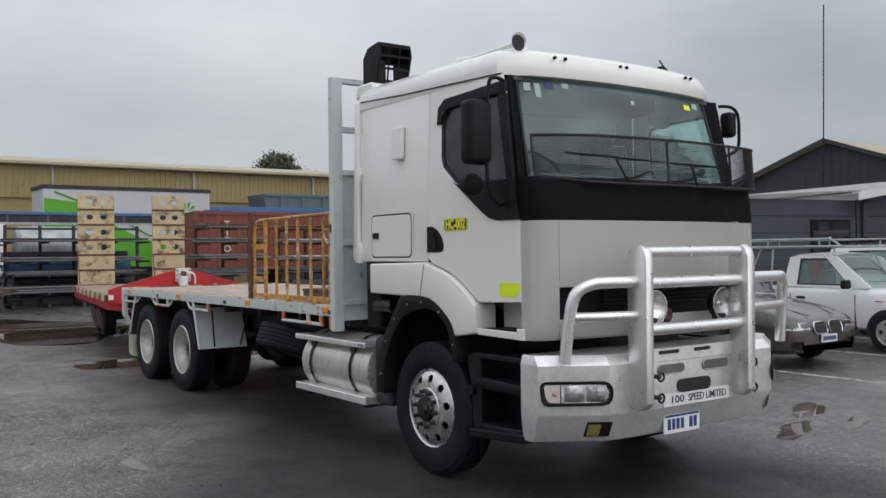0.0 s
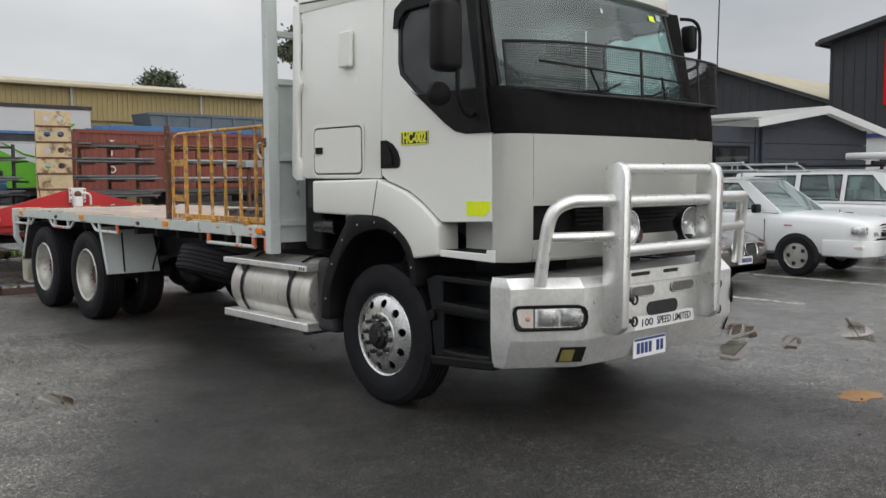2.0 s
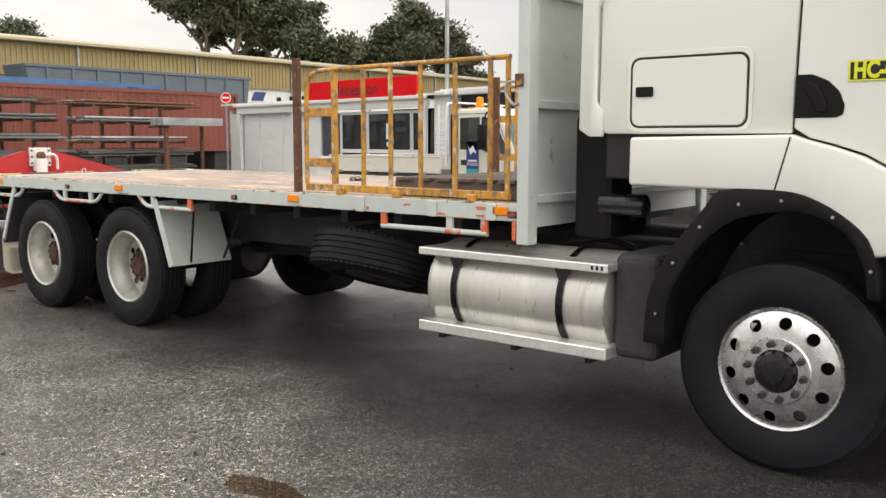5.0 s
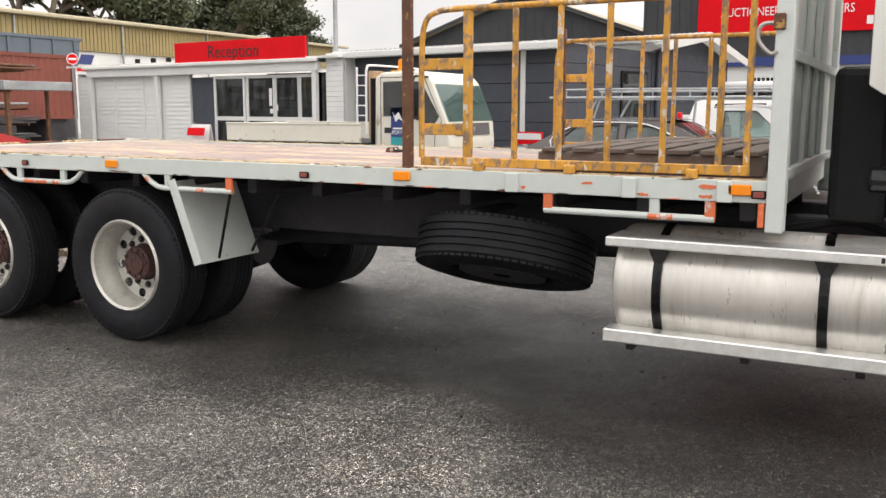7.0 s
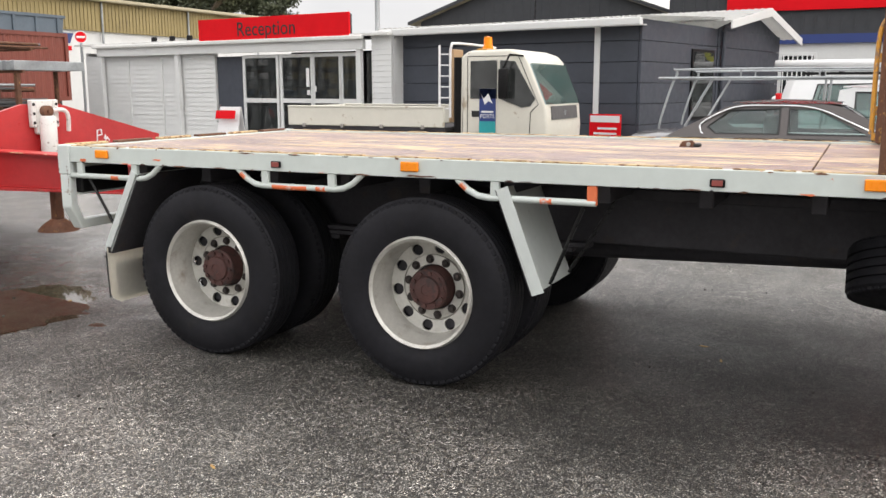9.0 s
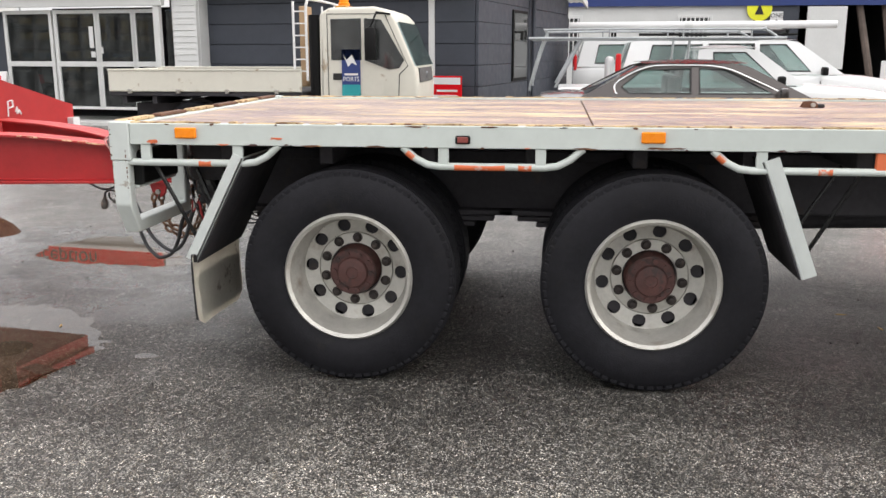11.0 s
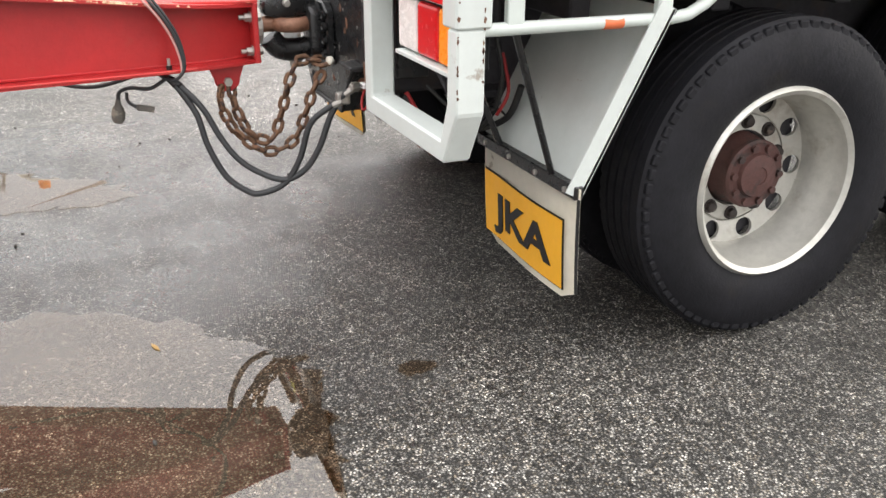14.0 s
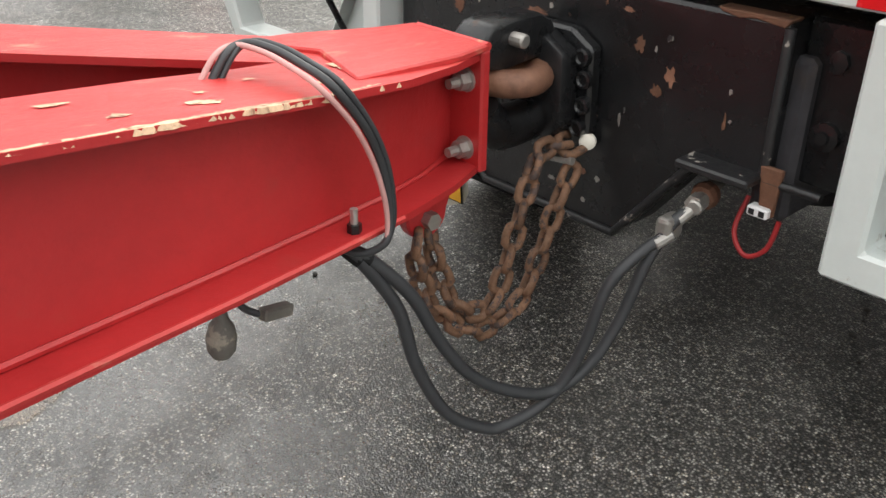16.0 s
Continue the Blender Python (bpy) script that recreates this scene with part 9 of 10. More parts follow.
def car(name, label, x0, x1, y_nose, low, belt, roof, windows, wheels, paint, r=0.32, shear=0.16, doors=(), handles=(), face=()):
    """low: body stations (y from the nose, underside, shoulder, crown, width); belt: z; roof: (front y, rear y, z); windows: window polygons in (y, z); wheels: y."""
    w = x1 - x0
    xc = (x0 + x1) / 2
    ob = thing(name, (xc, y_nose + 2.3, 0), label, "car", "parked cars")
    Y = lambda pts: [(y_nose + y, z) for y, z in pts]
    hw = w / 2
    length = low[-1][0]

    def section(y, zl, zs, zt0, k):
        h = hw * k
        half = [(0.0, zl), (0.84 * h, zl), (0.955 * h, zl + 0.06), (0.985 * h, zl + 0.20), (h, (zl + zs) / 2 + 0.04), (0.985 * h, zs - 0.07), (0.95 * h, zs - 0.015), (0.88 * h, zs + 0.012), (0.62 * h, zs + (zt0 - zs) * 0.75), (0.3 * h, zs + (zt0 - zs) * 0.95), (0.0, zt0)]
        return [(xc + x, y_nose + y, z) for x, z in half] + [(xc - x, y_nose + y, z) for x, z in half[-2:0:-1]]

    t = B()
    rings = [[t.verts.new(p) for p in section(*q)] for q in low]
    for q0, q1 in zip(rings, rings[1:]):
        for i in range(len(q0)):
            j = (i + 1) % len(q0)
            t.faces.new((q0[i], q0[j], q1[j], q1[i]))
    t.faces.new(rings[0]), t.faces.new(rings[-1][::-1])
    bmesh.ops.recalc_face_normals(t, faces=t.faces[:])
    body = part("body", t, paint, ob, smooth=38)
    for y in wheels:
        for s in (-1, 1):
            xs = xc + s * (hw - 0.085)
            road_wheel("wheel", ob, xs, y_nose + y, r, 0.2, s)
            ring = [(y_nose + y + (r + 0.035) * math.cos(q), max(0.25, r + (r + 0.035) * math.sin(q))) for q in [radians(-25 + 230 * k / 24) for k in range(25)]]
            ring += [(y_nose + y + r * 0.94 * math.cos(q), max(0.25, r + r * 0.94 * math.sin(q))) for q in [radians(205 - 230 * k / 24) for k in range(25)]]
            part("wheel_arch", prism(ring, "x", *sorted((xc + s * (hw - 0.25), xc + s * (hw + 0.003)))), SEAL, ob)
            part("wheel_well", prism([(y_nose + y + (r + 0.03) * math.cos(q), max(0.25, r + (r + 0.03) * math.sin(q))) for q in [radians(-25 + 230 * k / 24) for k in range(25)]], "x", *sorted((xc + s * (hw - 0.30), xc + s * (hw - 0.20)))), SEAL, ob)
    for yd in doors:
        for s in (-1, 1):
            part("door_gap", box(*sorted((xc + s * (hw - 0.05), xc + s * (hw + 0.0012))), y_nose + yd, y_nose + yd + 0.012, 0.36, belt - 0.12), SEAL, body)
    for s in (-1, 1):
        for yd in handles:
            part("door_handle", box(*sorted((xc + s * (hw - 0.03), xc + s * (hw + 0.02))), y_nose + yd, y_nose + yd + 0.16, belt - 0.20, belt - 0.165, 0.008), BLACKPL if paint is CARWHITE else paint, body)

    def nose_y(x):
        """How far the nose has swept back at x from the middle."""
        u = abs(x) / hw
        return y_nose + (0 if u < 0.72 else (u - 0.72) / 0.16 * 0.07 if u < 0.88 else 0.07 + (u - 0.88) / 0.1 * 0.25)

    def on_nose(nm, x0, x1, z0, z1, m, off=0.012, parent=None, label="", tilt=0.0):
        return part(nm, sheet([[(xc + x0 + (x1 - x0) * i / 8, nose_y(x0 + (x1 - x0) * i / 8) - off + (z - z0) * tilt, z) for i in range(9)] for z in (z0, (z0 + z1) / 2, z1)], 0.012), m, parent or ob, label, smooth=40)

    for nm, x0_, x1_, z0_, z1_, m, tl in face:
        if nm in ("headlight", "fog_light", "bumper_vent"):
            for s in (-1, 1):
                on_nose(nm, *((x0_, x1_) if s > 0 else (-x1_, -x0_)), z0_, z1_, m, 0.014, None, "", tl)
        else:
            on_nose(nm, x0_, x1_, z0_, z1_, m, 0.014 if "inset" not in nm and "character" not in nm else 0.026, None, "", tl)
    yf_b, yr_b, yf_t, yr_t, zt = roof
    frame_pts = [(yf_b, belt), (yr_b, belt), (yr_t + 0.04, zt - 0.04), (yr_t - 0.15, zt), (yf_t + 0.2, zt), (yf_t - 0.02, zt - 0.04)]
    for s in (-1, 1):
        def place(bm):
            for v in bm.verts:
                v.co.x = xc + s * (w / 2 - 0.05 + v.co.x - (v.co.z - belt) * shear / (zt - belt))
            return bm

        hs = [Y(q) for q in windows]
        side = part("side_frame", place(prism(Y(frame_pts), "x", -0.03, 0.0, 0, holes=hs)), paint, ob)
        for q in windows:
            cy, cz = sum(p[0] for p in q) / len(q), sum(p[1] for p in q) / len(q)
            g = part("side_glass", place(prism(Y([(cy + (a - cy) * 1.03, cz + (b - cz) * 1.03) for a, b in q]), "x", -0.02, -0.014)), CARGLASS, side)
            g.visible_shadow = False
            part("window_seal", place(prism(Y([(cy + (a - cy) * 1.02, cz + (b - cz) * 1.04) for a, b in q]), "x", -0.025, 0.004, 0, holes=[Y([(cy + (a - cy) * 0.97, cz + (b - cz) * 0.94) for a, b in q])])), SEAL, side)
        m = part("door_mirror", box(xc + s * (w / 2 - 0.02), xc + s * (w / 2 + 0.17), y_nose + yf_b + 0.32, y_nose + yf_b + 0.42, belt - 0.02, belt + 0.13, 0.03, seg=2), BLACKPL if paint is CARWHITE else paint, ob, smooth=40)
    wb, wt = w / 2 - 0.06, w / 2 - 0.06 - shear

    def glass_quad(nm, ya, za, yb, zb):
        rows = [[(xc - wb + 2 * wb * i / 6, y_nose + ya - 0.05 * (1 - (2 * i / 6 - 1) ** 2) * (1 if ya < yb else -1), za) for i in range(7)], [(xc - wt + 2 * wt * i / 6, y_nose + yb - 0.04 * (1 - (2 * i / 6 - 1) ** 2) * (1 if ya < yb else -1), zb) for i in range(7)]]
        g = part(nm, sheet(rows), CARGLASS, ob, smooth=60)
        g.visible_shadow = False

    glass_quad("windscreen", yf_b, belt - 0.01, yf_t, zt - 0.03)
    glass_quad("rear_glass", yr_b, belt - 0.01, yr_t, zt - 0.04)
    rows = []
    for k in range(5):
        u = k / 4
        y = yf_t + (yr_t - yf_t) * u
        rows.append([(xc + (wt + 0.02) * c, y_nose + y, zt + 0.045 * (1 - c * c) * (1 - 0.6 * (2 * u - 1) ** 2)) for c in (-1, -0.8, -0.4, 0, 0.4, 0.8, 1)])
    part("roof", sheet(rows, 0.03), paint, ob, smooth=60)
    part("cabin_floor", box(x0 + 0.12, x1 - 0.12, y_nose + yf_b + 0.1, y_nose + yr_b - 0.1, belt - 0.08, belt - 0.02), SEATGREY, ob)
    for c in (-0.38, 0.38):
        st = part("seat_back", box(xc + c - 0.22, xc + c + 0.22, y_nose + yf_t + 0.75, y_nose + yf_t + 0.87, belt - 0.1, belt + 0.25, 0.05, seg=2), SEATGREY, ob, smooth=40)
        part("headrest", box(xc + c - 0.12, xc + c + 0.12, y_nose + yf_t + 0.78, y_nose + yf_t + 0.86, belt + 0.27, belt + 0.40, 0.03, seg=2), SEATGREY, st, smooth=40)
    return ob


sedan = car("sedan", "bronze-grey sedan with chrome window trim", 5.95, 7.75, 7.35,
            [(0.0, 0.30, 0.60, 0.62, 0.74), (0.05, 0.24, 0.66, 0.69, 0.86), (0.16, 0.22, 0.72, 0.76, 0.94), (0.5, 0.20, 0.82, 0.88, 0.99), (1.0, 0.20, 0.88, 0.97, 1.0), (1.45, 0.20, 0.93, 1.01, 1.0), (2.5, 0.20, 0.97, 1.01, 1.0), (3.7, 0.20, 1.0, 1.03, 1.0), (4.2, 0.24, 0.99, 1.06, 0.98), (4.52, 0.30, 0.95, 1.03, 0.92), (4.62, 0.42, 0.86, 0.92, 0.84)],
            1.0, (1.30, 4.05, 2.05, 3.30, 1.41), [[(1.75, 1.05), (2.62, 1.05), (2.62, 1.35), (2.30, 1.34)], [(2.72, 1.05), (3.45, 1.05), (3.55, 1.13), (3.30, 1.33), (2.72, 1.355)]], (0.85, 3.65), CARBRONZE, doors=(1.5, 2.66, 3.5), handles=(2.35, 3.2),
            face=(("headlight", 0.44, 0.86, 0.565, 0.665, HEADREFL, 0.5), ("lower_intake", -0.62, 0.62, 0.25, 0.33, SEAL, 0.0), ("fog_light", 0.60, 0.78, 0.30, 0.40, SEAL, 0.0), ("chrome_strip", -0.6, 0.6, 0.335, 0.35, CHROME, 0.0)))
for s in (-1, 1):
    def slope(z):
        return 7.318 + (z - 0.50) * 0.30

    kid = [(6.85 + s * (x + 0.195), z) for x, z in rounded(-0.165, 0.150, 0.495, 0.665, 0.06)]
    gr = part("grille", sheet([[(6.85 + s * (0.045 + 0.29 * i / 4), slope(z), z) for i in range(5)] for z in (0.505, 0.655)], 0.004), SEAL, sedan)
    part("grille_surround", tube([(x, slope(z) - 0.004, z) for x, z in kid], 0.009, 6, closed=True), CHROME, gr, "chrome grille surround", smooth=50)
    for k in range(8):
        x = 6.85 + s * (0.065 + 0.034 * k)
        part("grille_slat", tube([(x, slope(0.51) - 0.008, 0.51), (x, slope(0.65) - 0.008, 0.65)], 0.0045, 4), GUARDMESH, gr)
    part("bonnet_crease", tube([(6.85 + s * 0.30, 7.44, 0.745), (6.85 + s * 0.42, 7.85, 0.865), (6.85 + s * 0.52, 8.35, 0.955)], 0.006, 5), CARBRONZE, sedan)
for s, x in ((-1, 6.03), (1, 7.67)):
    part("chrome_trim", tube(smooth_path([(x, 8.95, 1.035), (x - s * 0.03, 9.30, 1.20), (x - s * 0.10, 9.70, 1.36), (x - s * 0.105, 10.2, 1.385), (x - s * 0.09, 10.6, 1.36), (x - s * 0.03, 10.93, 1.20), (x, 10.98, 1.09), (x, 10.85, 1.035), (x, 10.0, 1.03), (x, 8.95, 1.035)], 4), 0.011, 6), CHROME, sedan)
for x in (6.15, 7.55):
    part("tail_light", box(x - 0.16, x + 0.16, 11.85, 11.95, 0.72, 0.88, 0.02), REDLENS, sedan)
pl = part("number_plate", box(6.66, 7.04, 7.315, 7.335, 0.37, 0.48), PLATEWHITE, sedan)
for k in range(6):
    part("character_bar", box(6.69 + 0.055 * k, 6.73 + 0.055 * k, 7.311, 7.3148, 0.395, 0.455), INKBLUE, pl)

ute = car("utility", "white single-cab utility with a ladder rack", 9.05, 10.80, 6.50,
          [(0.0, 0.40, 0.80, 0.83, 0.76), (0.05, 0.36, 0.86, 0.89, 0.88), (0.18, 0.34, 0.90, 0.95, 0.96), (0.5, 0.34, 0.95, 1.00, 1.0), (1.5, 0.34, 1.0, 1.06, 1.0), (2.2, 0.34, 1.03, 1.07, 1.0), (3.1, 0.34, 1.03, 1.06, 1.0), (3.2, 0.38, 0.98, 0.99, 1.0), (5.1, 0.40, 0.98, 0.99, 1.0), (5.15, 0.5, 0.97, 0.98, 0.98)],
          1.05, (1.45, 3.08, 2.15, 2.98, 1.60), [[(1.84, 1.09), (2.80, 1.09), (2.80, 1.53), (2.32, 1.53)]], (1.14, 4.15), CARWHITE, 0.34, doors=(1.70, 2.9), handles=(2.62,),
          face=(("headlight", 0.47, 0.80, 0.70, 0.84, LAMPGLASS, 0.25), ("grille", -0.36, 0.36, 0.68, 0.86, SEAL, 0.2), ("chrome_strip", -0.38, 0.38, 0.86, 0.885, CHROME, 0.0), ("bumper_bar", -0.74, 0.74, 0.60, 0.655, CARWHITE, 0.0), ("lower_intake", -0.42, 0.42, 0.46, 0.57, SEAL, 0.0), ("fog_light", 0.50, 0.66, 0.48, 0.57, CLEARLENS, 0.0)))
part("front_bumper", prism([(9.03, 7.20), (9.03, 6.78), (9.09, 6.58), (9.24, 6.465), (9.60, 6.44), (10.25, 6.44), (10.61, 6.465), (10.76, 6.58), (10.82, 6.78), (10.82, 7.20), (10.70, 7.20), (10.70, 6.72), (9.15, 6.72), (9.15, 7.20)], "z", 0.37, 0.625, 0.015, seg=2), CARWHITE, ute, "white plastic bumper", smooth=35)
for s, x in ((-1, 9.10), (1, 10.75)):
    part("headlight", box(x - 0.06, x + 0.06, 6.52, 6.76, 0.715, 0.845, 0.025, seg=2), HEADREFL, ute, "clear corner headlight", smooth=40)
    part("indicator", box(x - 0.052, x + 0.052, 6.56, 6.70, 0.50, 0.555, 0.012), CLEARLENS, ute)
    part("bar_hoop", tube(smooth_path([(9.925 + s * 0.42, 6.50, 0.34), (9.925 + s * 0.42, 6.36, 0.36), (9.925 + s * 0.42, 6.34, 0.50), (9.925 + s * 0.42, 6.37, 0.74)], 5), 0.024, 8), GALV, ute, smooth=50)
for k in range(3):
    part("grille_bar", box(9.925 - 0.34, 9.925 + 0.34, 6.478, 6.49, 0.715 + 0.05 * k, 0.73 + 0.05 * k, 0.003), BLACKPL, ute)
part("badge", tube([(9.925 + 0.05 * math.cos(q), 6.475, 0.775 + 0.04 * math.sin(q)) for q in [2 * math.pi * k / 16 for k in range(16)]], 0.007, 6, closed=True), CHROME, ute)
upl = part("number_plate", box(9.74, 10.11, 6.455, 6.470, 0.475, 0.565), PLATEWHITE, ute)
for k in range(6):
    part("character_bar", box(9.77 + 0.053 * k, 9.81 + 0.053 * k, 6.450, 6.4548, 0.495, 0.545), INKBLACK, upl)
for z, xs in ((1.74, (8.95, 10.9)),):
    for x in xs:
        part("rack_side", tube([(x, 8.3, z), (x, 9.7, z), (x, 11.9, z), (x, 12.12, z)], 0.022, 8), GALV, ute)
        part("rack_upper", tube(smooth_path([(x + 0.05, 8.4, z + 0.0), (x + 0.05, 8.6, z + 0.12), (x + 0.05, 8.9, z + 0.13), (x + 0.05, 11.6, z + 0.13), (x + 0.05, 11.85, z + 0.05), (x + 0.05, 12.05, 1.2), (x + 0.05, 12.1, 0.95)], 4), 0.018, 8), GALV, ute)
        for y in (8.8, 9.8, 10.9):
            part("rack_riser", cyl((x + 0.05, y, z), (x + 0.05, y, z + 0.13), 0.014, 6), GALV, ute)
        part("rack_post", cyl((x + 0.05, 9.75, 0.98), (x + 0.05, 9.7, z), 0.02, 8), GALV, ute)
        part("rack_brace", cyl((x + 0.05, 11.7, 1.0), (x + 0.05, 11.3, z), 0.02, 8), GALV, ute)
for y in (8.4, 9.8, 11.6):
    part("rack_cross", cyl((8.95, y, 1.74), (10.9, y, 1.74), 0.018, 8), GALV, ute)
part("nudge_bar", tube(smooth_path([(9.62, 6.52, 0.36), (9.62, 6.38, 0.40), (9.62, 6.34, 0.52), (9.62, 6.36, 0.66), (9.68, 6.40, 0.70), (10.17, 6.40, 0.70), (10.23, 6.36, 0.66), (10.23, 6.34, 0.52), (10.23, 6.38, 0.40), (10.23, 6.52, 0.36)], 4), 0.028, 8), GALV, ute, "tubular nudge bar", smooth=50)
part("side_badge", box(9.045, 9.052, 7.72, 7.86, 0.83, 0.845), REDSIGN, ute)
part("tail_light", box(9.06, 9.2, 11.38, 11.42, 0.7, 0.95, 0.02), REDLENS, ute)

wagon = car("four_wheel_drive", "white four-wheel drive wagon with black roof bars", 11.7, 13.5, 5.55,
            [(0.0, 0.48, 0.88, 0.92, 0.76), (0.05, 0.44, 0.94, 0.98, 0.88), (0.18, 0.42, 1.0, 1.05, 0.96), (0.5, 0.42, 1.04, 1.10, 1.0), (1.15, 0.42, 1.10, 1.15, 1.0), (2.5, 0.42, 1.13, 1.16, 1.0), (4.6, 0.42, 1.13, 1.16, 1.0), (4.95, 0.45, 1.12, 1.15, 0.97), (5.05, 0.55, 1.08, 1.12, 0.92)],
            1.14, (1.05, 4.95, 1.85, 4.75, 1.74), [[(1.62, 1.19), (2.50, 1.19), (2.50, 1.66), (2.05, 1.66)], [(2.60, 1.19), (3.40, 1.19), (3.40, 1.67), (2.60, 1.67)], [(3.52, 1.22), (4.5, 1.22), (4.4, 1.65), (3.52, 1.66)]], (0.95, 3.9), CARWHITE, 0.37, doors=(1.45, 2.55, 3.45), handles=(2.3, 3.2),
            face=(("headlight", 0.50, 0.82, 0.84, 0.97, LAMPGLASS, 0.3), ("grille", -0.42, 0.42, 0.80, 0.96, SEAL, 0.2), ("lower_intake", -0.45, 0.45, 0.52, 0.66, SEAL, 0.0)))
for y in (7.6, 9.6):
    part("roof_rack_bar", box(11.85, 13.35, y - 0.03, y + 0.03, 1.86, 1.93, 0.01), BLACKPL, wagon)
part("roof_rail", tube([(11.95, 7.4, 1.84), (11.95, 10.2, 1.84)], 0.025, 6), BLACKPL, wagon)
part("tail_light", box(11.66, 11.75, 10.52, 10.62, 1.05, 1.5, 0.02), REDLENS, wagon)
part("spare_cover", box(12.2, 13.0, 10.6, 10.75, 0.75, 1.45, 0.08, seg=2), PLATEWHITE, wagon)
# a second wagon further back carries a long pipe
pw = car("four_wheel_drive", "white wagon with a long pipe carrier on its roof", 18.6, 20.4, 6.2,
         [(0.0, 0.48, 0.88, 0.92, 0.76), (0.05, 0.44, 0.94, 0.98, 0.88), (0.18, 0.42, 1.0, 1.05, 0.96), (0.5, 0.42, 1.04, 1.10, 1.0), (1.15, 0.42, 1.10, 1.15, 1.0), (4.6, 0.42, 1.13, 1.16, 1.0), (4.95, 0.45, 1.12, 1.15, 0.97), (5.05, 0.55, 1.08, 1.12, 0.92)],
         1.14, (1.05, 4.95, 1.85, 4.75, 1.80), [[(1.62, 1.19), (2.50, 1.19), (2.50, 1.70), (2.05, 1.70)], [(2.60, 1.19), (3.40, 1.19), (3.40, 1.71), (2.60, 1.71)], [(3.52, 1.22), (4.5, 1.22), (4.4, 1.69), (3.52, 1.70)]], (0.95, 3.9), CARWHITE, 0.37, doors=(1.45, 2.55), handles=(2.3,))
part("pipe_carrier", cyl((19.4, 4.6, 2.20), (19.4, 11.35, 2.18), 0.10, 14, 0.01), PLATEWHITE, pw, "white pipe carrier tube", smooth=40)
part("pipe_collar", cyl((19.4, 8.2, 2.19), (19.4, 8.4, 2.19), 0.108, 14), OFFWHITE, pw)
for y in (8.4, 10.2):
    part("roof_rack_bar", box(18.75, 20.25, y - 0.03, y + 0.03, 2.02, 2.08, 0.01), BLACKPL, pw)
    for x in (18.85, 20.15):
        part("rack_foot", box(x - 0.04, x + 0.04, y - 0.03, y + 0.03, 1.82, 2.02), BLACKPL, pw)
for x in (18.72, 20.28):
    part("tail_light", box(x - 0.08, x + 0.08, 11.16, 11.24, 1.05, 1.45, 0.02), REDLENS, pw)

# small tray truck
FRAME[0] = Matrix.Translation((0, 0.10, 0))
lt = thing("light_tray_truck", (9.5, 16, 0), "cream light tray truck with a blue and teal door panel", "truck")
CABP = [(13.70, 0.55), (13.68, 0.95), (13.71, 1.30), (14.02, 2.03), (14.12, 2.14), (14.35, 2.215), (15.05, 2.20), (15.2, 2.11), (15.22, 0.60), (15.19, 0.56)] + [(14.72 + 0.45 * math.cos(radians(a)), 0.42 + 0.45 * math.sin(radians(a))) for a in range(18, 166, 12)]
cab2 = part("cab", prism(CABP, "x", 8.5, 10.4, 0.05, seg=3), TRUCKCREAM, lt, "cream cab", smooth=35)
for x, s in ((8.5, -1), (10.4, 1)):
    part("door_line", prism([(13.98, 0.72), (15.08, 0.72), (15.08, 2.11), (14.18, 2.11), (13.83, 1.33), (13.96, 1.2)], "x", *sorted((x + s * 0.002, x + s * 0.006)), 0, holes=[[(13.99, 0.73), (15.07, 0.73), (15.07, 2.10), (14.19, 2.10), (13.84, 1.335), (13.97, 1.21)]]), SEAL, cab2)
    part("door_window", prism([(14.55, 1.42), (15.02, 1.42), (15.02, 2.03), (14.55, 2.04)], "x", *sorted((x + s * 0.003, x + s * 0.012))), DARKGLASS, cab2)
    part("window_backing", prism([(14.55, 1.42), (15.02, 1.42), (15.02, 2.03), (14.55, 2.04)], "x", *sorted((x - s * 0.01, x + s * 0.0015))), SEAL, cab2)
    part("front_window", prism([(13.89, 1.42), (13.97, 1.30), (14.12, 1.28), (14.50, 1.42), (14.50, 2.04), (14.24, 2.02)], "x", *sorted((x + s * 0.003, x + s * 0.012))), DARKGLASS, cab2)
    part("window_backing", prism([(13.89, 1.42), (13.97, 1.30), (14.12, 1.28), (14.50, 1.42), (14.50, 2.04), (14.24, 2.02)], "x", *sorted((x - s * 0.01, x + s * 0.0015))), SEAL, cab2)
    part("door_handle", box(*sorted((x, x + s * 0.012)), 14.86, 15.0, 1.12, 1.22, 0.004), SEAL, cab2)
    part("mirror", box(*sorted((x + s * 0.12, x + s * 0.22)), 14.30, 14.46, 1.42, 1.90, 0.03, seg=2), BLACKPL, cab2, smooth=40)
    part("mirror_arm", tube([(x, 14.1, 2.1), (x + s * 0.15, 14.28, 2.12), (x + s * 0.17, 14.38, 1.9)], 0.015, 6), BLACKPL, cab2)
door_sign = part("door_sign", box(8.488, 8.497, 14.57, 14.86, 0.80, 1.58), INKBLUE, lt, "blue and teal door panel with white lettering")
part("teal_panel", box(8.484, 8.490, 14.57, 14.86, 0.80, 1.05), TEALP, door_sign)
part("sign_letters", words("PORTS", 0.10, facing((8.486, 14.715, 1.13), SIDE, UP), 0.001, 0.25), PLATEWHITE, door_sign)
part("sign_line", box(8.484, 8.489, 14.61, 14.82, 1.19, 1.22), PLATEWHITE, door_sign)
part("sign_mark", prism([(14.62, 1.34), (14.70, 1.50), (14.78, 1.42), (14.83, 1.50), (14.76, 1.32), (14.70, 1.38)], "x", 8.484, 8.489), PLATEWHITE, door_sign)
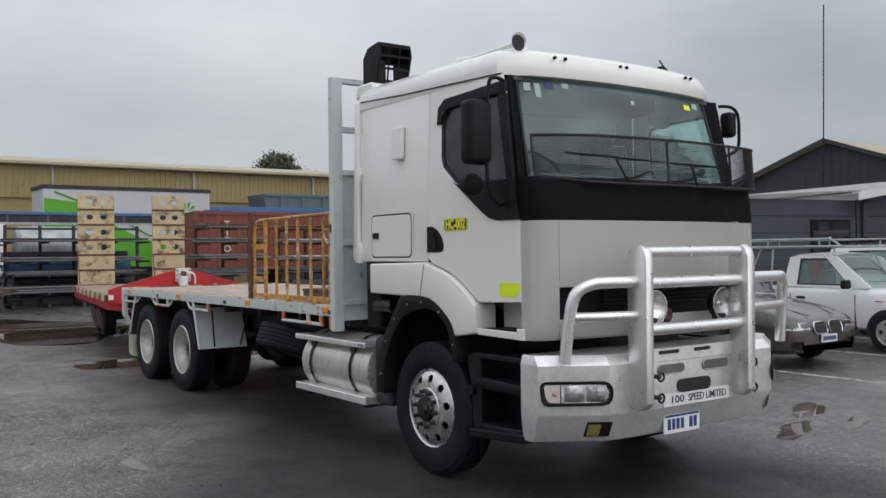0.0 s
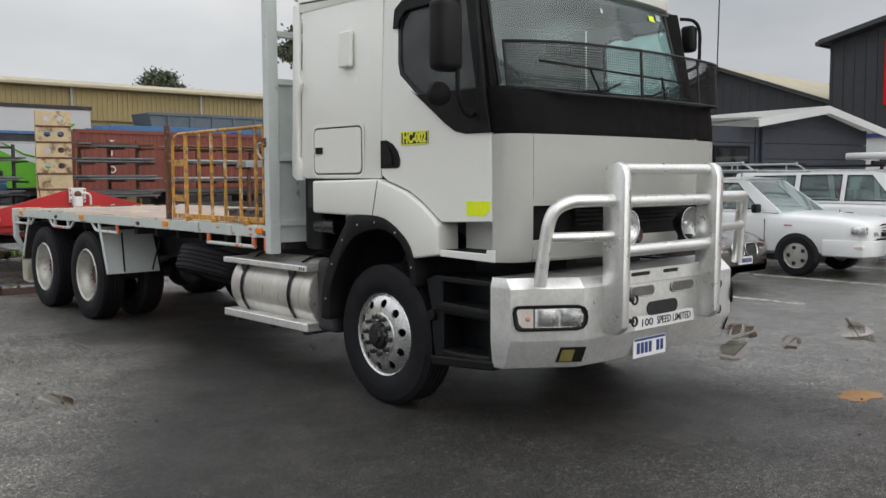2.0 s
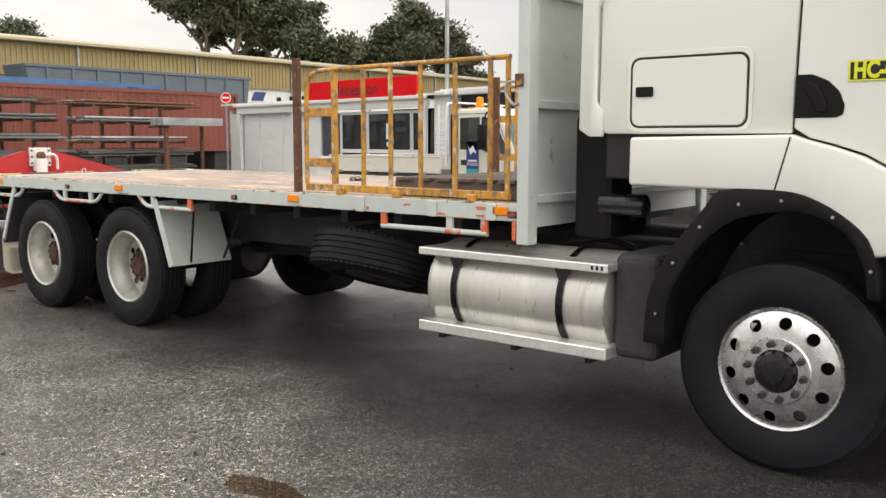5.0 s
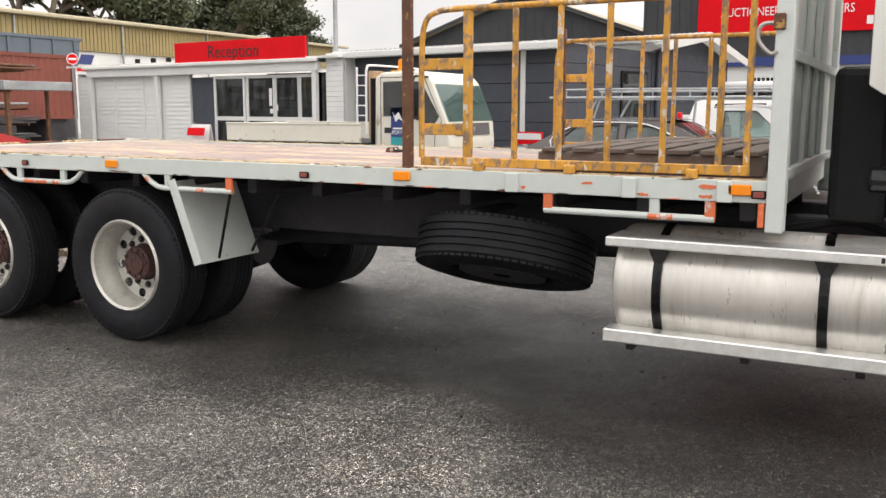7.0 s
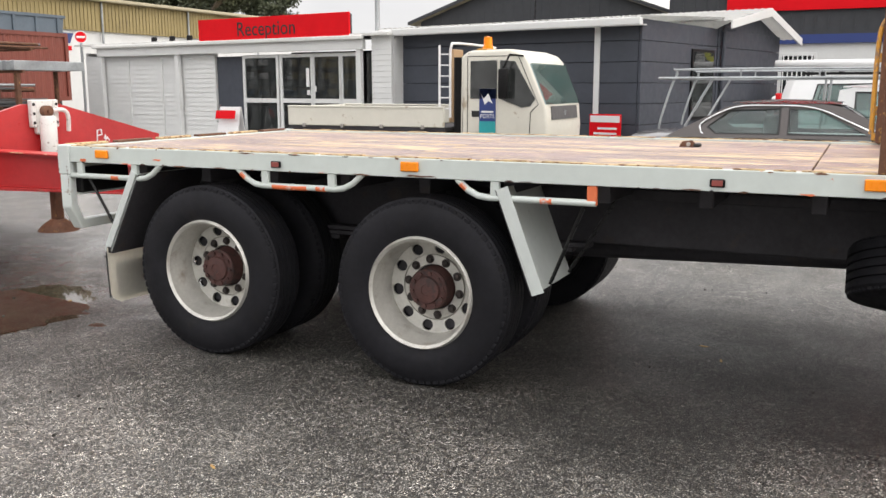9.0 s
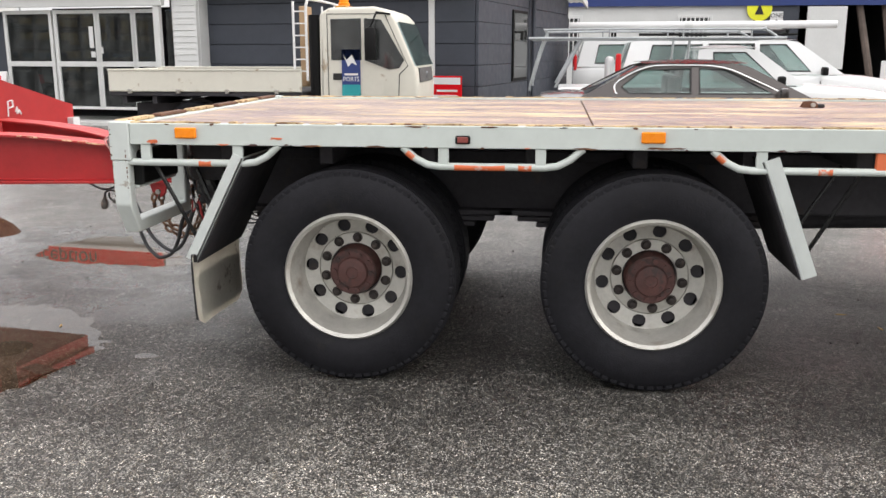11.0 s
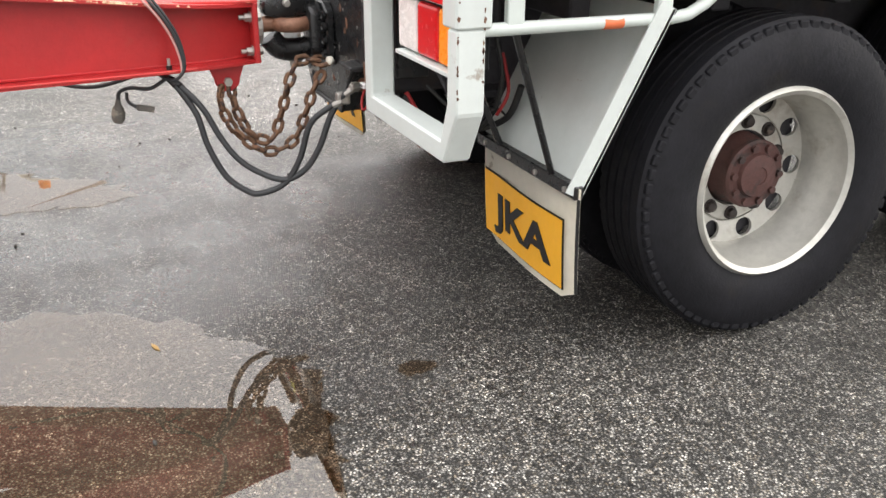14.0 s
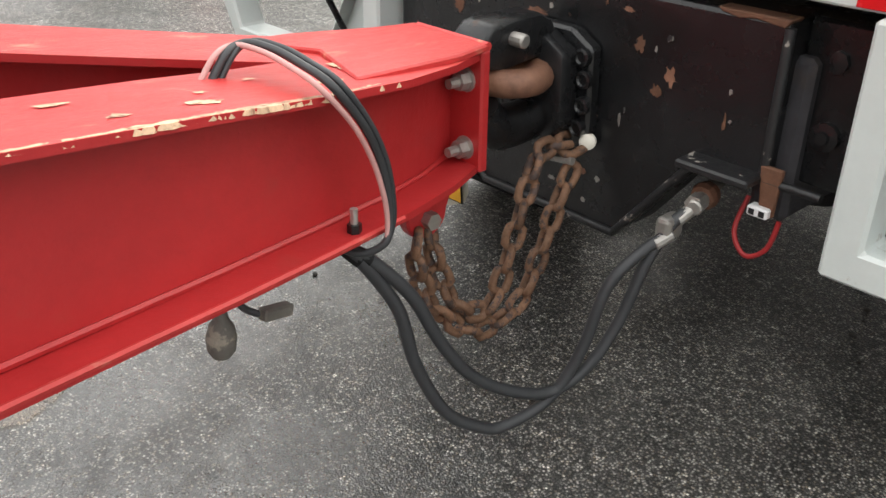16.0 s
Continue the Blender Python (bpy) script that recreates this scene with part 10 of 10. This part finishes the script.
part("windscreen_back", prism([(13.717, 1.33), (13.992, 1.985), (14.06, 1.96), (13.79, 1.30)], "x", 8.53, 10.37, 0.01), mat("dim_cab_interior", (0.22, 0.28, 0.28), 0.7), cab2)
part("windscreen", prism([(13.700, 1.335), (13.976, 1.99), (13.986, 1.985), (13.710, 1.33)], "x", 8.55, 10.35), CARGLASS, cab2)
part("front_panel", prism([(13.672, 1.08), (13.695, 1.30), (13.712, 1.30), (13.692, 1.08)], "x", 8.75, 10.15), mat("grey_nose_panel", (0.10, 0.10, 0.10), 0.5), cab2)
part("nose_letters", words("|||||", 0.10, facing((9.45, 13.676, 1.19), (1, 0, 0), UP), 0.001), CHROME, cab2)
part("beacon", lathe([(0.09, 0), (0.09, 0.05), (0.075, 0.06), (0.07, 0.2), (0, 0.22)], 16, Matrix.Translation((9.0, 14.92, 2.235))), AMBER, lt, "orange beacon", smooth=40)
part("light_bar", box(8.7, 10.2, 14.82, 15.0, 2.195, 2.24, 0.01), YELLOWP, lt)
part("exhaust_pipe", cyl((8.75, 15.32, 0.8), (8.75, 15.32, 2.1), 0.11, 14), BLACKPL, lt)
for s, x in ((-1, 8.56), (1, 10.34)):
    lad = part("ladder_rack", tube(smooth_path([(x, 15.42, 1.1), (x, 15.42, 2.1), (x, 15.40, 2.28), (x + 0.12, 15.40, 2.33), (9.45, 15.40, 2.34)], 4), 0.022, 8), PLATEWHITE, lt, smooth=50)
    part("rack_rail", cyl((x, 15.62, 1.1), (x, 15.62, 2.30), 0.02, 8), PLATEWHITE, lad)
    for k in range(6):
        part("rung", cyl((x, 15.42, 1.25 + 0.18 * k), (x, 15.62, 1.25 + 0.18 * k), 0.012, 6), PLATEWHITE, lad)
part("timber_ladder", box(9.0, 9.4, 15.55, 15.65, 1.0, 2.25, 0.01), mat("raw_timber", (0.45, 0.30, 0.17), 0.7), lt)
part("tray_floor", box(8.5, 10.45, 15.5, 18.65, 0.86, 0.93, 0.01), DARKCH, lt)
for x0, x1 in ((8.47, 8.52), (10.42, 10.47)):
    dp = part("drop_side", box(x0, x1, 15.5, 18.65, 0.93, 1.27, 0.012), TRUCKCREAM, lt, "cream drop side")
    part("side_lip", box(x0 - 0.015, x1 + 0.015, 15.5, 18.65, 1.255, 1.285, 0.006), TRUCKCREAM, dp)
    for y in (15.9, 16.7, 17.5, 18.3):
        part("latch", box(x0 - 0.025, x1 + 0.025, y - 0.03, y + 0.03, 0.90, 0.97, 0.008), BOLT, dp)
part("tailboard", box(8.5, 10.45, 18.6, 18.66, 0.93, 1.27, 0.012), TRUCKCREAM, lt)
part("chassis", box(9.1, 9.9, 13.9, 18.5, 0.5, 0.72), DARKCH, lt)
for y in (15.8, 16.4, 17.9, 18.4):
    part("cross_bearer", box(8.55, 10.4, y, y + 0.07, 0.74, 0.86), DARKCH, lt)
part("tool_box", box(8.55, 9.0, 15.9, 16.6, 0.42, 0.74, 0.02), DARKCH, lt)
part("air_filter", cyl((8.6, 15.35, 0.72), (8.95, 15.35, 0.72), 0.13, 14), RUSTY, lt)
for y in (14.72, 17.32):
    for x, s in ((8.66, -1), (10.24, 1)):
        road_wheel("wheel", lt, x + s * 0.03, y, 0.39, 0.22, s, DIRTGREY)
    part("guard", cyl((8.85, y, 0.42), (10.05, y, 0.42), 0.40, 24), SEAL, lt)

FRAME[0] = Matrix()

# ---- painted bay lines ----
LINEP = mat("worn_line_paint", (0.5, 0.5, 0.46), 0.7, var=0.2, col2=(0.07, 0.07, 0.07), amount=0.45, mscale=12)
for x in (5.9, 8.75, 11.25, 13.9):
    tagged(part("bay_line", box(x, x + 0.09, 6.0, 12.0, 0.001, 0.005), LINEP), "worn white parking bay line", "marking", "bay lines", "structure")

# ---- trees behind the warehouse ----
BARK = mat("grey_bark", (0.16, 0.13, 0.10), 0.85, var=0.25, scale=3, bump=0.4, bscale=12)


def leafmat(name, a, b):
    m = bpy.data.materials.new(name)
    m.use_nodes = True
    n, l = m.node_tree.nodes, m.node_tree.links
    bs = n["Principled BSDF"]
    geo, ramp = n.new("ShaderNodeNewGeometry"), n.new("ShaderNodeValToRGB")
    ramp.color_ramp.elements[0].color, ramp.color_ramp.elements[1].color = (*a, 1), (*b, 1)
    l.new(geo.outputs["Random Per Island"], ramp.inputs[0])
    l.new(ramp.outputs[0], bs.inputs["Base Color"])
    bs.inputs["Roughness"].default_value = 0.6
    return m


LEAF = leafmat("eucalypt_leaves", (0.036, 0.046, 0.024), (0.10, 0.115, 0.062))


def tree(x, y, height, spread, seed, base=0.35, leaves=5200, label="tall eucalypt with an open grey-green crown"):
    rnd = random.Random(seed)
    ob = thing("tree", (x, y, 0), label, "tree", "trees behind the warehouse")
    t = B()
    tips = []

    def branch(p, d, ln, r, depth):
        pts, q = [p.copy()], p.copy()
        for _ in range(4):
            d = (d + Vector((rnd.uniform(-1, 1), rnd.uniform(-1, 1), rnd.uniform(-0.4, 0.7))) * 0.22).normalized()
            q = q + d * ln / 4
            pts.append(q.copy())
        for i in range(4):
            tube([pts[i], pts[i + 1]], r * (1 - 0.14 * i), 6, t, caps=False)
        if depth == 0:
            tips.extend((pts[2], pts[3], pts[4]))
            return
        for k in range(rnd.randint(3, 4)):
            a = rnd.uniform(0, 6.283)
            nd = (d * 0.75 + Vector((math.cos(a), math.sin(a), rnd.uniform(-0.05, 0.6))) * 0.85).normalized()
            branch(pts[rnd.randint(2, 4)], nd, ln * rnd.uniform(0.55, 0.78), r * 0.55, depth - 1)

    branch(Vector((x, y, 0)), Vector((0.05, 0, 1)), height * base, height * 0.022, 3)
    hi = max(p.z for p in tips)
    rad = max(math.hypot(p.x - x, p.y - y) for p in tips)
    part("trunk", t, BARK, ob, smooth=60)
    verts, faces = [], []
    per = max(1, 9 * leaves // len(tips))
    for p in tips:
        for _ in range(per):
            c = p + Vector((rnd.gauss(0, 1), rnd.gauss(0, 1), rnd.gauss(0, 0.6))) * spread * 0.55
            u = Vector((rnd.uniform(-1, 1), rnd.uniform(-1, 1), rnd.uniform(-1, 1))).normalized()
            v = u.cross(Vector((rnd.uniform(-1, 1), rnd.uniform(-1, 1), rnd.uniform(-1, 1)))).normalized()
            s, w = rnd.uniform(0.09, 0.19), rnd.uniform(0.04, 0.075)
            k = len(verts)
            verts += [c - u * s, c + v * w, c + u * s, c - v * w]
            faces.append((k, k + 1, k + 2, k + 3))
    me = bpy.data.meshes.new("crown")
    me.from_pydata([tuple(q - Vector((x, y, 0))) for q in verts], [], faces)
    me.materials.append(LEAF)
    cr = new("crown", me)
    cr.matrix_basis = Matrix.Translation((x, y, 0))
    cr.parent = ob
    cr.matrix_parent_inverse = WORLD_OF[ob].inverted()
    k = height / hi
    ob.matrix_basis = Matrix.Translation((x, y, 0)) @ Matrix.Diagonal((k, k, k, 1))
    return ob


tree(44.5, 67, 16.0, 0.52, 3, 0.34, 5200)
tree(34.5, 79, 11.8, 0.62, 5, 0.36, 3200, "rounded dark eucalypt beyond the warehouse")
tree(48.5, 64, 13.0, 0.6, 7, 0.30, 3600, "spreading eucalypt with a grey-green crown")
tree(56, 66, 14.0, 0.65, 9, 0.30, 4200)
tree(64, 66, 13.5, 0.65, 11, 0.30, 4200, "spreading eucalypt with a grey-green crown")
tree(72, 64, 11.5, 0.6, 15, 0.30, 3400, "low spreading eucalypt behind the office roofs")
